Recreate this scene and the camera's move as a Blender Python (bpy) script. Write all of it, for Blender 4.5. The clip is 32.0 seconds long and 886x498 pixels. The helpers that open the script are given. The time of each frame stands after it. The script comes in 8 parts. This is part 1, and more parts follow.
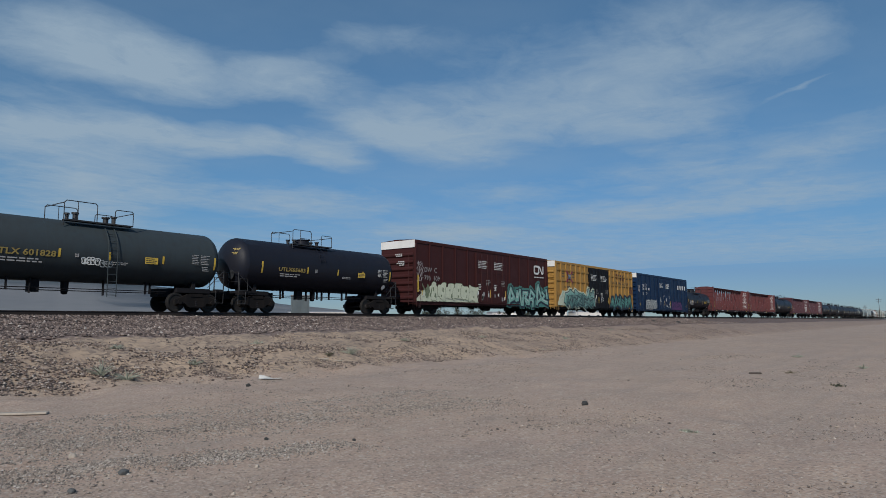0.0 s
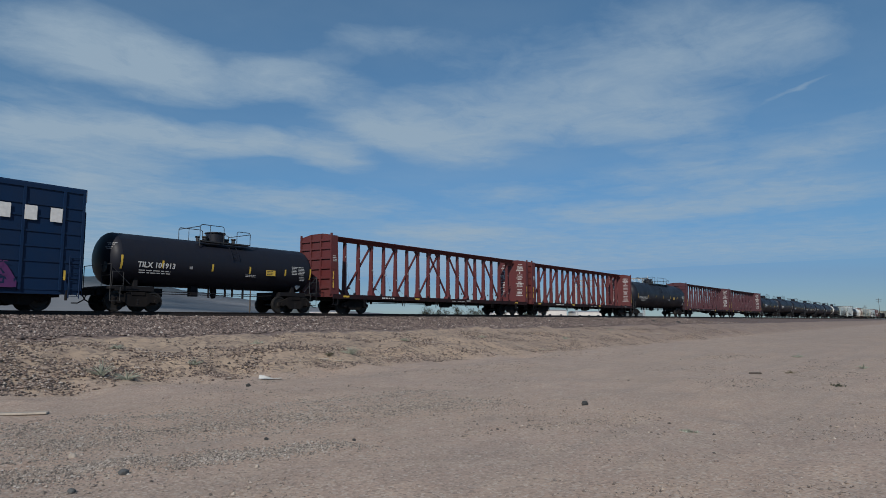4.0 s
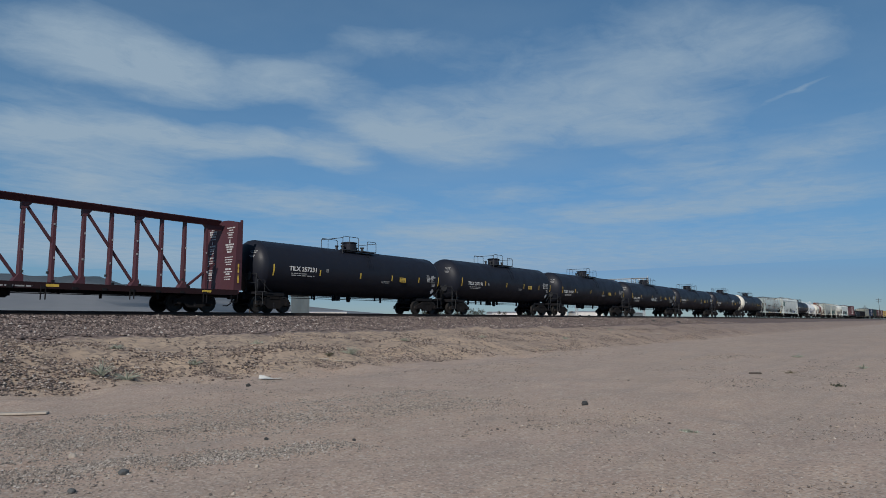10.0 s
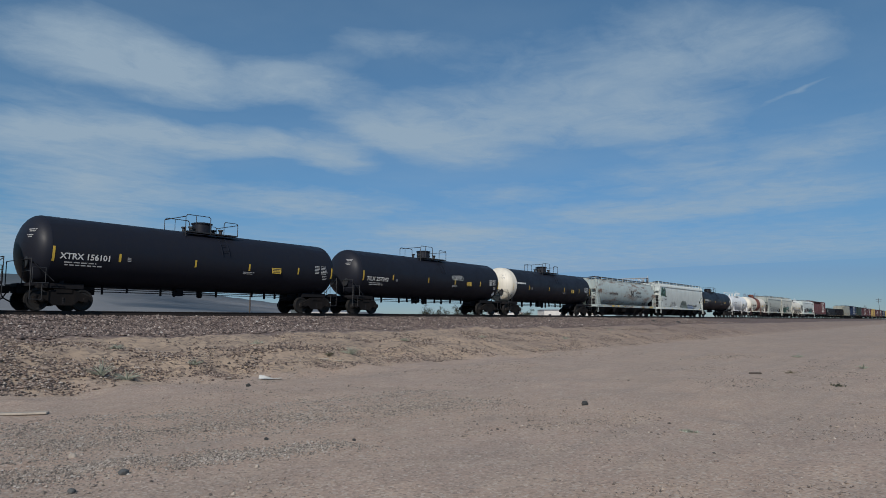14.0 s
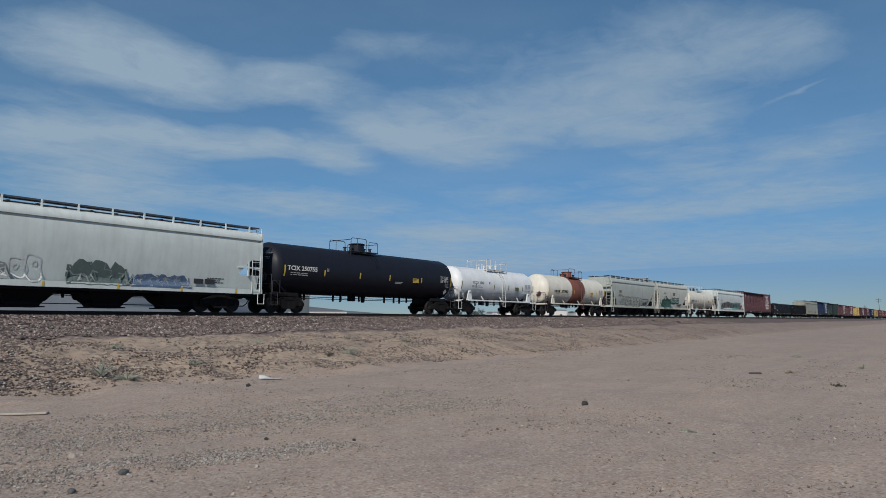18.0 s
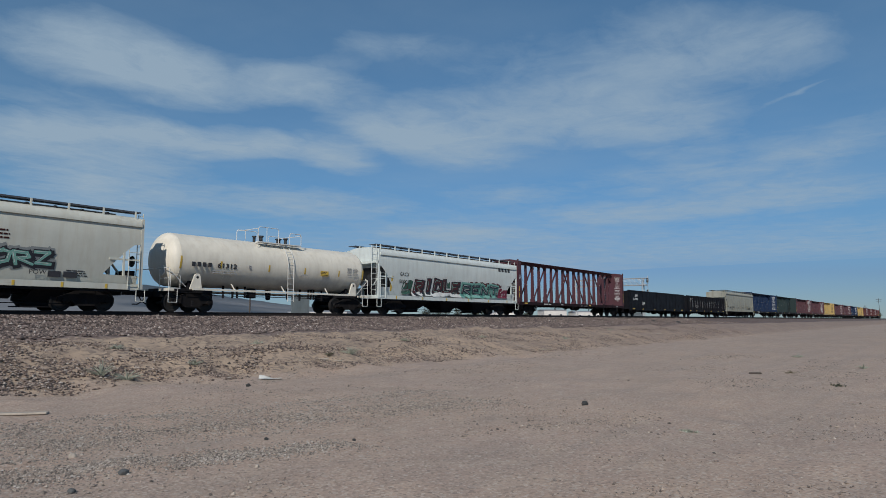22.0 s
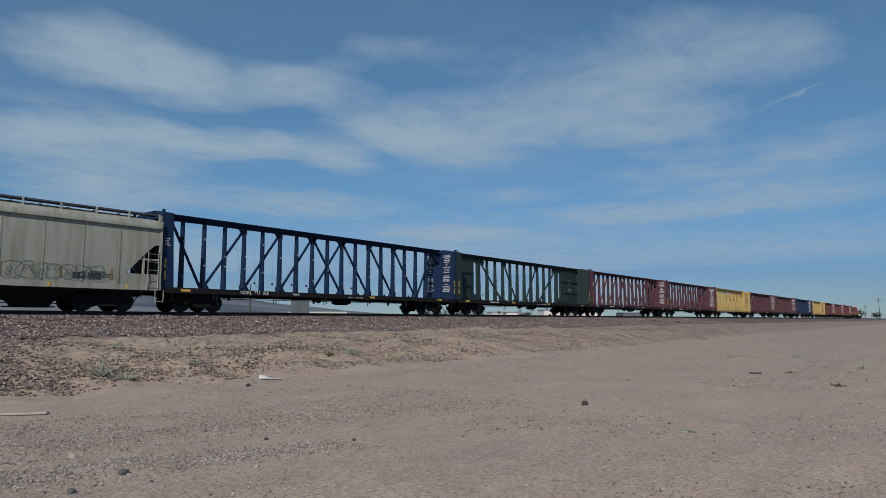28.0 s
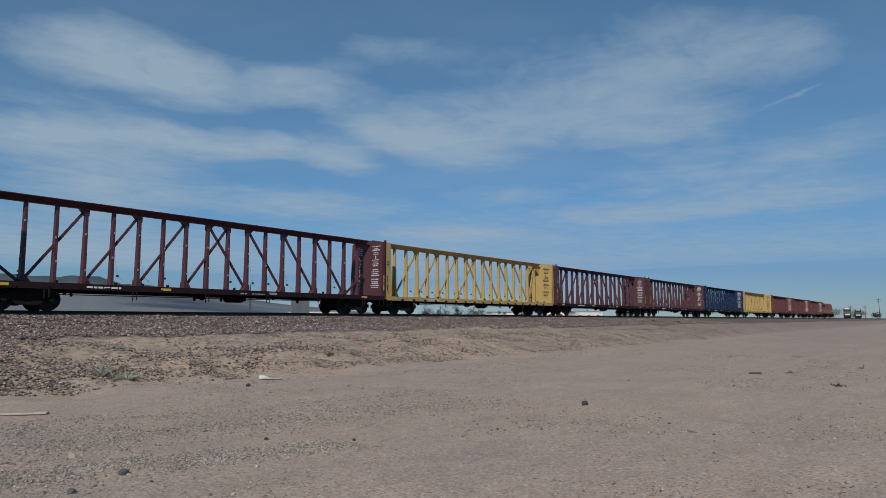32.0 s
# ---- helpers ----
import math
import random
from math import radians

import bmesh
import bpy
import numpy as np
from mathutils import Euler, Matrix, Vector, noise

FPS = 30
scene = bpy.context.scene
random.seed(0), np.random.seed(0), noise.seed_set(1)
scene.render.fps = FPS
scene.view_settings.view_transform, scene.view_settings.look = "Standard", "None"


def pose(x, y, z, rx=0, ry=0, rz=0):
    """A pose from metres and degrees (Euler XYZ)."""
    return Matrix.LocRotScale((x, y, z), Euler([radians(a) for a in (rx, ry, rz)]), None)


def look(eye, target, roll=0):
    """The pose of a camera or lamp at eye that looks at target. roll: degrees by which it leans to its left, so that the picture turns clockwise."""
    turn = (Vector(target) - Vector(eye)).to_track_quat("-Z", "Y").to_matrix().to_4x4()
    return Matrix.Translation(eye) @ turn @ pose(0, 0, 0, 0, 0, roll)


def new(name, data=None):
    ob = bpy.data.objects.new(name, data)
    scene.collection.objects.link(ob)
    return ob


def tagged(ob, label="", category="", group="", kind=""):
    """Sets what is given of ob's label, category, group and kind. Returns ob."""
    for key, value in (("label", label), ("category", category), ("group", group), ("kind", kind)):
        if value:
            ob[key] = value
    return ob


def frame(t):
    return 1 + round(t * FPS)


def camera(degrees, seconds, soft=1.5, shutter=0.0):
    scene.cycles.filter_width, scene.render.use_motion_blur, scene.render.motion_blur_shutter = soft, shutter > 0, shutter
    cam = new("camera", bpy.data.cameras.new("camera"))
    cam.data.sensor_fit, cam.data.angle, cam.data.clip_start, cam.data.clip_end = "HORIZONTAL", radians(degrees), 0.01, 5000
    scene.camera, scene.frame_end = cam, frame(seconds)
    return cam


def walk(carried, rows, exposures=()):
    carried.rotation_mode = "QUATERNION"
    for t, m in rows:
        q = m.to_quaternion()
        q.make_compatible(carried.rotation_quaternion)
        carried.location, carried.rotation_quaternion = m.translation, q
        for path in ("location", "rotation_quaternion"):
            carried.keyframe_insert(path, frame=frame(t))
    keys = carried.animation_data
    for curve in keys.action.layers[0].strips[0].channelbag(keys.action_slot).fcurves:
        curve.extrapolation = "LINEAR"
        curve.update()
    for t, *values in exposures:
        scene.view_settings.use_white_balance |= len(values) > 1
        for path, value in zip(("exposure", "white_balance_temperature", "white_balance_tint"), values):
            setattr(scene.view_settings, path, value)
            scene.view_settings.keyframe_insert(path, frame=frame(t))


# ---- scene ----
# A freight train passes a still camera on a desert lot. The track runs along x at y = 30.5; the train goes towards -x.
TRACK_Y, RAIL_Z, SPEED, SLOWING, CLIP = 30.5, 1.95, 20.6, 0.015, 32.0

cam = camera(68.38, CLIP, soft=0.75)
EYE = (0.0, 0.0, 1.6)
AIM = (math.cos(radians(37.42)) * math.cos(radians(6.13)), math.sin(radians(37.42)) * math.cos(radians(6.13)), math.sin(radians(6.13)))
VIEW = look(EYE, (EYE[0] + AIM[0] * 50, EYE[1] + AIM[1] * 50, EYE[2] + AIM[2] * 50))
walk(cam, [(0.0, VIEW), (CLIP, VIEW)])

# ---- light ----
SUN_TO = Vector((-0.735, -0.375, 0.565)).normalized()
world = bpy.data.worlds.new("sky")
scene.world = world
world.use_nodes = True
wn = world.node_tree
sky = wn.nodes.new("ShaderNodeTexSky")
sky.sky_type, sky.sun_disc = "NISHITA", False
sky.sun_elevation = math.asin(SUN_TO.z)
sky.sun_rotation = math.atan2(SUN_TO.x, SUN_TO.y)
sky.air_density, sky.dust_density, sky.ozone_density, sky.altitude = 1.0, 0.0, 1.0, 0
wn.nodes["Background"].inputs[1].default_value = 0.06
grey = wn.nodes.new("ShaderNodeRGBToBW")
wn.links.new(sky.outputs[0], grey.inputs[0])
scaled = wn.nodes.new("ShaderNodeMath")
scaled.operation = "MULTIPLY"
scaled.inputs[1].default_value = 0.1
wn.links.new(grey.outputs[0], scaled.inputs[0])
hue = wn.nodes.new("ShaderNodeValToRGB")
hue.color_ramp.elements.new(0.5)
for e, (at, c) in zip(hue.color_ramp.elements, ((0.2, (0.47, 0.87, 1.07)), (0.5, (0.42, 0.73, 0.985)), (0.95, (0.30, 0.455, 0.77)))):
    e.position, e.color = at, (*c, 1)
wn.links.new(scaled.outputs[0], hue.inputs[0])
tint = wn.nodes.new("ShaderNodeMix")
tint.data_type, tint.blend_type = "RGBA", "MULTIPLY"
tint.inputs[0].default_value = 1.0
wn.links.new(sky.outputs[0], tint.inputs[6])
wn.links.new(hue.outputs[0], tint.inputs[7])
wn.links.new(tint.outputs[2], wn.nodes["Background"].inputs[0])
sun = new("sun", bpy.data.lights.new("sun", "SUN"))
sun.data.energy, sun.data.angle, sun.data.color = 3.0, radians(0.6), (1.0, 0.94, 0.86)
sun.matrix_world = look((0, 0, 60), Vector((0, 0, 60)) - SUN_TO)
scene.view_settings.exposure = 0.25


# ---- materials ----
class Nodes:
    """A node material with a principled shader, and short ways to add nodes to it."""

    def __init__(self, name, rough=0.6, metal=0.0):
        self.m = bpy.data.materials.new(name)
        self.m.use_nodes = True
        self.t = self.m.node_tree
        self.b = self.t.nodes["Principled BSDF"]
        self.b.inputs["Roughness"].default_value, self.b.inputs["Metallic"].default_value = rough, metal
        self.co = self.t.nodes.new("ShaderNodeTexCoord").outputs["Object"]

    def link(self, a, b):
        self.t.links.new(a, b)

    def scaled(self, sx, sy, sz, src=None):
        n = self.t.nodes.new("ShaderNodeMapping")
        n.inputs["Scale"].default_value = (sx, sy, sz)
        self.link(src or self.co, n.inputs["Vector"])
        return n.outputs[0]

    def noise(self, scale, detail=4, rough=0.6, src=None, warp=0.0):
        n = self.t.nodes.new("ShaderNodeTexNoise")
        n.inputs["Scale"].default_value, n.inputs["Detail"].default_value = scale, detail
        n.inputs["Roughness"].default_value, n.inputs["Distortion"].default_value = rough, warp
        self.link(src or self.co, n.inputs["Vector"])
        return n.outputs["Fac"]

    def cells(self, scale, src=None, out="Distance"):
        n = self.t.nodes.new("ShaderNodeTexVoronoi")
        n.inputs["Scale"].default_value = scale
        self.link(src or self.co, n.inputs["Vector"])
        return n.outputs[out]

    def ramp(self, src, *stops):
        n = self.t.nodes.new("ShaderNodeValToRGB")
        el = n.color_ramp.elements
        while len(el) < len(stops):
            el.new(0.5)
        for e, (at, c) in zip(el, stops):
            e.position = at
            e.color = (c, c, c, 1) if isinstance(c, (int, float)) else (*c, 1)
        self.link(src, n.inputs[0])
        return n.outputs[0]

    def mix(self, fac, a, b, kind="MIX"):
        n = self.t.nodes.new("ShaderNodeMix")
        n.data_type, n.blend_type = "RGBA", kind
        for slot, v in ((0, fac), (6, a), (7, b)):
            if isinstance(v, (int, float)):
                n.inputs[slot].default_value = v
            elif isinstance(v, tuple):
                n.inputs[slot].default_value = (*v, 1)
            else:
                self.link(v, n.inputs[slot])
        return n.outputs[2]

    def math(self, op, a, b=0.0):
        n = self.t.nodes.new("ShaderNodeMath")
        n.operation = op
        for slot, v in ((0, a), (1, b)):
            if isinstance(v, (int, float)):
                n.inputs[slot].default_value = v
            else:
                self.link(v, n.inputs[slot])
        return n.outputs[0]

    def bump(self, height, strength=0.3, dist=0.02):
        n = self.t.nodes.new("ShaderNodeBump")
        n.inputs["Strength"].default_value, n.inputs["Distance"].default_value = strength, dist
        self.link(height, n.inputs["Height"])
        self.link(n.outputs[0], self.b.inputs["Normal"])

    def done(self, colour, rough=None):
        if isinstance(colour, tuple):
            self.b.inputs["Base Color"].default_value = (*colour, 1)
        else:
            self.link(colour, self.b.inputs["Base Color"])
        if rough is not None:
            self.link(rough, self.b.inputs["Roughness"])
        return self.m


def paint(name, rgb, rough=0.45, dirt=0.35, grime=(0.09, 0.075, 0.06), rust=0.0, dents=0.15, gloss=0.5):
    """Weathered coach paint: blotches, streaks that run down, and rust."""
    n = Nodes(name, rough)
    n.b.inputs["Specular IOR Level"].default_value = gloss
    blot = n.ramp(n.noise(0.7, 6, 0.65), (0.35, 0.0), (0.75, 1.0))
    streak = n.ramp(n.noise(1.0, 5, 0.6, n.scaled(4.0, 4.0, 0.35)), (0.45, 0.0), (0.8, 1.0))
    dull = tuple(min(1, c * 0.8 + 0.02 * min(1, 4 * max(rgb))) for c in rgb)
    c = n.mix(blot, rgb, dull)
    c = n.mix(n.math("MULTIPLY", streak, dirt), c, grime)
    if rust:
        r = n.ramp(n.noise(0.9, 8, 0.72, n.scaled(0.42, 1, 1.7), 0.4), (0.63 - 0.09 * rust, 0.0), (0.74 - 0.08 * rust, 1.0))
        c = n.mix(n.math("MULTIPLY", r, min(0.9, rust)), c, n.mix(n.noise(6.0, 4, 0.6), (0.085, 0.040, 0.025), (0.21, 0.10, 0.05)))
    n.bump(n.noise(1.6, 3, 0.5), dents, 0.03)
    return n.done(c, n.ramp(blot, (0.0, rough), (1.0, min(1, rough + 0.2))))


def plain(name, rgb, rough=0.6, metal=0.0, vary=0.25, scale=5.0):
    n = Nodes(name, rough, metal)
    return n.done(n.mix(n.ramp(n.noise(scale, 5, 0.65), (0.3, 0.0), (0.75, 1.0)), rgb, tuple(c * (1 - vary) for c in rgb)))


M_BLACK = paint("tank_black", (0.0120, 0.0140, 0.0225), 0.42, 0.4, (0.019, 0.018, 0.020), 0.0, 0.06, 0.22)
M_GREYGREEN = paint("tank_grey_green", (0.034, 0.046, 0.052), 0.5, 0.5, (0.026, 0.027, 0.027), 0.0, 0.08, 0.35)
M_WHITE = paint("tank_white", (0.76, 0.78, 0.78), 0.4, 0.22, (0.34, 0.32, 0.28))
M_CREAM = paint("tank_cream", (0.72, 0.68, 0.58), 0.45, 0.30, (0.36, 0.30, 0.22), 0.15)
M_RUSTBAND = paint("oxide_band", (0.20, 0.062, 0.040), 0.55, 0.25)
M_BROWN = paint("boxcar_brown", (0.046, 0.0125, 0.0125), 0.55, 0.3, (0.030, 0.014, 0.013), 0.0, 0.12, 0.2)
M_YELLOW = paint("boxcar_yellow", (0.33, 0.185, 0.045), 0.5, 0.35, (0.13, 0.078, 0.035), 0.0, 0.15, 0.25)
M_DOORBLACK = paint("door_black", (0.0075, 0.0075, 0.0105), 0.5, 0.2, (0.012, 0.011, 0.012), 0.0, 0.1, 0.15)
M_BLUE = paint("boxcar_blue", (0.0042, 0.020, 0.060), 0.45, 0.25, (0.008, 0.021, 0.050), 0.0, 0.12, 0.2)
M_ENDWHITE = paint("roof_end_white", (0.72, 0.71, 0.68), 0.5, 0.15, (0.4, 0.38, 0.34))
M_RED = paint("flatcar_red", (0.098, 0.018, 0.019), 0.55, 0.35, (0.07, 0.025, 0.022))
M_MAROON = paint("flatcar_maroon", (0.068, 0.019, 0.027), 0.55, 0.3, (0.045, 0.022, 0.026))
M_CBBLUE = paint("flatcar_blue", (0.0075, 0.022, 0.062), 0.5, 0.25, (0.010, 0.019, 0.040), 0.0, 0.12, 0.2)
M_CBGREEN = paint("flatcar_green", (0.017, 0.033, 0.034), 0.55, 0.35, (0.018, 0.023, 0.023), 0.0, 0.12, 0.25)
M_ENGINE = paint("engine_red", (0.165, 0.029, 0.024), 0.5, 0.35, (0.10, 0.035, 0.03))
M_GLASS = plain("window_dark", (0.02, 0.025, 0.03), 0.15)
M_CBYELLOW = paint("flatcar_yellow", (0.41, 0.285, 0.092), 0.55, 0.35, (0.20, 0.13, 0.06))
M_HOPPER = paint("hopper_grey", (0.42, 0.45, 0.41), 0.5, 0.5, (0.30, 0.285, 0.245), 0.1)
M_HOPWHITE = paint("hopper_white", (0.61, 0.66, 0.635), 0.45, 0.4, (0.37, 0.365, 0.325))
M_HOPSTAIN = paint("hopper_stained", (0.53, 0.54, 0.48), 0.5, 0.4, (0.36, 0.30, 0.21), 0.3)
M_HOPRUST = paint("hopper_rusty", (0.40, 0.475, 0.47), 0.5, 0.5, (0.24, 0.22, 0.18), 1.5)
# Dark paint with grime streaks; the end recess's shade is in its colour.
M_SLOPE = paint("slope_sheet_shaded", (0.055, 0.058, 0.060), 0.7, 0.5, (0.03, 0.026, 0.022))
M_HOPBEIGE = paint("hopper_beige", (0.31, 0.315, 0.265), 0.55, 0.8, (0.15, 0.13, 0.095), 0.3)
M_GONDOLA = paint("gondola_black", (0.0060, 0.0066, 0.0100), 0.55, 0.2, (0.011, 0.010, 0.011), 0.0, 0.12, 0.15)
M_UNDER = paint("underframe_black", (0.0125, 0.0125, 0.0150), 0.75, 0.5, (0.022, 0.019, 0.018), 0.0, 0.1, 0.15)
M_TRUCK = paint("truck_iron", (0.0120, 0.0112, 0.0118), 0.8, 0.6, (0.027, 0.022, 0.019), 0.0, 0.1, 0.1)
M_WHEEL = plain("wheel_steel", (0.014, 0.0125, 0.012), 0.7, 0.1)
M_SILL = paint("sill_dark", (0.020, 0.008, 0.010), 0.65, 0.5, (0.022, 0.013, 0.013), 0.0, 0.1, 0.2)
M_STRIPE = plain("reflective_yellow", (0.62, 0.42, 0.06), 0.45)
M_LETTER = plain("letter_white", (0.70, 0.70, 0.68), 0.6)
M_LETTERY = plain("letter_yellow", (0.36, 0.27, 0.08), 0.6)
M_LETTERD = plain("letter_dark", (0.03, 0.03, 0.035), 0.6)
M_FADED = plain("letter_faded", (0.32, 0.32, 0.32), 0.7)
M_FADEDYELLOW = plain("worn_orange", (0.30, 0.17, 0.07), 0.6)
M_STENCIL = plain("letter_stencil", (0.50, 0.51, 0.51), 0.65)
M_RAILIRON = plain("handrail_iron", (0.022, 0.023, 0.026), 0.6)
M_GRATING = plain("walkway_grating", (0.060, 0.068, 0.085), 0.6)
M_RAILWHITE = plain("handrail_white", (0.66, 0.66, 0.63), 0.55)


# ---- mesh tools ----
def box(bm, x0, x1, y0, y1, z0, z1):
    v = [bm.verts.new((x, y, z)) for z in (z0, z1) for y in (y0, y1) for x in (x0, x1)]
    for f in ((0, 2, 3, 1), (4, 5, 7, 6), (0, 1, 5, 4), (2, 6, 7, 3), (0, 4, 6, 2), (1, 3, 7, 5)):
        bm.faces.new([v[i] for i in f])


def prism(bm, pts, a0, a1, axis="y"):
    """A polygon pushed along an axis: (x, z) points along y, or (y, z) points along x."""
    put = (lambda p, a: (p[0], a, p[1])) if axis == "y" else (lambda p, a: (a, p[0], p[1]))
    lo, hi = [bm.verts.new(put(p, a0)) for p in pts], [bm.verts.new(put(p, a1)) for p in pts]
    bm.faces.new(lo)
    bm.faces.new(hi[::-1])
    for i in range(len(pts)):
        j = (i + 1) % len(pts)
        bm.faces.new((lo[j], lo[i], hi[i], hi[j]))


def rod(bm, a, b, r=0.02, n=6, r2=None):
    a, b = Vector(a), Vector(b)
    q = (b - a).to_track_quat("Z", "Y")
    rings = [[bm.verts.new(c + q @ Vector((rr * math.cos(k * math.tau / n), rr * math.sin(k * math.tau / n), 0))) for k in range(n)]
             for c, rr in ((a, r), (b, r if r2 is None else r2))]
    for k in range(n):
        bm.faces.new((rings[0][k], rings[0][(k + 1) % n], rings[1][(k + 1) % n], rings[1][k]))
    bm.faces.new(rings[0][::-1])
    bm.faces.new(rings[1])


def rods(bm, pts, r=0.02, n=6):
    for a, b in zip(pts, pts[1:]):
        rod(bm, a, b, r, n)


def lathe(bm, prof, n=24, axis="x", centre=(0, 0, 0)):
    """Rings of (along, radius) round an axis."""
    rings = []
    for a, r in prof:
        ring = []
        for k in range(n):
            c, s = r * math.cos(k * math.tau / n), r * math.sin(k * math.tau / n)
            p = (a, c, s) if axis == "x" else ((s, a, c) if axis == "y" else (c, s, a))
            ring.append(bm.verts.new((p[0] + centre[0], p[1] + centre[1], p[2] + centre[2])))
        rings.append(ring)
    for p, q in zip(rings, rings[1:]):
        for k in range(n):
            bm.faces.new((p[k], p[(k + 1) % n], q[(k + 1) % n], q[k]))
    bm.faces.new(rings[0][::-1])
    bm.faces.new(rings[-1])


def mesh_of(name, bm, material, smooth=False):
    bmesh.ops.recalc_face_normals(bm, faces=bm.faces)
    me = bpy.data.meshes.new(name)
    bm.to_mesh(me)
    bm.free()
    me.materials.append(material)
    if smooth:
        me.shade_smooth()
        me.set_sharp_from_angle(angle=radians(35))
    return me


def part(name, bm, material, parent, label="", smooth=False):
    return put(name, mesh_of(name, bm, material, smooth), parent, None, label)


def put(name, me, parent, m=None, label=""):
    ob = new(name, me)
    ob.parent = parent
    if m is not None:
        ob.matrix_basis = m
    if label:
        tagged(ob, label)
    return ob


def boxes(*list_of):
    bm = bmesh.new()
    for b in list_of:
        box(bm, *b)
    return bm


LETTERS = {}


def letters(body, size, material, parent, m, name="lettering", label="", width=None, bold=0.0):
    """Flat painted letters of that height and width, centred on m."""
    key = (body, size, material.name, bold)
    if key not in LETTERS:
        cu = bpy.data.curves.new("text", "FONT")
        cu.body, cu.size, cu.extrude, cu.align_x, cu.align_y, cu.resolution_u = body, size * 1.38, 0.002, "CENTER", "CENTER", 2
        cu.offset = bold
        tmp = new("text", cu)
        bpy.context.view_layer.update()
        me = bpy.data.meshes.new_from_object(tmp.evaluated_get(bpy.context.evaluated_depsgraph_get()))
        bpy.data.objects.remove(tmp)
        bpy.data.curves.remove(cu)
        me.materials.clear()
        me.materials.append(material)
        LETTERS[key] = me
    if width:
        xs = [v.co.x for v in LETTERS[key].vertices]
        m = m @ Matrix.Diagonal((width / (max(xs) - min(xs)), 1, 1, 1))
    return put(name, LETTERS[key], parent, m, label or "painted car marks")


def bars(parent, x0, x1, z0, z1, y, rows, material, seed=0, name="stencil_block", tilt=0.0):
    """A block of writing too small to read: short painted bars in rows."""
    rng = random.Random(seed)
    bm = bmesh.new()
    h = (z1 - z0) / rows
    for r in range(rows):
        x, zc = x0, z1 - (r + 0.5) * h
        end = x1 - rng.random() * 0.35 * (x1 - x0)
        while x < end:
            w = min(end, x + (x1 - x0) * rng.uniform(0.06, 0.22)) - x
            dy = (zc - z0) * tilt
            box(bm, x, x + w, y + dy - 0.004, y + dy, zc - h * 0.22, zc + h * 0.22)
            x += w + (x1 - x0) * 0.035
    return tagged(part(name, bm, material, parent, "rows of small stencilled writing"), kind="stuff")


def graffiti(parent, x0, x1, z0, z1, y, n, fill, line, glow, seed, thick=1.0, busy=7):
    """Spray paint: a jagged field of colour, crossed by angular ribbons in two more colours."""
    rng = random.Random(seed)
    field, dark, acc = bmesh.new(), bmesh.new(), bmesh.new()
    h = z1 - z0
    k = max(8, int((x1 - x0) / 0.16))
    top, bot = [], []
    for i in range(k + 1):
        u = i / k
        x = x0 + (x1 - x0) * u
        swell = 0.62 + 0.3 * abs(math.sin(u * n * math.pi)) ** 0.5
        end = min(1.0, 6 * min(u, 1 - u) + 0.35)
        top.append((x, z0 + h * end * min(1.0, swell + rng.uniform(-0.10, 0.16))))
        bot.append((x, z0 + h * rng.uniform(0.0, 0.05)))
    for i in range(k):
        for r in range(6):
            lo, hi = r / 6, (r + 1) / 6
            field.faces.new([field.verts.new((p[0], y - 0.004, p[1] + (q[1] - p[1]) * f)) for p, q, f in ((bot[i], top[i], lo), (bot[i + 1], top[i + 1], lo), (bot[i + 1], top[i + 1], hi), (bot[i], top[i], hi))])
    count = 0

    def ribbon(bm, pts, th, depth):
        nonlocal count
        for (ax, az), (bx, bz) in zip(pts, pts[1:]):
            d = Vector((bx - ax, 0, bz - az))
            ln = d.length or 0.01
            d /= ln
            u = Vector((-d.z, 0, d.x)) * th / 2
            p, q = Vector((ax, y - depth - 0.00002 * count, az)) - d * th * 0.4, Vector((bx, y - depth - 0.00002 * count, bz)) + d * th * 0.4
            bm.faces.new([bm.verts.new(v) for v in (p - u, q - u * rng.uniform(0.3, 1.0), q + u * rng.uniform(0.3, 1.0), p + u)])
            count += 1

    cell = (x1 - x0) / n
    for i in range(n * busy):
        cx, cz = x0 + cell * (i / busy + rng.uniform(-0.2, 0.4)), z0 + h * rng.uniform(0.12, 0.6)
        pts = [(cx, cz)]
        a = rng.choice((0.1, 0.9, 1.4, 1.7, 2.3, 3.0)) + rng.uniform(-0.3, 0.3)
        for q in range(rng.choice((2, 3, 4))):
            ln = h * rng.uniform(0.12, 0.34)
            px = min(x1 - 0.08, max(x0 + 0.08, pts[-1][0] + ln * math.cos(a)))
            pz = min(z1 - 0.12 * h, max(z0 + 0.05 * h, pts[-1][1] + ln * math.sin(a)))
            pts.append((px, pz))
            a += rng.choice((-1.6, -0.9, 0.8, 1.5))
        if i % 3 < 2:
            ribbon(dark, pts, h * thick * rng.uniform(0.04, 0.10), 0.008)
        else:
            ribbon(acc, pts, h * thick * rng.uniform(0.03, 0.07), 0.013)
    g = part("graffiti", field, fill, parent, "spray-painted graffiti mural")
    tagged(part("outline", dark, line, g), kind="stuff")
    tagged(part("highlight", acc, glow, g), kind="stuff")
    return g


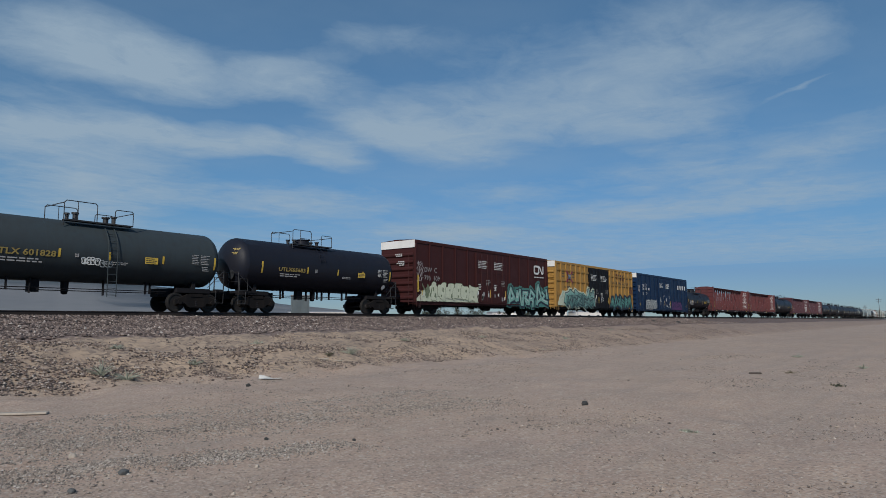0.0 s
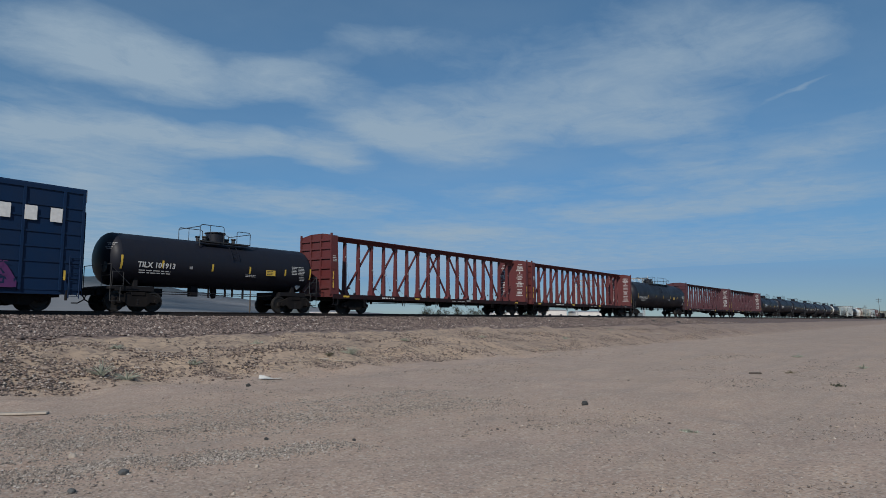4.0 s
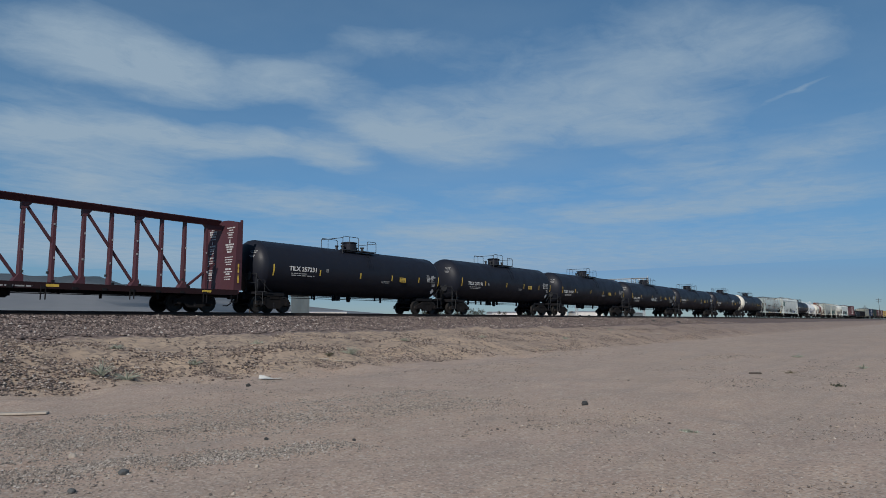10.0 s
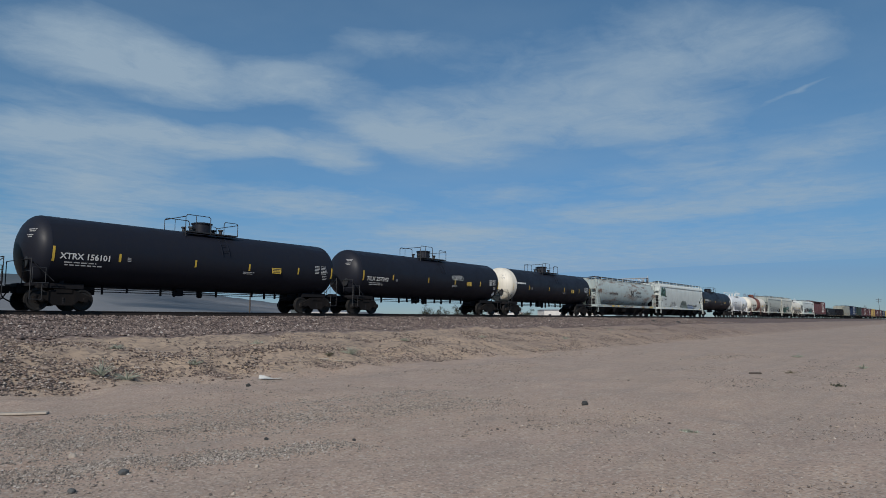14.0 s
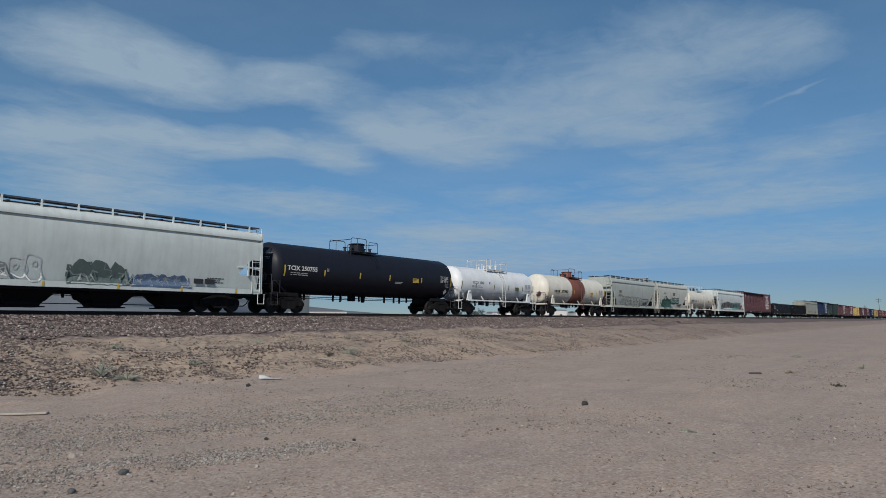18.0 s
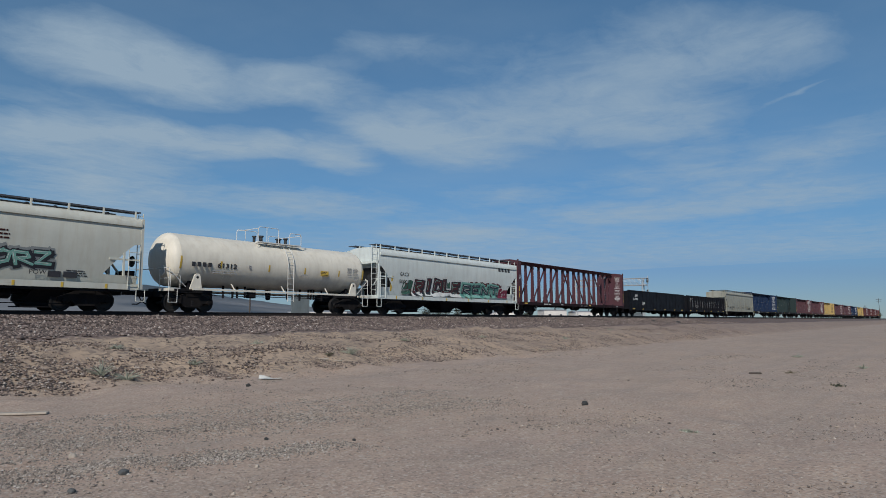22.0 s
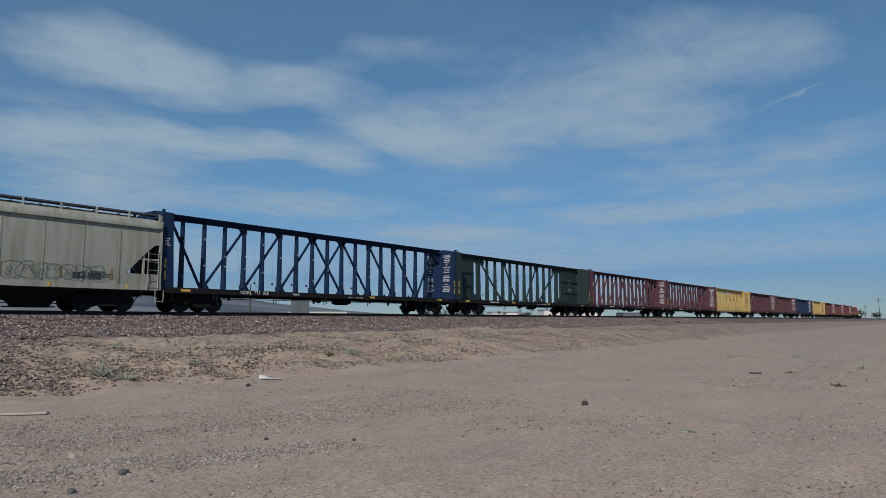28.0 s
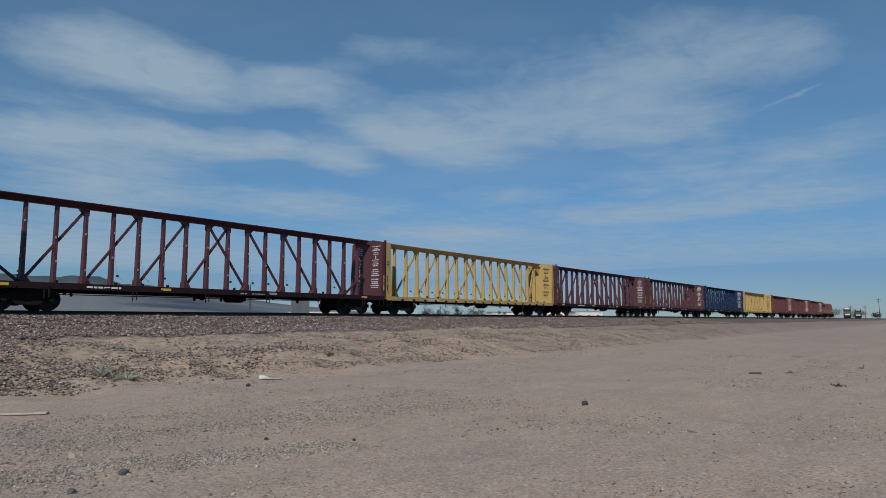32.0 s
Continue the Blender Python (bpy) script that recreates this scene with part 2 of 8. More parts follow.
G_MINT, G_GREEN, G_PALE = plain("spray_mint", (0.20, 0.42, 0.36), 0.6), plain("spray_green", (0.035, 0.11, 0.08), 0.6), plain("spray_pale", (0.58, 0.62, 0.47), 0.6)
G_DARK, G_WHITE, G_PURPLE = plain("spray_dark", (0.02, 0.022, 0.03), 0.6), plain("spray_white", (0.6, 0.62, 0.6), 0.6), plain("spray_purple", (0.16, 0.04, 0.20), 0.6)
G_RED, G_GREY = plain("spray_red", (0.085, 0.018, 0.024), 0.6), plain("spray_grey", (0.25, 0.27, 0.27), 0.6)


def scrawl(parent, x0, x1, z0, z1, y, n, material, seed, tilt=0.0):
    """A thin marker tag: a looping line."""
    rng = random.Random(seed)
    bm = bmesh.new()
    pts, h = [], z1 - z0
    for k in range(n * 5 + 1):
        u = k / (n * 5)
        pts.append(Vector((x0 + (x1 - x0) * u + rng.uniform(-0.3, 0.3) * h, y, z0 + h * (0.5 + 0.5 * math.sin(k * 2.1 + rng.uniform(-0.5, 0.5))))))
    for k, (a, b) in enumerate(zip(pts, pts[1:])):
        d = (b - a).normalized()
        q = Vector((-d.z, 0, d.x)) * h * 0.05
        lift = Vector((0, -0.0004 * k, 0))
        bm.faces.new([bm.verts.new(v + lift) for v in (a - q, b - q, b + q, a + q)])
    part("tag", bm, material, parent, "scrawled marker tag")


def loop_tag(parent, x0, x1, z0, z1, y, loops, material, seed, line=0.03):
    """A tag of thin closed outlines like swollen, unreadable letters."""
    rng = random.Random(seed)
    bm = bmesh.new()
    h, w = z1 - z0, (x1 - x0) / loops
    count = 0
    for i in range(loops):
        cx = x0 + w * (i + 0.5)
        shapes = [(cx, (z0 + z1) / 2, w * rng.uniform(0.5, 0.72), h * rng.uniform(0.36, 0.5)),
                  (cx + w * rng.uniform(-0.15, 0.15), z0 + h * rng.uniform(0.5, 0.68), w * 0.16, h * 0.10)]
        if rng.random() < 0.6:
            shapes.append((cx + w * rng.uniform(-0.2, 0.2), z0 + h * 0.28, w * 0.14, h * 0.08))
        for sx, sz, a, b in shapes:
            p1, p2, m = rng.uniform(0, 6), rng.uniform(0, 6), rng.choice((2, 3))
            pts = []
            for k in range(25):
                t = k * math.tau / 24
                g = 1 + 0.16 * math.sin(m * t + p1) + 0.07 * math.sin(5 * t + p2)
                c, s = math.cos(t), math.sin(t)
                pts.append(Vector((sx + a * g * math.copysign(abs(c) ** 0.75, c), y - 0.00003 * count, sz + b * g * math.copysign(abs(s) ** 0.75, s))))
                count += 1
            for p, q in zip(pts, pts[1:]):
                d = (q - p).normalized()
                u = Vector((-d.z, 0, d.x)) * line / 2
                bm.faces.new([bm.verts.new(v) for v in (p - u, q - u, q + u, p + u)])
    return tagged(part("tag", bm, material, parent, "thin outlined graffiti tag"), kind="stuff")


GLYPHS = {
    "R": (((0, 0), (0.02, 1), (0.75, 0.95), (0.8, 0.6), (0.15, 0.48), (0.85, 0)),), "I": (((0.4, 0), (0.42, 1)),), "T": (((0, 1), (0.9, 0.94)), ((0.45, 0.9), (0.42, 0))),
    "D": (((0.05, 0), (0.05, 1), (0.72, 0.85), (0.8, 0.4), (0.6, 0.05), (0.05, 0)),), "L": (((0.1, 1), (0.1, 0.02), (0.85, 0.06)),), "Z": (((0, 1), (0.8, 0.95), (0.05, 0.05), (0.85, 0)),),
    "E": (((0.85, 1), (0.1, 0.95), (0.1, 0.03), (0.88, 0)), ((0.1, 0.5), (0.65, 0.53))), "N": (((0, 0), (0.05, 1), (0.75, 0.05), (0.8, 1)),),
    "O": (((0.1, 0.1), (0.05, 0.8), (0.4, 1), (0.8, 0.85), (0.8, 0.15), (0.4, 0), (0.1, 0.1)),),
    "a": (((0, 0), (0.5, 1.2), (0.95, 0.35), (0.4, 0.2)), ((0.5, 1.1), (0.3, 0.4))), "b": (((0, 0.9), (0.55, 0.7), (0.15, 0.2), (0.95, 0)), ((0.7, 1.05), (0.8, 0.4))),
    "c": (((0.1, 0), (0.15, 0.95), (0.85, 0.8), (0.45, 0.45), (1.0, 0.1)), ((0.6, 0.3), (0.75, 0.05))), "d": (((0.9, 1.0), (0.2, 0.85), (0.05, 0.3), (0.6, 0.05), (0.9, 0.4), (0.45, 0.5)),),
    "e": (((0, 0.15), (0.3, 0.95), (0.5, 0.35), (0.75, 1.1), (1.0, 0)),), "f": (((0.05, 0), (0.25, 1.0), (1.0, 0.75)), ((0.15, 0.5), (0.75, 0.42), (0.85, 0))),
}


def piece(parent, shapes, x0, x1, z0, z1, y, fill, line, rim, shine, seed, thick=0.2, wild=0.1, field=None):
    """Sprayed block letters: thick bent strokes with a dark edge, a pale rim round that, and short highlights; small keys are letters that cannot be read."""
    rng = random.Random(seed)
    h, cell = z1 - z0, (x1 - x0) / len(shapes)
    strokes = []
    for i, key in enumerate(shapes):
        lean, tall, base = rng.uniform(-0.2, 0.2), rng.uniform(0.82, 1.0), rng.uniform(0.0, 0.08)
        for poly in GLYPHS[key]:
            strokes.append([(x0 + cell * (i + 0.1 + 0.88 * u + lean * (v - 0.5) + wild * rng.uniform(-1, 1)), z0 + h * (0.10 + base + 0.74 * v * tall + 0.5 * wild * rng.uniform(-1, 1))) for u, v in poly])
    count = 0

    def draw(bm, width, depth, dx=0.0, dz=0.0, cut=0.0):
        nonlocal count
        for pts in strokes:
            for k, ((ax, az), (bx, bz)) in enumerate(zip(pts, pts[1:])):
                d = Vector((bx - ax, 0, bz - az))
                d /= d.length or 1
                q = Vector((-d.z, 0, d.x)) * width / 2
                a, b = Vector((ax + dx, y - depth - 0.00002 * count, az + dz)) - d * (width * 0.45 - cut), Vector((bx + dx, y - depth - 0.00002 * count, bz + dz)) + d * (width * 0.45 - cut)
                taper = 0.75 + 0.5 * ((k * 7 + int(ax * 13)) % 3) / 2
                m = max(1, int((b - a).length / 0.22))
                for i in range(m):
                    u, v = i / m, (i + 1) / m
                    pu, pv, qu, qv = a.lerp(b, u), a.lerp(b, v), q * (1 + (taper - 1) * u), q * (1 + (taper - 1) * v)
                    bm.faces.new([bm.verts.new(e) for e in (pu - qu, pv - qv, pv, pu)])
                    bm.faces.new([bm.verts.new(e) for e in (pu, pv, pv + qv, pu + qu)])
                count += 1

    th = thick * h
    layers = [("graffiti", rim, th * 2.1 + 0.16, 0.004, 0.0, 0.0, 0.0), ("outline", line, th * 1.6 + 0.10, 0.012, 0.05, -0.04, 0.0), ("letters", fill, th, 0.020, 0.0, 0.0, 0.0), ("highlight", shine, th * 0.16, 0.028, -th * 0.22, th * 0.2, th * 0.4)]
    g = None
    for name, material, width, depth, dx, dz, cut in layers:
        bm = bmesh.new()
        if g is None and field:
            k = int((x1 - x0) / 0.2)
            for i in range(k):
                xa, xb = x0 + (x1 - x0) * i / k, x0 + (x1 - x0) * (i + 1) / k
                za = z0 + h * rng.uniform(0.55, 0.95) * min(1.0, 0.5 + 5 * min(i, k - 1 - i) / k)
                bm.faces.new([bm.verts.new(v) for v in ((xa, y - 0.002, z0), (xb, y - 0.002, z0 + 0.03 * rng.random()), (xb, y - 0.002, za * 0.98), (xa, y - 0.002, za))])
        draw(bm, width, depth, dx, dz, cut)
        ob = part(name, bm, material if g is not None or not field else field, g or parent, "spray-painted graffiti letters" if g is None else "")
        tagged(ob, kind="stuff")
        g = g or ob
    return g


def blobs(parent, x0, x1, z0, z1, y, n, fill, line, seed):
    """Spray-painted swollen letter shapes, each with an outline and a small inner mark."""
    rng = random.Random(seed)
    shape, edge = bmesh.new(), bmesh.new()
    w, h = (x1 - x0) / n, z1 - z0
    for i in range(n):
        cx, cz = x0 + w * (i + 0.5), (z0 + z1) / 2 + h * rng.uniform(-0.04, 0.04)
        a, b, ph, m = w * rng.uniform(0.42, 0.68), h * rng.uniform(0.38, 0.48), rng.uniform(0, 6), rng.choice((2, 3, 4))
        for bm, grow, depth in ((edge, 1.06, 0.016), (shape, 1.0, 0.019)):
            ring = []
            for k in range(28):
                t = k * math.tau / 28
                g = grow * (1 + 0.2 * math.sin(m * t + ph) + 0.06 * math.sin(7 * t + 2 * ph))
                c, s = math.cos(t), math.sin(t)
                ring.append(bm.verts.new((cx + a * g * math.copysign(abs(c) ** 0.55, c), y - depth - 0.006 * i, cz + b * g * math.copysign(abs(s) ** 0.55, s))))
            bm.faces.new(ring)
        for q in range(2):
            mx, mz = cx + w * rng.uniform(-0.2, 0.2), z0 + h * (0.3 + 0.32 * q)
            aw, ah = w * rng.uniform(0.04, 0.11), h * rng.uniform(0.05, 0.14)
            edge.faces.new([edge.verts.new((mx + dx * aw, y - 0.021 - 0.006 * i, mz + dz * ah)) for dx, dz in ((-1, -0.6), (0.7, -1), (1, 0.7), (-0.5, 1))])
    g = tagged(part("graffiti", shape, fill, parent, "spray-painted swollen graffiti letters"), kind="stuff")
    tagged(part("outline", edge, line, g), kind="stuff")
    return g


def drape(ob, lay):
    """Lay painted marks on a bulging side: lay gives the depth y for a height z."""
    me = ob.data.copy() if ob.data.users > 1 else ob.data
    ob.data = me
    m = ob.matrix_basis.copy()
    ob.matrix_basis = Matrix.Identity(4)
    for v in me.vertices:
        p = m @ v.co
        p.y += lay(p.z)
        v.co = p
    for c in ob.children:
        drape(c, lay)
    return ob


# ---- ground, track and distance ----
def ballast_colour(n):
    st = n.cells(14.0, out="Color")
    sep = n.t.nodes.new("ShaderNodeSeparateColor")
    n.link(st, sep.inputs[0])
    c = n.ramp(sep.outputs[0], (0.0, (0.034, 0.027, 0.027)), (0.4, (0.106, 0.078, 0.073)), (0.75, (0.185, 0.141, 0.126)), (1.0, (0.31, 0.26, 0.235)))
    return n.mix(n.ramp(n.noise(0.35, 4), (0.35, 0.0), (0.7, 0.6)), c, (0.125, 0.088, 0.078))


def ground_material():
    """Sand and gravel: pale grit, brown patches, wheel-packed grey, and the dark ballast of the bank."""
    n = Nodes("desert_ground", 0.92)
    patch = n.noise(0.16, 6, 0.62, warp=0.4)
    c = n.mix(n.ramp(patch, (0.36, 0.0), (0.64, 1.0)), (0.394, 0.288, 0.220), (0.345, 0.260, 0.212))
    c = n.mix(n.ramp(n.noise(1.6, 6, 0.7), (0.42, 0.0), (0.72, 0.55)), c, (0.475, 0.378, 0.292))
    c = n.mix(n.ramp(n.noise(0.5, 5, 0.65, warp=0.6), (0.52, 0.0), (0.70, 0.6)), c, (0.270, 0.213, 0.172))
    turned = n.t.nodes.new("ShaderNodeMapping")
    turned.inputs["Rotation"].default_value, turned.inputs["Scale"].default_value = (0, 0, radians(-2)), (0.10, 1.5, 1)
    n.link(n.co, turned.inputs["Vector"])
    c = n.mix(n.ramp(n.noise(1.0, 6, 0.7, turned.outputs[0]), (0.47, 0.0), (0.66, 0.5)), c, (0.275, 0.225, 0.187))
    grit = n.cells(34.0, out="Color")
    sep = n.t.nodes.new("ShaderNodeSeparateColor")
    n.link(grit, sep.inputs[0])
    c = n.mix(n.ramp(sep.outputs[0], (0.0, 0.5), (0.38, 0.0)), c, (0.11, 0.09, 0.078))
    c = n.mix(n.ramp(sep.outputs[1], (0.72, 0.0), (1.0, 0.5)), c, (0.54, 0.48, 0.41))
    split = n.t.nodes.new("ShaderNodeSeparateXYZ")
    n.link(n.co, split.inputs[0])
    edge = n.math("ADD", split.outputs[1], n.math("MULTIPLY", n.noise(0.45, 4, 0.7), 2.6))
    crest = n.math("ADD", split.outputs[1], n.math("MULTIPLY", n.noise(0.3, 4, 0.7), 1.2))
    near = n.ramp(n.math("MULTIPLY", crest, 0.01), (0.2075, 0.0), (0.212, 1.0))
    far = n.ramp(n.math("MULTIPLY", edge, 0.01), (0.39, 1.0), (0.41, 0.0))
    on = n.math("MULTIPLY", near, far)
    slope = n.math("MULTIPLY", n.ramp(n.math("MULTIPLY", edge, 0.01), (0.166, 0.0), (0.18, 1.0)), n.ramp(n.noise(0.9, 5, 0.7), (0.45, 0.0), (0.62, 0.75)))
    bank = n.math("MULTIPLY", n.ramp(n.math("MULTIPLY", edge, 0.01), (0.163, 0.0), (0.172, 1.0)), n.ramp(n.math("MULTIPLY", edge, 0.01), (0.39, 1.0), (0.41, 0.0)))
    c = n.mix(n.math("MULTIPLY", bank, 0.75), c, n.mix(n.ramp(n.noise(1.2, 6, 0.7), (0.35, 0.0), (0.65, 1.0)), (0.445, 0.335, 0.228), (0.345, 0.262, 0.190)))
    specks = n.cells(9.0, out="Color")
    sp = n.t.nodes.new("ShaderNodeSeparateColor")
    n.link(specks, sp.inputs[0])
    c = n.mix(n.math("MULTIPLY", bank, n.ramp(sp.outputs[0], (0.0, 0.85), (0.5, 0.0))), c, (0.135, 0.105, 0.088))
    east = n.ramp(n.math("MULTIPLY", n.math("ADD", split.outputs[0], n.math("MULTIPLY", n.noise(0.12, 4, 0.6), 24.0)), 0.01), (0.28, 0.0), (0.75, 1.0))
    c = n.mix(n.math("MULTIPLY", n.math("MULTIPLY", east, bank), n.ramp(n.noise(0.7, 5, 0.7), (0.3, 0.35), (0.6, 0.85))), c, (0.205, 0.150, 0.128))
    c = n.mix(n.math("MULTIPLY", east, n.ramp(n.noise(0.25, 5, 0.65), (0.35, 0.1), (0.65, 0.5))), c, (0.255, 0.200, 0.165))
    c = n.mix(n.math("MULTIPLY", slope, 0.55), c, (0.16, 0.122, 0.10))
    c = n.mix(on, c, ballast_colour(n))
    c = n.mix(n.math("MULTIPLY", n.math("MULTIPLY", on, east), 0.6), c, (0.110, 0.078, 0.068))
    n.bump(n.math("ADD", n.math("MULTIPLY", n.cells(28.0), 0.6), n.noise(9.0, 6, 0.7)), 0.42, 0.03)
    return n.done(c)


def ground_height(x, y):
    """Lot, sandy bank, ballast shoulder and the plain beyond, as one profile across the track."""
    ys = np.array([-5000, 15.2, 15.7, 17.2, 19.6, 20.4, 25.0, 28.55, 32.45, 36.5, 40.0, 70.0, 5000])
    zs = np.array([0.0, 0.0, 0.14, 0.55, 1.00, 1.06, 1.22, 1.70, 1.70, 1.0, 0.75, 0.7, 0.7])
    return np.interp(y, ys, zs)


def axis_steps(dense, far):
    a = list(np.arange(dense[0], dense[1], dense[2]))
    lo, hi, s = dense[0], dense[1], dense[2]
    left, right, g = [], [], s
    while lo > -far:
        g *= 1.22
        lo -= g
        left.append(lo)
    g = s
    while hi < far:
        g *= 1.22
        right.append(hi)
        hi += g
    return np.array(left[::-1] + a + right + [far])


def build_ground():
    xs, ys = axis_steps((-4, 70, 0.28), 4800), axis_steps((-2, 37, 0.22), 4800)
    X, Y = np.meshgrid(xs, ys)
    Z = ground_height(X, Y)
    flat = np.zeros_like(Z)
    for i in range(X.shape[0]):
        for j in range(X.shape[1]):
            x, y = X[i, j], Y[i, j]
            if -30 < x < 160 and -20 < y < 60:
                k = 1.0 if 14 < y < 28.3 else 0.35
                if 28.3 <= y <= 33:
                    k = 0.25
                p = Vector((x * 0.55, y * 0.55, 0))
                flat[i, j] = k * (0.14 * noise.noise(p) + 0.07 * noise.noise(p * 3.1) + 0.03 * noise.noise(p * 8.0))
                if 15.6 < y < 21:
                    rill = noise.noise(Vector((x * 0.9, y * 0.35, 3)))
                    flat[i, j] += 0.20 * noise.noise(Vector((x * 0.16, y * 0.25, 3))) - 0.05 * abs(rill) + 0.08 * noise.noise(p * 6.0)
    Z = Z + flat
    n, m = X.shape
    verts = np.stack([X, Y, Z], -1).reshape(-1, 3)
    idx = np.arange(n * m).reshape(n, m)
    faces = np.stack([idx[:-1, :-1], idx[:-1, 1:], idx[1:, 1:], idx[1:, :-1]], -1).reshape(-1, 4)
    me = bpy.data.meshes.new("ground")
    me.from_pydata(verts.tolist(), [], faces.tolist())
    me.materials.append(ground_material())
    me.shade_smooth()
    return tagged(new("ground", me), "pale tan desert sand and gravel with a low sandy bank", "ground", kind="structure"), (xs, ys, Z)


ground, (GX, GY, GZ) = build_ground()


def ground_at(x, y):
    i, j = np.clip(np.searchsorted(GX, x) - 1, 0, len(GX) - 2), np.clip(np.searchsorted(GY, y) - 1, 0, len(GY) - 2)
    u, v = (x - GX[i]) / (GX[i + 1] - GX[i]), (y - GY[j]) / (GY[j + 1] - GY[j])
    return GZ[j, i] * (1 - u) * (1 - v) + GZ[j, i + 1] * u * (1 - v) + GZ[j + 1, i] * (1 - u) * v + GZ[j + 1, i + 1] * u * v


def stone_material(name, *stops):
    n = Nodes(name, 0.85)
    geo = n.t.nodes.new("ShaderNodeNewGeometry")
    c = n.ramp(geo.outputs["Random Per Island"], *stops)
    c = n.mix(n.ramp(n.noise(60, 3), (0.4, 0.0), (0.7, 0.4)), c, (0.16, 0.135, 0.115))
    return n.done(c)


def scatter(name, xs, ys, sizes, material, label, sink=0.25, seed=1):
    """Many small stones as one piece of loose stuff: dented octahedra."""
    rng = np.random.default_rng(seed)
    n = len(xs)
    base = np.array([(1, 0, 0), (0, 1, 0), (-1, 0, 0), (0, -1, 0), (0, 0, 1), (0, 0, -1)], float)
    tri = np.array([(0, 1, 4), (1, 2, 4), (2, 3, 4), (3, 0, 4), (1, 0, 5), (2, 1, 5), (3, 2, 5), (0, 3, 5)])
    v = base[None] * (1 + rng.uniform(-0.35, 0.35, (n, 6, 1)))
    v = v * np.stack([rng.uniform(0.7, 1.3, n), rng.uniform(0.7, 1.3, n), rng.uniform(0.45, 0.9, n)], -1)[:, None]
    a = rng.uniform(0, math.tau, n)
    c, s = np.cos(a)[:, None], np.sin(a)[:, None]
    v = np.stack([v[..., 0] * c - v[..., 1] * s, v[..., 0] * s + v[..., 1] * c, v[..., 2]], -1) * sizes[:, None, None]
    v[..., 0] += xs[:, None]
    v[..., 1] += ys[:, None]
    v[..., 2] += (ground_at(xs, ys) + sizes * sink)[:, None]
    f = (tri[None] + 6 * np.arange(n)[:, None, None]).reshape(-1, 3)
    me = bpy.data.meshes.new(name)
    me.from_pydata(v.reshape(-1, 3).tolist(), [], f.tolist())
    me.materials.append(material)
    return tagged(new(name, me), label, "stones", kind="stuff")


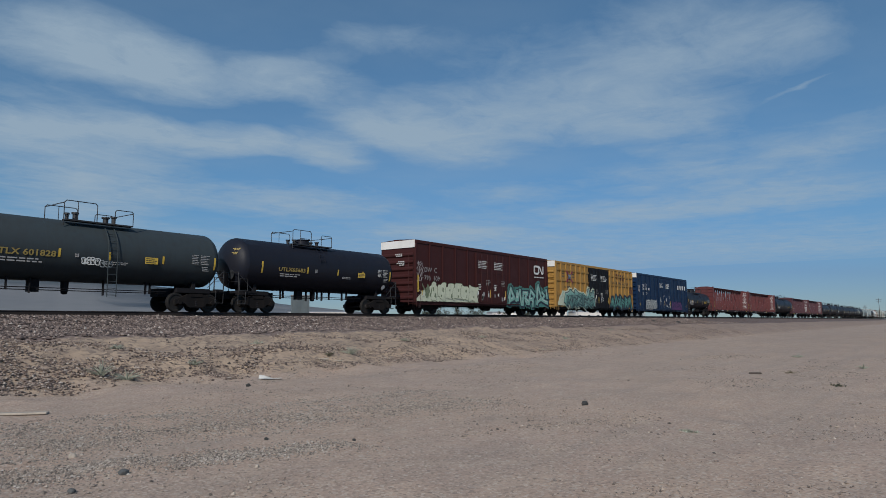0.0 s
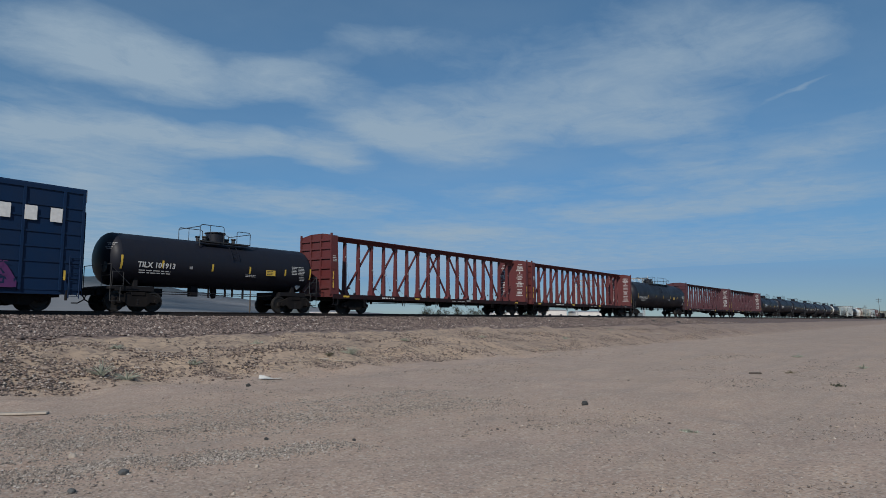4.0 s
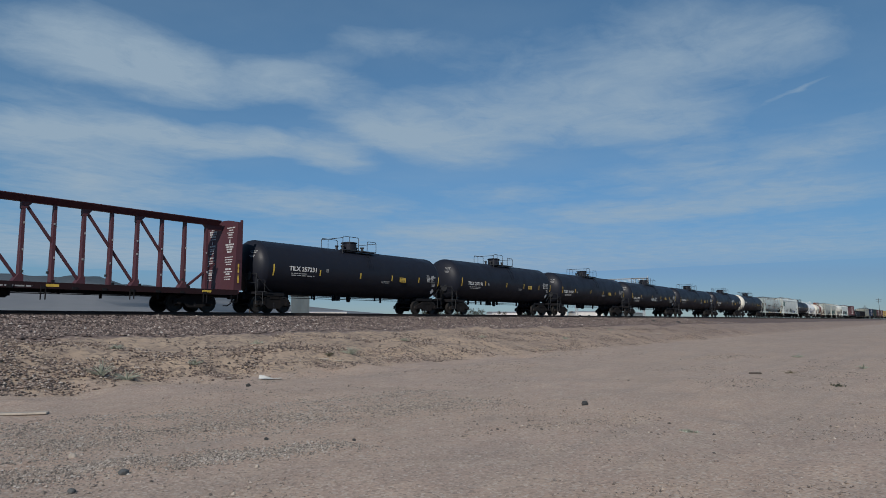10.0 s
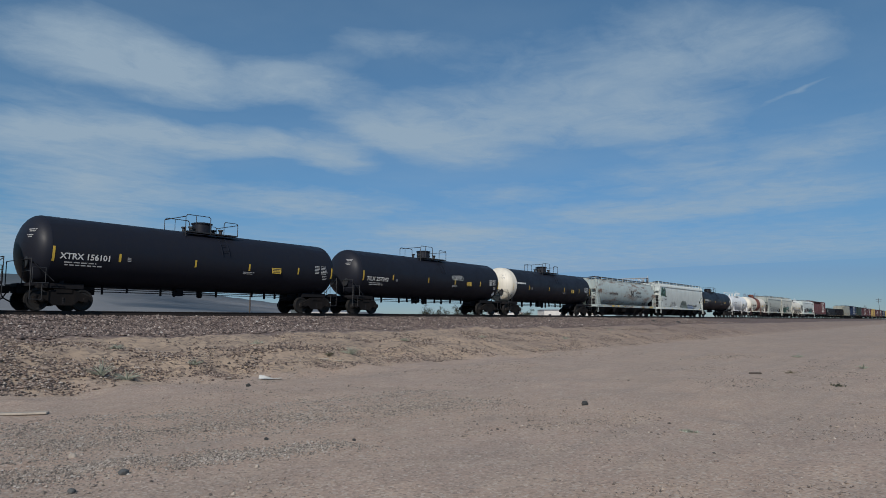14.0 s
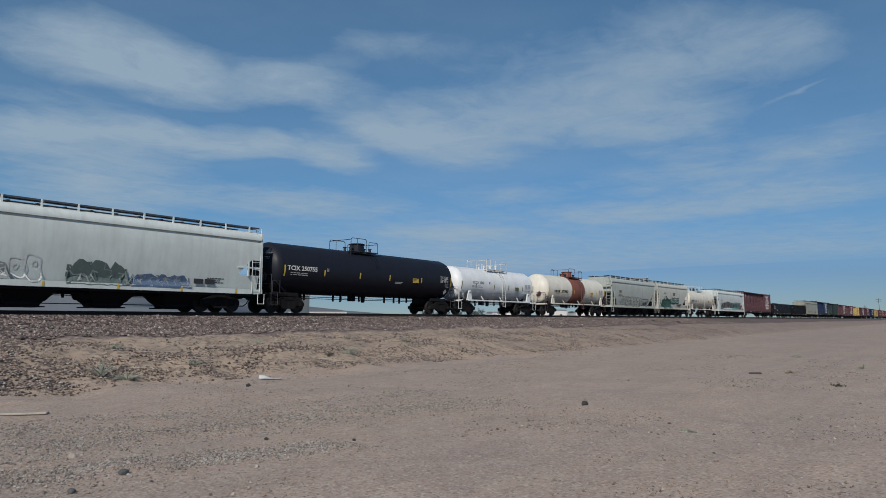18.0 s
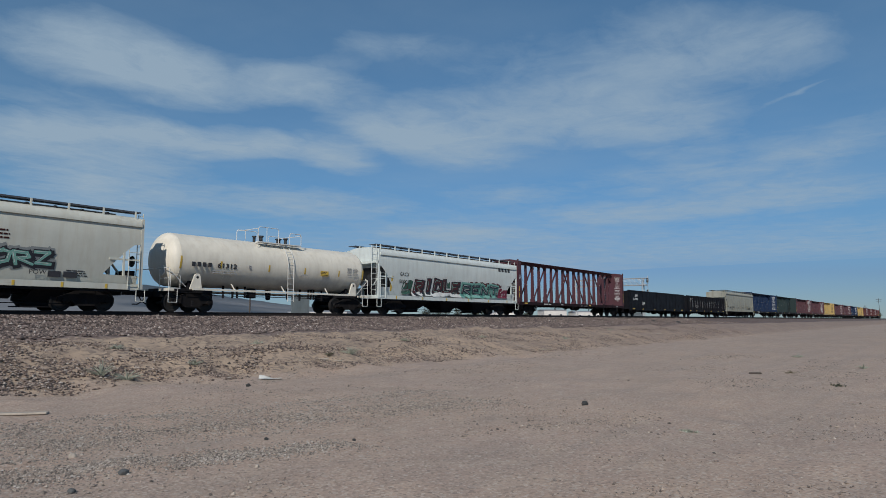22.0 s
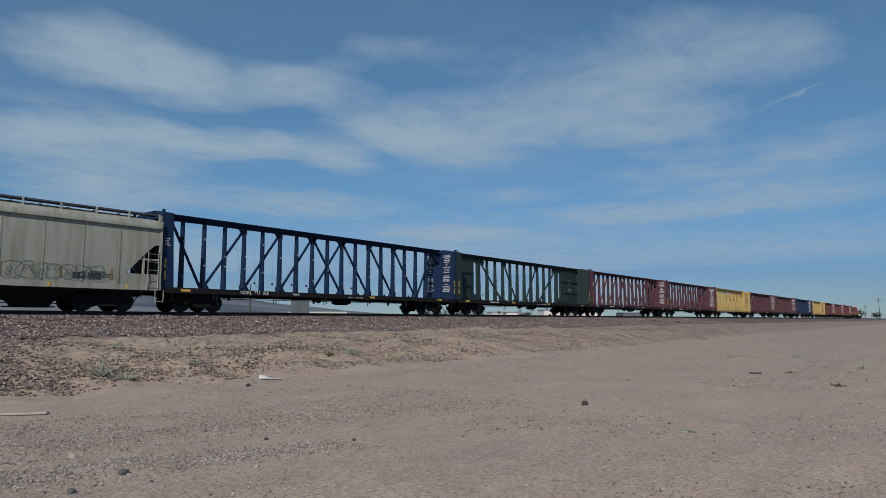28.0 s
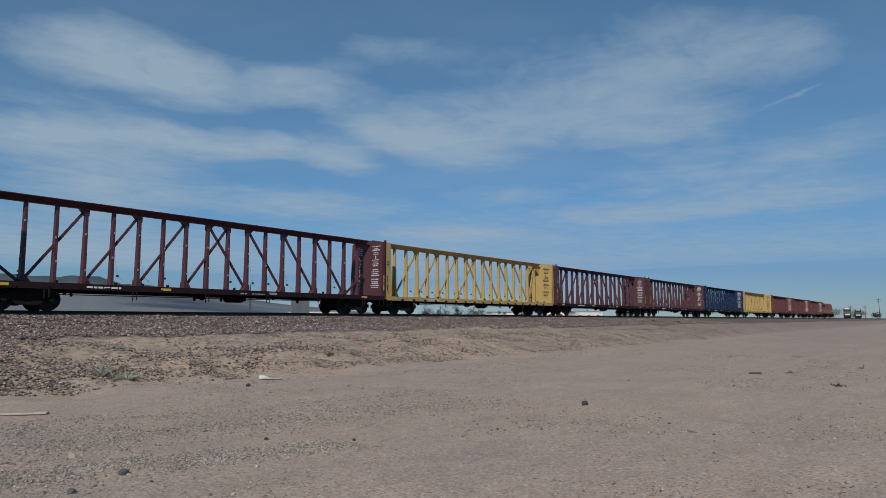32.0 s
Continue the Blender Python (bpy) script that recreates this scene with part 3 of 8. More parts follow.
def build_stones():
    rng = np.random.default_rng(7)
    pale = stone_material("pebble", (0.0, (0.06, 0.052, 0.048)), (0.3, (0.21, 0.175, 0.15)), (0.8, (0.35, 0.29, 0.24)), (1.0, (0.44, 0.385, 0.33)))
    dark = stone_material("ballast_stone", (0.0, (0.034, 0.027, 0.027)), (0.40, (0.100, 0.073, 0.067)), (0.82, (0.205, 0.158, 0.138)), (0.97, (0.30, 0.25, 0.22)), (1.0, (0.50, 0.46, 0.42)))
    grit = stone_material("grey_grit", (0.0, (0.055, 0.049, 0.045)), (0.40, (0.19, 0.166, 0.146)), (0.8, (0.335, 0.298, 0.258)), (1.0, (0.50, 0.47, 0.43)))
    bankmix = stone_material("bank_stone", (0.0, (0.036, 0.029, 0.028)), (0.35, (0.100, 0.074, 0.066)), (0.75, (0.230, 0.170, 0.138)), (1.0, (0.42, 0.37, 0.32)))
    # Gravel lies thick in drifts on the lot, thin elsewhere.
    n = 125000
    r = rng.uniform(4.2 ** 0.5, 34 ** 0.5, n) ** 2
    a = np.radians(rng.uniform(-2, 78, n))
    x, y = r * np.cos(a), r * np.sin(a)
    drift = np.array([noise.noise(Vector((p * 0.25, q * 0.45, 5))) + 0.5 * noise.noise(Vector((p * 1.1, q * 1.1, 9))) for p, q in zip(x, y)])
    lane = (1.3 * np.exp(-((y + x * 0.46 - 8.93) / 0.24) ** 2) + 1.1 * np.exp(-((y + x * 0.25 - 10.2) / 0.5) ** 2) + 0.7 * np.exp(-((y + x * 0.2 - 11.5) / 0.45) ** 2)) * np.clip(1.7 - x / 8, 0, 1)
    keep = (drift + lane * (1.0 + 0.5 * drift) - 0.42 > rng.uniform(-0.45, 0.9, n)) & (y < 15.2)
    x, y, lane = x[keep], y[keep], np.clip(lane[keep], 0, 1)
    scatter("gravel", x, y, 0.005 + 0.017 * rng.random(len(x)) ** 5 + 0.0005 * np.hypot(x, y) + 0.003 * lane * rng.random(len(x)), pale, "loose pale gravel scattered over the sandy lot", seed=2)
    # Rows of grit pushed up by wheels, nearest the bank's west end.
    rows = []
    for cut, lean, wide, x_end, count in ((8.93, 0.46, 0.26, 6.2, 19000), (10.2, 0.25, 0.62, 11.0, 36000), (11.6, 0.2, 0.5, 12.0, 20000)):
        u = 2.2 + (x_end - 2.2) * rng.random(count) ** 1.3
        rows.append((u, cut - lean * u + wide * rng.normal(0, 1, count)))
    x, y = np.concatenate([q[0] for q in rows]), np.concatenate([q[1] for q in rows])
    clump = np.array([noise.noise(Vector((p * 1.2, q * 1.6, 8))) for p, q in zip(x, y)])
    keep = clump > rng.uniform(-0.75, 0.6, len(x))
    x, y = x[keep], y[keep]
    scatter("grit_rows", x, y, 0.006 + 0.013 * rng.random(len(x)) ** 3, grit, "rows of loose grey grit on the lot", seed=6)
    n = 210000
    x, y = 70 * rng.random(n) ** 1.5, rng.uniform(15.2, 20.4, n)
    near = np.array([noise.noise(Vector((p * 0.35, q * 0.8, 2))) + 0.6 * noise.noise(Vector((p * 1.3, q * 1.6, 6))) for p, q in zip(x, y)])
    keep = 1.7 * near + np.clip(0.35 - 0.07 * x, -0.40, 0.35) - np.clip((y - 18.9) * 0.5, 0, 0.6) > rng.uniform(-0.62, 0.80, n)
    x, y = x[keep], y[keep]
    # Fist-sized stones lie thick where the bank's west end has slumped, and in a few drifts along it.
    n2 = 38000
    u, v = 4 + 24 * rng.random(n2) ** 1.4, rng.uniform(15.5, 19.9, n2)
    heap = np.array([noise.noise(Vector((p * 0.45, q * 0.9, 12))) + 0.5 * noise.noise(Vector((p * 1.5, q * 2.0, 16))) for p, q in zip(u, v)])
    thick = 0.75 * np.clip(1.25 - (u - 4) / 6.5, 0, 1) - 0.9 * np.clip((v - 18.2) / 1.5, 0, 1) + 0.55 * np.exp(-((u - 12.5) / 2.2) ** 2 - ((v - 17.6) / 0.6) ** 2) + 0.5 * np.exp(-((u - 16.5) / 1.5) ** 2 - ((v - 17.0) / 0.7) ** 2)
    keep = 1.0 * heap + thick > rng.uniform(0.32, 1.3, n2)
    u, v = u[keep], v[keep]
    scatter("bank_rubble", u, v, 0.020 + 0.034 * rng.random(len(u)) ** 2.2, bankmix, "dark fist-sized rubble on the bank's slope", 0.45, seed=9)
    scatter("bank_stones", x, y, 0.012 + 0.034 * rng.random(len(x)) ** 4, bankmix, "dark broken stones on the sandy bank", seed=3)
    n = 70000
    x, y = 2 + 90 * rng.random(n) ** 1.5, rng.uniform(20.9, 29.3, n)
    scatter("ballast", x, y, 0.032 + 0.045 * rng.random(n) ** 1.5, dark, "dark reddish-grey crushed stone ballast beside the rails", 0.3, seed=4)


build_stones()

M_RAIL = plain("rail_rust", (0.022, 0.015, 0.013), 0.75, 0.1)
M_TIE = plain("tie_timber", (0.020, 0.016, 0.014), 0.85, 0.0, 0.5, 9.0)


def build_track():
    prof = [(-0.076, 0.0), (0.076, 0.0), (0.076, 0.015), (0.012, 0.035), (0.012, 0.135), (0.036, 0.145), (0.036, 0.178), (-0.036, 0.178), (-0.036, 0.145),
            (-0.012, 0.135), (-0.012, 0.035), (-0.076, 0.015)]
    track = tagged(new("railway_track"), "rusty steel rails on dark timber ties", "railway track", kind="structure")
    for off in (-0.755, 0.755):
        bm = bmesh.new()
        prism(bm, [(TRACK_Y + off + p[0], RAIL_Z - 0.178 + p[1]) for p in prof], -70, 1500, "x")
        part("rail", bm, M_RAIL, track)
    me = mesh_of("tie", boxes((-0.115, 0.115, -1.3, 1.3, -0.18, 0.0)), M_TIE)
    rng = random.Random(4)
    for i in range(290):
        put("tie", me, track, pose(-5 + i * 0.51 + rng.uniform(-0.03, 0.03), TRACK_Y + rng.uniform(-0.04, 0.04), RAIL_Z - 0.182, 0, 0, rng.uniform(-1, 1)))
    bm = bmesh.new()
    for i in range(60):
        box(bm, -6 - i * 0.51, -5.77 - i * 0.51, TRACK_Y - 1.3, TRACK_Y + 1.3, RAIL_Z - 0.36, RAIL_Z - 0.182)
    for i in range(500):
        box(bm, 143.5 + i * 0.51, 143.73 + i * 0.51, TRACK_Y - 1.3, TRACK_Y + 1.3, RAIL_Z - 0.36, RAIL_Z - 0.182)
    tagged(part("ties", bm, M_TIE, track), kind="stuff")


build_track()


def cloud_material():
    """High thin cloud: soft long drifts torn by finer streaks, laid out in metres on the sheet."""
    n = Nodes("cirrus")
    t = n.t
    wobble = t.nodes.new("ShaderNodeTexNoise")
    wobble.inputs["Scale"].default_value, wobble.inputs["Detail"].default_value = 0.009, 6
    n.link(n.co, wobble.inputs["Vector"])
    bent = t.nodes.new("ShaderNodeVectorMath")
    bent.operation = "MULTIPLY_ADD"
    n.link(wobble.outputs["Color"], bent.inputs[0])
    bent.inputs[1].default_value = (70, 70, 0)
    n.link(n.co, bent.inputs[2])
    warped = bent.outputs[0]

    def drift(cx, cy, length, width, turn, strength):
        m = t.nodes.new("ShaderNodeMapping")
        m.vector_type = "TEXTURE"
        m.inputs["Location"].default_value = (cx + 35, cy + 35, 0)
        m.inputs["Rotation"].default_value = (0, 0, radians(turn))
        m.inputs["Scale"].default_value = (length, width, 1)
        n.link(warped, m.inputs["Vector"])
        d = t.nodes.new("ShaderNodeVectorMath")
        d.operation = "LENGTH"
        flat = t.nodes.new("ShaderNodeVectorMath")
        flat.operation = "MULTIPLY"
        flat.inputs[1].default_value = (1, 1, 0)
        n.link(m.outputs[0], flat.inputs[0])
        n.link(flat.outputs[0], d.inputs[0])
        return n.math("MULTIPLY", n.ramp(d.outputs["Value"], (0.0, 1.0), (0.45, 0.62), (1.0, 0.0)), strength)

    total = None
    for d in CLOUDS:
        s = drift(*d)
        total = s if total is None else n.math("ADD", total, s)
    turned = t.nodes.new("ShaderNodeMapping")
    turned.inputs["Rotation"].default_value = (0, 0, radians(-58))
    turned.inputs["Scale"].default_value = (0.0021, 0.0058, 1)
    n.link(warped, turned.inputs["Vector"])
    streak = n.ramp(n.noise(1.0, 9, 0.60, turned.outputs[0], 0.9), (0.28, 0.0), (0.75, 1.0))
    veil = n.ramp(n.noise(0.0011, 6, 0.6), (0.35, 0.0), (0.75, 1.0))
    puff = n.noise(0.011, 9, 0.66, warped, 0.3)
    torn = n.math("ADD", n.math("MULTIPLY", n.math("SUBTRACT", puff, 0.5), 1.7), n.math("MULTIPLY", n.math("SUBTRACT", streak, 0.5), 0.30))
    body = n.ramp(n.math("ADD", total, n.math("MULTIPLY", torn, n.math("ADD", n.math("MULTIPLY", total, 0.85), 0.15))), (0.16, 0.0), (0.55, 0.58), (1.0, 1.0))
    dens = n.math("ADD", n.math("MULTIPLY", body, 0.84), n.math("ADD", n.math("MULTIPLY", n.math("MULTIPLY", streak, veil), 0.12), n.math("ADD", n.math("MULTIPLY", veil, 0.22), 0.05)))
    alpha = n.math("MINIMUM", dens, 0.92)
    glow = t.nodes.new("ShaderNodeEmission")
    glow.inputs[0].default_value, glow.inputs[1].default_value = (0.60, 0.80, 1.0, 1), 0.415
    clear = t.nodes.new("ShaderNodeBsdfTransparent")
    both = t.nodes.new("ShaderNodeMixShader")
    n.link(alpha, both.inputs[0])
    n.link(clear.outputs[0], both.inputs[1])
    n.link(glow.outputs[0], both.inputs[2])
    n.link(both.outputs[0], t.nodes["Material Output"].inputs["Surface"])
    return n.m


# Drifts of cloud: centre x, y, half length, half width, turn in degrees, strength.
CLOUDS = [
    (309, 733, 140, 138, -18, 0.98),
    (434, 727, 132, 144, -21, 0.81),
    (527, 621, 102, 115, -47, 0.81),
    (513, 992, 91, 109, -10, 0.78),
    (634, 953, 120, 154, -12, 1.04),
    (778, 874, 106, 201, -67, 0.81),
    (721, 693, 128, 161, -71, 0.65),
    (844, 638, 174, 273, -68, 0.78),
    (490, 471, 114, 63, -55, 0.39),
    (393, 1130, 110, 208, 12, 0.65),
    (626, 1431, 259, 814, -27, 0.80),
    (1062, 1327, 362, 313, -40, 0.62),
    (1792, 1330, 284, 298, -49, 0.47),
    (768, 338, 304, 294, -32, 0.55),
    (964, 362, 316, 208, -31, 0.39),
    (720, 152, 198, 146, -55, 0.34),
    (1761, 664, 346, 235, -59, 0.55),
    (1739, 279, 335, 302, -76, 0.52),
    (1347, 379, 321, 265, -91, 0.34),
    (1233, 99, 159, 315, -53, 0.36),
    (1308, 815, 169, 163, -45, 0.29),
    (934, 132, 88, 9, -127, 0.30),
    (2747, 1870, 1960, 2431, -40, 0.55),
    (1190, 2980, 953, 2242, -53, 0.75),
    (3102, 164, 942, 1111, -37, 0.26),
]


def build_clouds():
    bm = bmesh.new()
    bm.faces.new([bm.verts.new(p) for p in ((-700, 480, 0), (480, -700, 0), (3800, -900, 0), (3800, 3000, 0), (700, 4600, 0), (-700, 4300, 0))])
    return tagged(new("cloud_sheet", mesh_of("cloud_sheet", bm, cloud_material())), "thin streaky white cirrus clouds drifting in a blue sky", "clouds", kind="structure")


clouds = build_clouds()

def hill_material():
    """Pale sand fans below, darker bare rock above, with gullies."""
    n = Nodes("hill_rock_hazed", 0.95)
    split = n.t.nodes.new("ShaderNodeSeparateXYZ")
    n.link(n.co, split.inputs[0])
    lift = n.math("ADD", n.math("MULTIPLY", split.outputs[2], 0.005), n.math("MULTIPLY", n.noise(0.006, 6, 0.7), 0.5))
    # Blue-grey tints put the haze of distance into these colours.
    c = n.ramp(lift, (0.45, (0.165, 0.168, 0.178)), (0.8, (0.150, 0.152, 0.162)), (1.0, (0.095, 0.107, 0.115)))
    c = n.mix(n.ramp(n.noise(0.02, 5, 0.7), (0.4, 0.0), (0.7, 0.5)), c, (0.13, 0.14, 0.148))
    return n.done(c)


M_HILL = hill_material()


def build_hills():
    """Low bare hills beyond the plain, rising to the west."""
    bm = bmesh.new()
    cols = []
    for i in range(150):
        a = radians(24 + i * 0.4)
        rim = float(np.interp(math.degrees(a), [24, 42, 52, 60, 63.5, 65.2, 84], [20, 26, 85, 160, 172, 206, 214]))
        rim *= 1 + 0.06 * noise.noise(Vector((i * 0.12, 0, 1))) + 0.05 * noise.noise(Vector((i * 0.45, 0, 4)))
        col = []
        for r, h in ((900, -3), (1500, 0.16), (2200, 0.42), (3000, 0.72), (3600, 1.0), (4200, 0.3)):
            z = 0.5 + (rim * h if h > 0 else h) 
            col.append(bm.verts.new((r * math.cos(a), r * math.sin(a), z)))
        cols.append(col)
    for a, b in zip(cols, cols[1:]):
        for p, q, u, v in zip(a, a[1:], b[1:], b):
            bm.faces.new((p, q, u, v))
    return tagged(new("hills", mesh_of("hills", bm, M_HILL, True)), "low bare hills past the plain, distance haze in their colour", "hills", kind="structure")


build_hills()


# ---- rolling stock: shared running gear ----
def build_gear():
    gear = {}
    bm = bmesh.new()
    for y in (-0.755, 0.755):
        s = 1 if y > 0 else -1
        lathe(bm, [(y - s * 0.09, 0.485), (y - s * 0.05, 0.48), (y - s * 0.045, 0.455), (y + s * 0.06, 0.45), (y + s * 0.061, 0.38), (y + s * 0.03, 0.34),
                   (y + s * 0.03, 0.16), (y + s * 0.07, 0.13), (y + s * 0.07, 0.09)], 24, "y")
    lathe(bm, [(-1.0, 0.075), (1.0, 0.075)], 10, "y")
    for k in range(3):
        a = k * math.tau / 3
        for y in (-1.02, 1.02):
            box(bm, 0.05 * math.cos(a) - 0.014, 0.05 * math.cos(a) + 0.014, y - 0.02, y + 0.02, 0.05 * math.sin(a) - 0.014, 0.05 * math.sin(a) + 0.014)
    gear["wheelset"] = mesh_of("wheelset", bm, M_WHEEL, True)
    bm = bmesh.new()
    prism(bm, [(-1.14, 0.58), (-0.92, 0.66), (-0.45, 0.86), (0.45, 0.86), (0.92, 0.66), (1.14, 0.58), (1.14, 0.38), (0.76, 0.38), (0.62, 0.42), (0.42, 0.24),
               (-0.42, 0.24), (-0.62, 0.42), (-0.76, 0.38), (-1.14, 0.38)], -0.075, 0.075)
    box(bm, -0.32, 0.32, -0.11, 0.11, 0.74, 0.89)
    box(bm, -0.36, 0.36, -0.12, 0.12, 0.22, 0.30)
    for x in (-0.89, 0.89):
        lathe(bm, [(-0.13, 0.105), (0.1, 0.12)], 12, "y", (x, 0, 0.46))
    gear["side_frame"] = mesh_of("side_frame", bm, M_TRUCK)
    bm = bmesh.new()
    lathe(bm, [(0.30 + k * 0.05, 0.085 if k % 2 else 0.10) for k in range(6)], 10, "z")
    gear["spring"] = mesh_of("spring", bm, M_UNDER)
    bm = bmesh.new()
    box(bm, -0.2, 0.2, -1.1, 1.1, 0.58, 0.80)
    box(bm, -0.5, 0.5, -0.4, 0.4, 0.62, 0.72)
    lathe(bm, [(0.78, 0.2), (0.90, 0.2)], 12, "z")
    gear["bolster"] = mesh_of("truck", bm, M_TRUCK)
    bm = bmesh.new()
    box(bm, -0.55, 0.1, -0.11, 0.11, 0.78, 0.98)
    prism(bm, [(0.1, 0.72), (0.34, 0.70), (0.42, 0.78), (0.42, 1.0), (0.1, 1.02)], -0.14, 0.1)
    rod(bm, (-0.1, 0.0, 0.86), (-0.1, -1.2, 0.92), 0.018)
    rods(bm, [(0.05, -0.3, 0.78), (0.2, -0.34, 0.5), (0.45, -0.3, 0.36), (0.72, -0.28, 0.36)], 0.028)
    gear["coupler"] = mesh_of("coupler", bm, M_TRUCK)
    return gear


GEAR = build_gear()
LEADING, TRAILING = [], []


def add_trucks(car, half, inset=2.2, coupler=None):
    for x in (-half + inset, half - inset):
        t = put("truck", GEAR["bolster"], car, pose(x, 0, 0))
        for y in (-1.03, 1.03):
            put("side_frame", GEAR["side_frame"], t, pose(0, y, 0))
            put("spring", GEAR["spring"], t, pose(0, y, 0))
        LEADING.append(put("wheelset", GEAR["wheelset"], t, pose(-0.89, 0, 0.457)))
        TRAILING.append(put("wheelset", GEAR["wheelset"], t, pose(0.89, 0, 0.457)))
    c = half if coupler is None else coupler
    put("coupler", GEAR["coupler"], car, pose(c, 0, 0))
    put("coupler", GEAR["coupler"], car, pose(-c, 0, 0, 0, 0, 180))


CARS = []


def car_base(name, mid, label, category, group):
    ob = tagged(new(name), label, category, group)
    ob.matrix_basis = pose(mid, TRACK_Y, RAIL_Z)
    CARS.append((ob, mid))
    return ob


def ladder(name, car, x, y, z0, z1, material, width=0.42, along="x", n=None):
    bm = bmesh.new()
    n = n or max(2, int((z1 - z0) / 0.36))
    for s in (-width / 2, width / 2):
        a = (x + s, y, z0) if along == "x" else (x, y + s, z0)
        rod(bm, a, (a[0], a[1], z1), 0.022, 5)
    for k in range(n + 1):
        z = z0 + (z1 - z0) * (k + 0.3) / (n + 0.6)
        if along == "x":
            rod(bm, (x - width / 2, y, z), (x + width / 2, y, z), 0.014, 5)
        else:
            rod(bm, (x, y - width / 2, z), (x, y + width / 2, z), 0.014, 5)
    return part(name, bm, material, car)


def underframe(car, half, z=0.95, sill=0.32):
    """The centre sill with brake gear hung under it."""
    rng = random.Random(int(half * 100))
    part("centre_sill", boxes((-half + 0.3, half - 0.3, -sill, sill, z - 0.28, z)), M_UNDER, car)
    bm = bmesh.new()
    lathe(bm, [(-1.0, 0.19), (-0.95, 0.23), (0.0, 0.23), (0.05, 0.19)], 12, "x", (1.2, -0.55, z - 0.32))
    part("air_tank", bm, M_UNDER, car, "", True)
    bm = bmesh.new()
    lathe(bm, [(0, 0.10), (0.35, 0.10), (0.36, 0.17), (0.5, 0.17)], 10, "x", (-1.6, -0.6, z - 0.3))
    rod(bm, (-half + 3.2, -0.75, z - 0.22), (half - 3.2, -0.75, z - 0.3), 0.022, 5)
    rod(bm, (-half + 3.0, -0.3, z - 0.36), (half - 3.0, -0.3, z - 0.32), 0.02, 5)
    for k in range(9):
        x = rng.uniform(-half + 3.6, half - 3.6)
        box(bm, x - 0.03, x + 0.03, -0.85, -0.7, z - rng.uniform(0.3, 0.52), z)
    part("brake_gear", bm, M_UNDER, car)


def rod_mesh(a, b, r):
    bm = bmesh.new()
    rod(bm, a, b, r)
    return bm


# ---- tank cars ----
def tank_car(mid, pitch, r, zc, body, marks, label, stripe=None, mark_mat=None, mark_x=None, mark_w=2.06, mark_z=-0.28, mark_size=0.26, dome="bonnet", side_sill=None, dome_x=0.0,
             rail=None, band=None, white_head=False, seed=1, name="tank_car", reach=1.5, strips=(-0.905, -0.58, -0.14, 0.23, 0.62, 0.92)):
    car = car_base(name, mid, label, "tank car", "train of freight cars")
    L = pitch / 2 - 0.55
    mark_x = -0.75 * L if mark_x is None else mark_x
    stripe, mark_mat, rail = stripe or M_STRIPE, mark_mat or M_LETTER, rail or M_RAILIRON
    prof = []
    hd = r * 0.5
    for k in range(8):
        a = k * math.pi / 14
        prof.append((-L + hd - hd * math.cos(a), max(0.02, r * math.sin(a))))
    prof += [(x, r) for x in np.linspace(-L + hd, L - hd, 9)]
    for k in range(7, -1, -1):
        a = k * math.pi / 14
        prof.append((L - hd + hd * math.cos(a), max(0.02, r * math.sin(a))))
    bm = bmesh.new()
    lathe(bm, prof, 48, "x", (0, 0, zc))
    shell = part("tank", bm, body, car, "", True)
    # Welded seams stand a little proud.
    bm = bmesh.new()
    lathe(bm, [(-0.02, r + 0.0005), (-0.01, r + 0.003), (0.01, r + 0.003), (0.02, r + 0.0005)], 48, "x", (0, 0, zc))
    seam = mesh_of("weld_seam", bm, body, True)
    for x in np.linspace(-L + hd, L - hd, 6):
        put("weld_seam", seam, shell, pose(x, 0, 0))
    if band:
        bm = bmesh.new()
        x0, x1, mat = band
        lathe(bm, [(x0, r + 0.002), (x0 + 0.02, r + 0.012), (x1 - 0.02, r + 0.012), (x1, r + 0.002)], 48, "x", (0, 0, zc))
        part("painted_band", bm, mat, shell, "rust-red painted band round the tank", True)
    if white_head:
        bm = bmesh.new()
        lathe(bm, [(p[0] - 0.012, p[1] * 1.004 + 0.006) for p in prof[:8]] + [(-L + hd + 0.55, r + 0.012), (-L + hd + 0.56, r + 0.002)], 48, "x", (0, 0, zc))
        part("white_head", bm, M_CREAM, shell, "faded white painted tank head", True)
    if dome != "valves":
        bm = bmesh.new()
        w = 0.48 if dome == "bonnet" else 0.42
        h = 0.56 if dome == "bonnet" else 0.35
        lathe(bm, [(zc + r - 0.12, w), (zc + r + h * 0.82, w), (zc + r + h * 0.86, w + 0.06), (zc + r + h * 0.94, w + 0.06), (zc + r + h, w - 0.06)], 20, "z", (dome_x, 0, 0))
        part("manway_dome", bm, band[2] if band else body, car, "", True)
    for x, y, q in ((-0.7, -0.15, 0.1), (0.8, 0.2, 0.12), (0.95, -0.25, 0.09), (-0.9, 0.2, 0.08)):
        bm = bmesh.new()
        h = 0.3 if dome == "valves" else 0.2
        lathe(bm, [(zc + r - 0.1, q), (zc + r + h, q), (zc + r + h + 0.02, q * 1.5), (zc + r + h + 0.09, q * 1.5)], 10, "z", (dome_x + x, y, 0))
        part("valve", bm, M_RAILIRON if body is not M_WHITE else rail, car)
    # Top platform with its hand rails.
    pl = 1.5
    zp = zc + r - 0.04
    bm = bmesh.new()
    for y0, y1 in ((-1.0, -0.62), (0.62, 1.0)):
        box(bm, dome_x - pl * 0.95, dome_x + reach, y0, y1, zp - 0.06, zp)
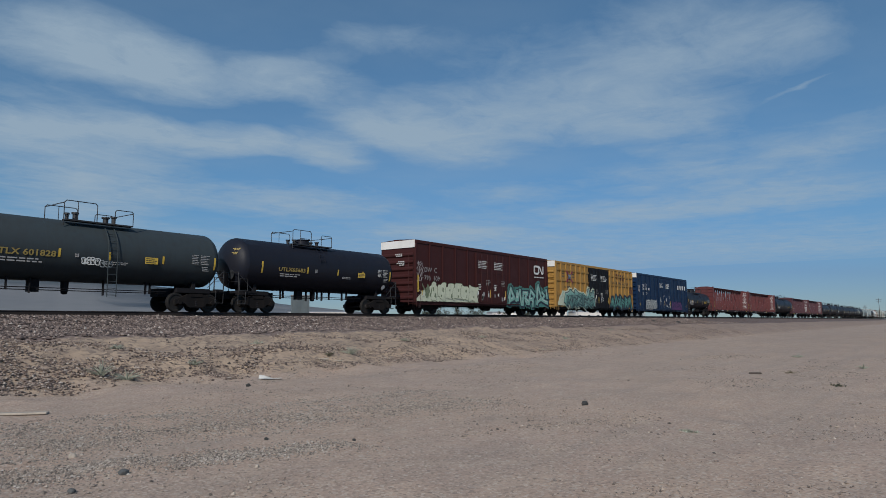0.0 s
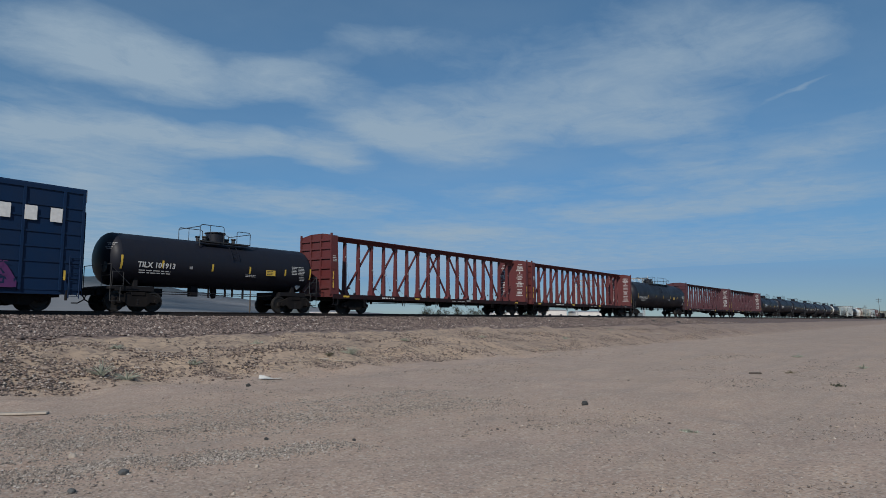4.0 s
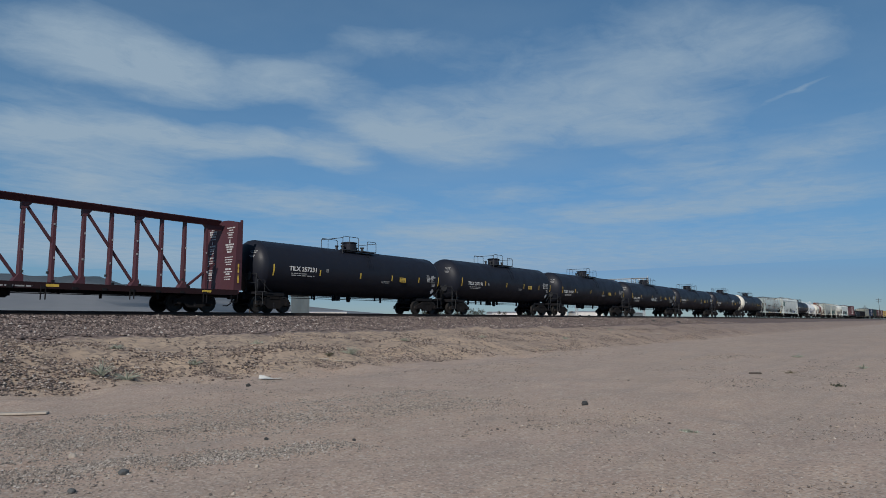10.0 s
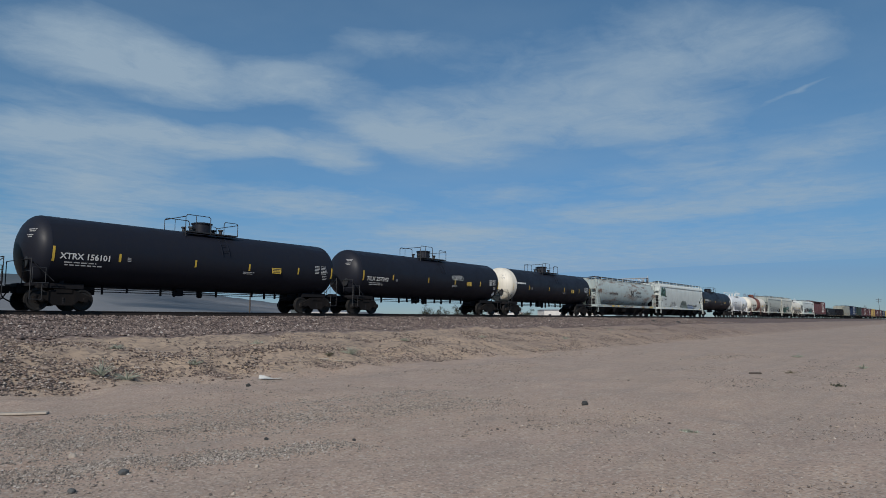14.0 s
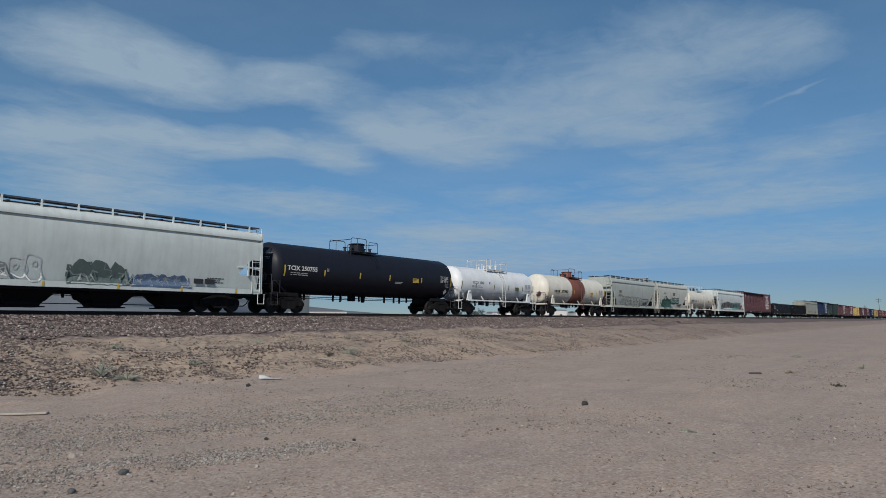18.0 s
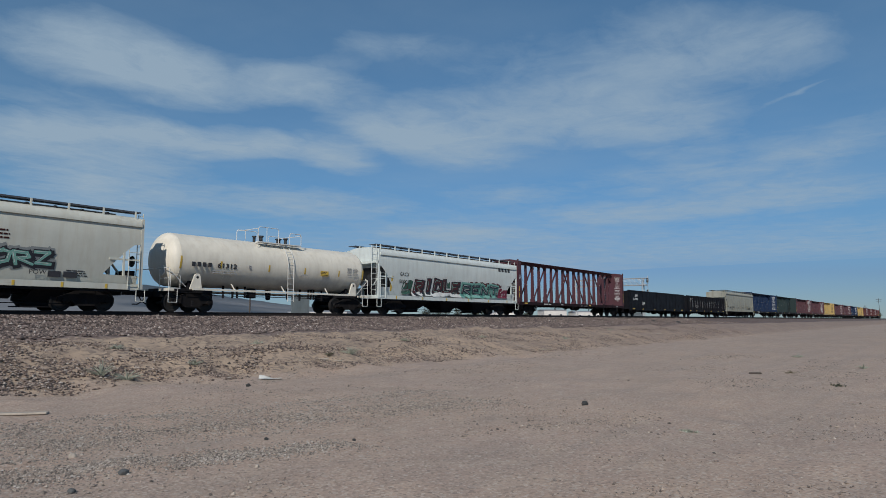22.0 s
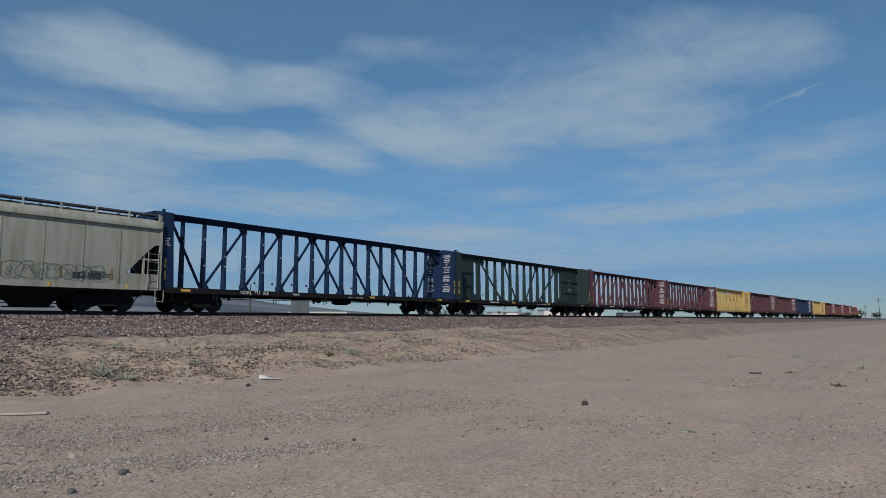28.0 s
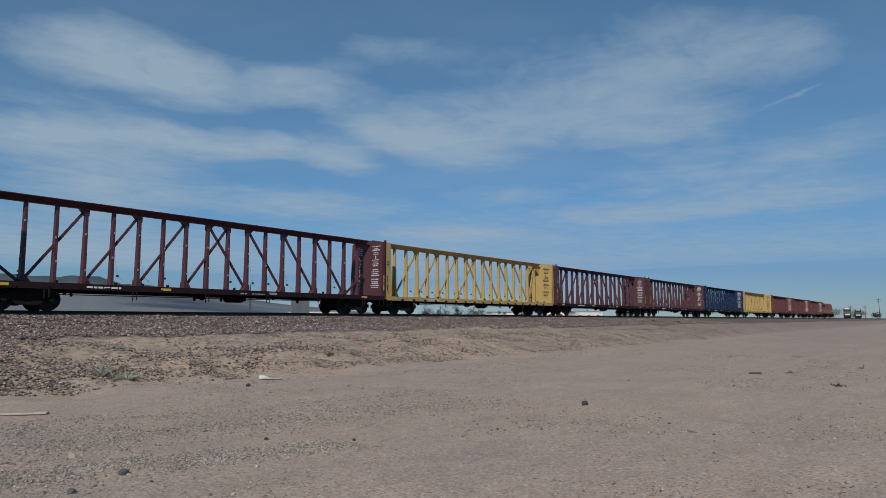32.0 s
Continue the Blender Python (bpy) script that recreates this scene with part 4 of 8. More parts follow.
    part("platform", bm, rail, car)
    zt = zp + 0.8
    for y in (-0.98, 0.98):
        bm = bmesh.new()
        rods(bm, [(dome_x - pl, y, zp - 0.3), (dome_x - pl, y, zt - 0.1), (dome_x - pl + 0.09, y, zt), (dome_x - 0.2, y, zt), (dome_x - 0.12, y, zt - 0.08), (dome_x - 0.12, y, zp - 0.1)], 0.02, 6)
        rod(bm, (dome_x - pl * 0.62, y, zp - 0.05), (dome_x - pl * 0.62, y, zt), 0.016)
        part("tall_handrail", bm, rail, car)
        bm = bmesh.new()
        q = reach - 0.83
        rods(bm, [(dome_x + q, y, zp), (dome_x + q, y, zt - 0.24), (dome_x + q + 0.07, y, zt - 0.16), (dome_x + reach - 0.06, y, zt - 0.16), (dome_x + reach, y, zt - 0.24), (dome_x + reach, y, zp - 0.05)], 0.02, 6)
        part("low_handrail", bm, rail, car)
        if reach > 2:
            bm = bmesh.new()
            rods(bm, [(dome_x + 0.75, y, zp), (dome_x + 0.75, y, zt - 0.1), (dome_x + 0.85, y, zt), (dome_x + reach - 1.2, y, zt), (dome_x + reach - 1.1, y, zt - 0.1), (dome_x + reach - 1.1, y, zp)], 0.02, 6)
            rod(bm, (dome_x + 0.75, y, zt - 0.4), (dome_x + reach - 1.1, y, zt - 0.4), 0.014)
            rod(bm, (dome_x + 0.6 * reach, y, zp), (dome_x + 0.6 * reach, y, zt), 0.016)
            part("long_handrail", bm, rail, car)
    part("end_handrail", rod_mesh((dome_x - pl, -0.98, zt - 0.1), (dome_x - pl, 0.98, zt - 0.1), 0.02), rail, car)
    part("end_handrail", rod_mesh((dome_x + reach, -0.98, zt - 0.24), (dome_x + reach, 0.98, zt - 0.24), 0.02), rail, car)
    # Side ladder, bent along the shell.
    if True:
        bm = bmesh.new()
        lx = dome_x + 0.45
        arc = [(-(r + 0.10) * math.cos(a), zc + (r + 0.10) * math.sin(a)) for a in np.linspace(radians(48), radians(12 if body is M_BLACK else -8), 7)] + ([] if body is M_BLACK else [(-(r + 0.12), 0.62)])
        for s in (-0.2, 0.2):
            rods(bm, [(lx + s, y, z) for y, z in arc], 0.02, 5)
        for k in range(12):
            z = 0.7 + k * 0.3
            if arc[-1][1] < z < arc[0][1]:
                y = np.interp(z, [p[1] for p in arc][::-1], [p[0] for p in arc][::-1])
                rod(bm, (lx - 0.2, y, z), (lx + 0.2, y, z), 0.014, 5)
        part("ladder", bm, (band[2] if band else (rail if side_sill else body)), car)
    # Reflective strips along the tank.
    for i, x in enumerate([q * L for q in strips]):
        h = 0.62 if i in (0, len(strips) - 1) else 0.36
        bm = bmesh.new()
        zz = np.linspace(zc - 0.2 - h / 2, zc - 0.2 + h / 2, 5)
        ys = [-math.sqrt(r * r - (z - zc) ** 2) - 0.012 for z in zz]
        for a in range(4):
            bm.faces.new([bm.verts.new(p) for p in ((x - 0.05, ys[a], zz[a]), (x + 0.05, ys[a], zz[a]), (x + 0.05, ys[a + 1], zz[a + 1]), (x - 0.05, ys[a + 1], zz[a + 1]))])
        part("reflective_strip", bm, stripe, shell, "yellow reflective strip")
    rng = random.Random(seed)
    yz = lambda z: -math.sqrt(max(0.01, r * r - (z - zc) ** 2)) - 0.016
    if not marks:
        bars(shell, mark_x - 1.0, mark_x + 1.0, zc - 0.02, zc + 0.28, yz(zc + 0.3) - 0.03, 1, mark_mat, seed + 40)
    if marks:
        z = zc + mark_z
        letters(marks, mark_size, mark_mat, shell, pose(mark_x, yz(z), z, 90 - math.degrees(math.asin((z - zc) / r))), width=mark_w, bold=0.008)
        bars(shell, mark_x - 0.9, mark_x + 0.8, zc + mark_z - 0.42, zc + mark_z - 0.2, yz(zc) - 0.004, 2, M_FADED, seed)
    if marks.isdigit():
        for k in range(4):
            mark_sign(shell, ((mark_x - mark_w / 2 - 1.35 + k * 0.3, zc + mark_z - 0.11, mark_x - mark_w / 2 - 1.35 + k * 0.3, zc + mark_z + 0.11, 0.2),), yz(zc) - 0.004, mark_mat, "dark painted block letter shape", "owner_mark")
    for k, (a, b) in enumerate(((1.25, 0.82), (0.78, 0.28))):
        bars(shell, L - hd - a, L - hd - b, zc - 0.30, zc + 0.20, yz(zc) - 0.006, 6, M_STENCIL if body is M_BLACK else M_FADED, seed + 5 + 50 * k)
    bars(shell, L - hd - 0.7, L - hd - 0.3, zc - 0.62, zc - 0.36, yz(zc) - 0.004, 3, M_FADED, seed + 6)
    box_x = mark_x + mark_w / 2 + 0.75
    small = part("test_mark", boxes((box_x, box_x + 0.16, yz(zc + mark_z), yz(zc + mark_z) + 0.004, zc + mark_z - 0.06, zc + mark_z + 0.13)), M_FADED, shell, "small stencilled test square")
    bars(small, box_x + 0.02, box_x + 0.15, zc + mark_z - 0.04, zc + mark_z + 0.11, yz(zc + mark_z) - 0.001, 2, M_LETTERD, seed + 9)
    # Stencils on the leading head.
    if body is M_BLACK or body is M_GREYGREEN:
        bm = bmesh.new()

        def on_head(y, z):
            return (-(L - hd) - hd * math.sqrt(max(0.0, 1 - (y * y + (z - zc) ** 2) / (r * r * 1.001))) - 0.012, y, z)

        for q, (za, wide) in enumerate(((0.78, 0.42), (0.70, 0.30), (0.54, 0.36), (0.46, 0.24))):
            y0 = -0.98 + 0.03 * q
            for k in range(4):
                u, v = y0 + wide * k / 4, y0 + wide * (k + 0.8) / 4
                bm.faces.new([bm.verts.new(on_head(*c)) for c in ((u, zc + r * za / 1.5), (v, zc + r * za / 1.5), (v, zc + r * (za + 0.045) / 1.5), (u, zc + r * (za + 0.045) / 1.5))])
        tagged(part("head_stencil", bm, M_FADED if mark_mat is M_LETTER else mark_mat, shell, "rows of small stencilled writing"), kind="stuff")
    bm = boxes((L * 0.40, L * 0.40 + 0.62, yz(zc) - 0.006, yz(zc) - 0.002, zc - 0.42, zc - 0.12))
    panel = part("warning_panel", bm, stripe if rng.random() < 0.7 or body is M_BLACK else M_FADED, shell, "yellow warning panel")
    bars(panel, L * 0.40 + 0.05, L * 0.40 + 0.6, zc - 0.40, zc - 0.14, yz(zc) - 0.007, 3, M_LETTERD, seed + 13)
    bars(shell, L * 0.18, L * 0.18 + 0.8, zc - 0.58, zc - 0.42, yz(zc) - 0.004, 2, M_FADED, seed + 17)
    if rng.random() < 0.75 and body is M_BLACK:
        bm = bmesh.new()
        x, z = L - 1.1, zc - 0.92
        y = yz(z) - 0.02
        bm.faces.new([bm.verts.new(p) for p in ((x - 0.2, y + 0.0, z), (x, y + 0.1, z - 0.2), (x + 0.2, y, z), (x, y - 0.1, z + 0.2))])
        part("placard", bm, M_LETTER, shell, "white diamond hazard placard")
    # Saddles, stub sills and end rails.
    tx = pitch / 2 - 2.0
    low = math.sqrt(max(0.01, r * r - 0.64))
    for s in (-1, 1):
        bm = bmesh.new()
        prism(bm, [(-0.85, 1.0), (0.85, 1.0), (0.8, zc - low + 0.05), (0.5, zc - r * 0.9), (-0.5, zc - r * 0.9), (-0.8, zc - low + 0.05)], s * tx - 0.09, s * tx + 0.09, "x")
        part("saddle", bm, M_UNDER, car)
        if side_sill:
            bm = bmesh.new()
            prism(bm, [(s * tx - 0.32, 1.1), (s * tx + 0.34, 1.1), (s * tx + 0.25, 1.72)] + [(s * tx + 0.08 + 0.17 * math.cos(q), 1.72 + 0.17 * math.sin(q)) for q in np.linspace(0.2, 2.94, 6)] + [(s * tx - 0.1, 1.72)], -1.36, -1.28)
            plate = part("hanger_plate", bm, side_sill, car)
            # A black disc on the plate stands for its dark hole.
            bm = bmesh.new()
            lathe(bm, [(-1.372, 0.05), (-1.362, 0.07)], 12, "y", (s * tx + 0.08, 0, 1.70))
            part("hanger_pin", bm, M_UNDER, plate)
        a, e = s * (tx - 1.6), s * (pitch / 2 - 0.5)
        part("stub_sill", boxes((min(a, e), max(a, e), -0.33, 0.33, 0.72, 1.12)), M_UNDER, car)
        part("body_bolster", boxes((s * tx - 0.9, s * tx + 0.9, -0.85, 0.85, 0.94, 1.16)), M_UNDER, car)
        part("end_sill", boxes((s * (pitch / 2 - 0.75) - 0.12, s * (pitch / 2 - 0.75) + 0.12, -1.35, 1.35, 1.0, 1.12)), side_sill or M_UNDER, car)
        bm = bmesh.new()
        e = s * (pitch / 2 - 0.62)
        rods(bm, [(e, -1.3, 1.1), (e, -1.3, 2.1), (e, 1.3, 2.1), (e, 1.3, 1.1)], 0.02, 5)
        part("side_bar", rod_mesh((e, -1.3, 1.12), (s * (L - hd), -1.3, 1.12), 0.03), rail, car)
        part("brace_bar", rod_mesh((e, -1.25, 2.05), (e - s * 0.9, -1.28, 1.2), 0.018), rail, car)
        part("end_rail", bm, rail, car)
        part("rail_post", rod_mesh((e, -0.45, 1.1), (e, -0.45, 2.1), 0.016), rail, car)
        part("mid_rail", rod_mesh((e, -1.3, 1.6), (e, -0.45, 1.6), 0.014), rail, car)
        bm = bmesh.new()
        rods(bm, [(e - s * 0.05, -1.34, 1.12), (e - s * 0.05, -1.34, 1.75), (e - s * 0.55, -1.34, 1.75), (e - s * 0.55, -1.34, 1.12)], 0.016, 5)
        part("grab_rail", bm, rail, car)
        bm = bmesh.new()
        rods(bm, [(e, -1.3, 1.1), (e, -1.3, 0.45), (e - s * 0.45, -1.3, 0.45), (e - s * 0.45, -1.3, 1.1)], 0.018, 5)
        part("sill_step", bm, rail, car)
    bm = bmesh.new()
    lathe(bm, [(-0.02, 0.26), (0.02, 0.26)], 14, "x", (-(pitch / 2 - 0.66), -0.55, 2.0))
    part("brake_wheel", bm, rail, car)
    if side_sill:
        bm = bmesh.new()
        for y in (-1.42, 1.42):
            box(bm, -tx - 0.2, tx + 0.2, y - 0.03, y + 0.03, 1.06, 1.16)
            for x in np.linspace(-tx * 0.6, tx * 0.6, 3):
                rod(bm, (x - 0.12, y * 0.93, 1.45), (x + 0.06, y, 1.1), 0.04, 5)
        part("side_sill", bm, side_sill, car)
    bm = bmesh.new()
    rod(bm, (-tx + 1.3, -0.6, 0.96), (tx - 1.3, -0.6, 0.96), 0.02, 5)
    rod(bm, (-tx + 1.3, -0.45, 0.86), (tx - 1.3, -0.45, 0.88), 0.02, 5)
    for x in np.linspace(-tx + 1.8, tx - 1.8, 18) + np.array([rng.uniform(-0.4, 0.4) for _ in range(18)]):
        if rng.random() < 0.45:
            box(bm, x - 0.02, x + 0.02, -0.64, -0.5, 0.84 - rng.random() * 0.14, zc - r + 0.1)
    lathe(bm, [(0.72, 0.06), (0.76, 0.13), (0.95, 0.15), (1.3, 0.17)], 12, "z")
    box(bm, -1.6, -1.2, -0.5, -0.2, 0.78, 1.3)
    part("brake_gear", bm, M_UNDER, car)
    add_trucks(car, pitch / 2, 2.0, pitch / 2 - 0.42)
    return car, shell


# ---- box cars ----
def box_car(mid, length, body, door, label, style, post_gap=1.2):
    car = car_base("box_car", mid, label, "box car", "train of freight cars")
    h, w, z0, z1 = length / 2, 1.58, 0.82, 5.10
    part("body", boxes((-h, h, -w, w, z0, z1)), body, car)
    bm = bmesh.new()
    prism(bm, [(-w - 0.04, z1), (w + 0.04, z1), (w + 0.02, z1 + 0.06), (0, z1 + 0.16), (-w - 0.02, z1 + 0.06)], -h - 0.03, h + 0.03, "x")
    for x in np.arange(-h + 0.7, h, 1.3):
        prism(bm, [(-w, z1 + 0.06), (w, z1 + 0.06), (0, z1 + 0.2)], x - 0.04, x + 0.04, "x")
    part("roof", bm, body, car)
    for s in (-1, 1):
        me = mesh_of("end_cap", boxes((s * h + s * 0.002 if s > 0 else -h - 0.06, h + 0.06 if s > 0 else -h - 0.002, -w, w, z1 - 0.48, z1 + 0.05)), M_ENDWHITE)
        put("end_cap", me, car, None, "white painted roof end")
        bm = bmesh.new()
        for k in range(7):
            z = z0 + 0.3 + k * 0.5
            prism(bm, [(0, z - 0.16), (0.11, z - 0.05), (0.11, z + 0.05), (0, z + 0.16)] if s > 0 else [(0, z - 0.16), (-0.11, z - 0.05), (-0.11, z + 0.05), (0, z + 0.16)], -w + 0.12, w - 0.12)
        e = part("end_rib", bm, body, car)
        e.matrix_basis = pose(s * h, 0, 0)
        bm = bmesh.new()
        for q, (za, ya, wide) in enumerate(((4.15, -0.5, 0.7), (4.03, -0.5, 0.6), (3.62, -0.7, 0.6), (3.5, -0.7, 0.75), (3.38, -0.7, 0.5))):
            for k in range(4):
                box(bm, s * (h + 0.125) - 0.004, s * (h + 0.125) + 0.004, ya + wide * k / 4, ya + wide * (k + 0.75) / 4, za, za + 0.07)
        tagged(part("end_stencil", bm, M_STENCIL, car, "rows of small stencilled writing"), kind="stuff")
        ladder("ladder", car, s * (h + 0.08), -w + 0.3, 0.6, 4.2, body, 0.42, "y")
        ladder("ladder", car, s * (h - 0.3), -w - 0.07, 0.5, 2.3, body)
        part("sill_step", boxes((s * (h - 0.55) - 0.03, s * (h - 0.55) + 0.03, -w - 0.05, -w + 0.1, 0.42, 0.85)), M_UNDER, car)
    part("side_sill", boxes((-h + 0.1, h - 0.1, -w + 0.02, -w + 0.2, z0 - 0.16, z0), (-h + 0.1, h - 0.1, w - 0.2, w - 0.02, z0 - 0.16, z0)), body if style != "yellow" else M_DOORBLACK, car)
    part("top_chord", boxes((-h, h, -w - 0.045, -w - 0.002, z1 - 0.16, z1)), body, car)
    d0, d1 = (-2.16, 2.31) if style != "yellow" else (-2.15, 2.6)
    # Posts outside the door opening.
    pw, pd = (0.085, 0.105) if style == "yellow" else (0.05, 0.07)
    post = mesh_of("side_post", boxes((-pw, pw, -pd, 0, 0, z1 - z0 - 0.16)), body)
    for x in np.arange(-h + 0.06, h, post_gap):
        if x < d0 - 0.2 or x > d1 + 0.2:
            put("side_post", post, car, pose(x, -w - 0.001, z0))
    put("side_post", post, car, pose(h - 0.06, -w - 0.001, z0))
    if style == "yellow":
        for z in (2.0, 3.35, 4.35):
            part("side_rail", boxes((-h + 0.1, d0 - 0.15, -w - 0.085, -w - 0.001, z - 0.07, z + 0.07)), body, car)
            part("side_rail", boxes((d1 + 0.15, h - 0.1, -w - 0.085, -w - 0.001, z - 0.07, z + 0.07)), body, car)
        part("door_surround", boxes((d0 - 0.15, d1 + 0.15, -w - 0.02, -w - 0.002, z0, z1 - 0.16)), door, car, "black painted door bay")
    if style == "blue":
        for z in (1.35, 2.0, 2.6, 3.2, 3.8, 4.3):
            part("side_rail", boxes((-h + 0.1, d0 - 0.15, -w - 0.035, -w - 0.001, z - 0.04, z + 0.04)), body, car)
            part("side_rail", boxes((d1 + 0.3, h - 0.1, -w - 0.035, -w - 0.001, z - 0.04, z + 0.04)), body, car)
    for x0, x1 in ((d0, (d0 + d1) / 2 - 0.03), ((d0 + d1) / 2 + 0.03, d1)):
        dr = part("door", boxes((x0, x1, -w - 0.09, -w - 0.022, z0 + 0.12, z1 - 0.3)), door, car)
        for z in np.linspace(z0 + 0.8, z1 - 0.9, 4):
            part("door_rib", boxes((x0 + 0.06, x1 - 0.06, -w - 0.12, -w - 0.09, z - 0.05, z + 0.05)), door, dr)
        bm = bmesh.new()
        for q in (0.3, 0.7):
            x = x0 + (x1 - x0) * q
            rod(bm, (x, -w - 0.13, z0 + 0.15), (x, -w - 0.13, z1 - 0.35), 0.025)
            box(bm, x - 0.06, x + 0.2, -w - 0.16, -w - 0.12, 1.7, 1.78)
        part("lock_rod", bm, door, dr)
        bars(dr, x0 + 0.25, x1 - 0.5, 3.6, 4.25, -w - 0.125, 5, M_LETTER, int(x0 * 31) + 70)
        bars(dr, x0 + 0.25, x0 + 0.75, 1.9, 2.4, -w - 0.125, 4, M_LETTER, int(x0 * 17) + 90)
        bars(dr, x1 - 0.85, x1 - 0.2, 2.3, 2.75, -w - 0.125, 4, M_FADED, int(x0 * 13) + 91)
        rg = random.Random(int(x0 * 100) + int(mid))
        for k in range(5):
            px, pz = rg.uniform(x0 + 0.2, x1 - 0.2), rg.uniform(1.2, 2.1)
            hw, hh = rg.uniform(0.04, 0.12), rg.uniform(0.05, 0.24)
            part("notice", boxes((px - hw, px + hw, -w - 0.126, -w - 0.121, pz - hh, pz + hh)), rg.choice((M_LETTER, M_LETTER, M_FADED)), dr, "small torn white notice")
        part("door_strip", boxes((x1 - 0.32, x1 - 0.22, -w - 0.15, -w - 0.145, 1.35, 1.95)), M_STRIPE, dr, "yellow reflective strip")
        for q in (0.02, 0.98):
            x = x0 + (x1 - x0) * q
            part("door_edge", boxes((x - 0.05, x + 0.05, -w - 0.13, -w - 0.09, z0 + 0.12, z1 - 0.3)), door, dr)
    part("door_track", boxes((d0 - 2.0, d1 + 2.0, -w - 0.15, -w - 0.002, z0 + 0.0, z0 + 0.09)), door if style == "yellow" else body, car)
    for x in np.linspace(-h + 0.7, h - 0.7, 6):
        part("reflector", boxes((x - 0.04, x + 0.04, -w - 0.085, -w - 0.08, 1.25, 1.65)), M_STRIPE, car, "yellow reflective strip")
    underframe(car, h, 0.86)
    add_trucks(car, h, 2.15, h + 0.55)
    return car, h, w


def mark_sign(car, pts, y, material, label, name="emblem"):
    """A flat painted sign made of straight strokes ((x0, z0, x1, z1, thickness), ...)."""
    bm = bmesh.new()
    for k, (x0, z0, x1, z1, th) in enumerate(pts):
        a, b = Vector((x0, 0, z0)), Vector((x1, 0, z1))
        d = (b - a).normalized()
        q = Vector((-d.z, 0, d.x)) * th / 2
        bm.faces.new([bm.verts.new((p.x, y - 0.0004 * k, p.z)) for p in (a - q, a + q, b + q, b - q)])
    return part(name, bm, material, car, label)


# ---- centre-beam flat cars ----
WINCH = {}


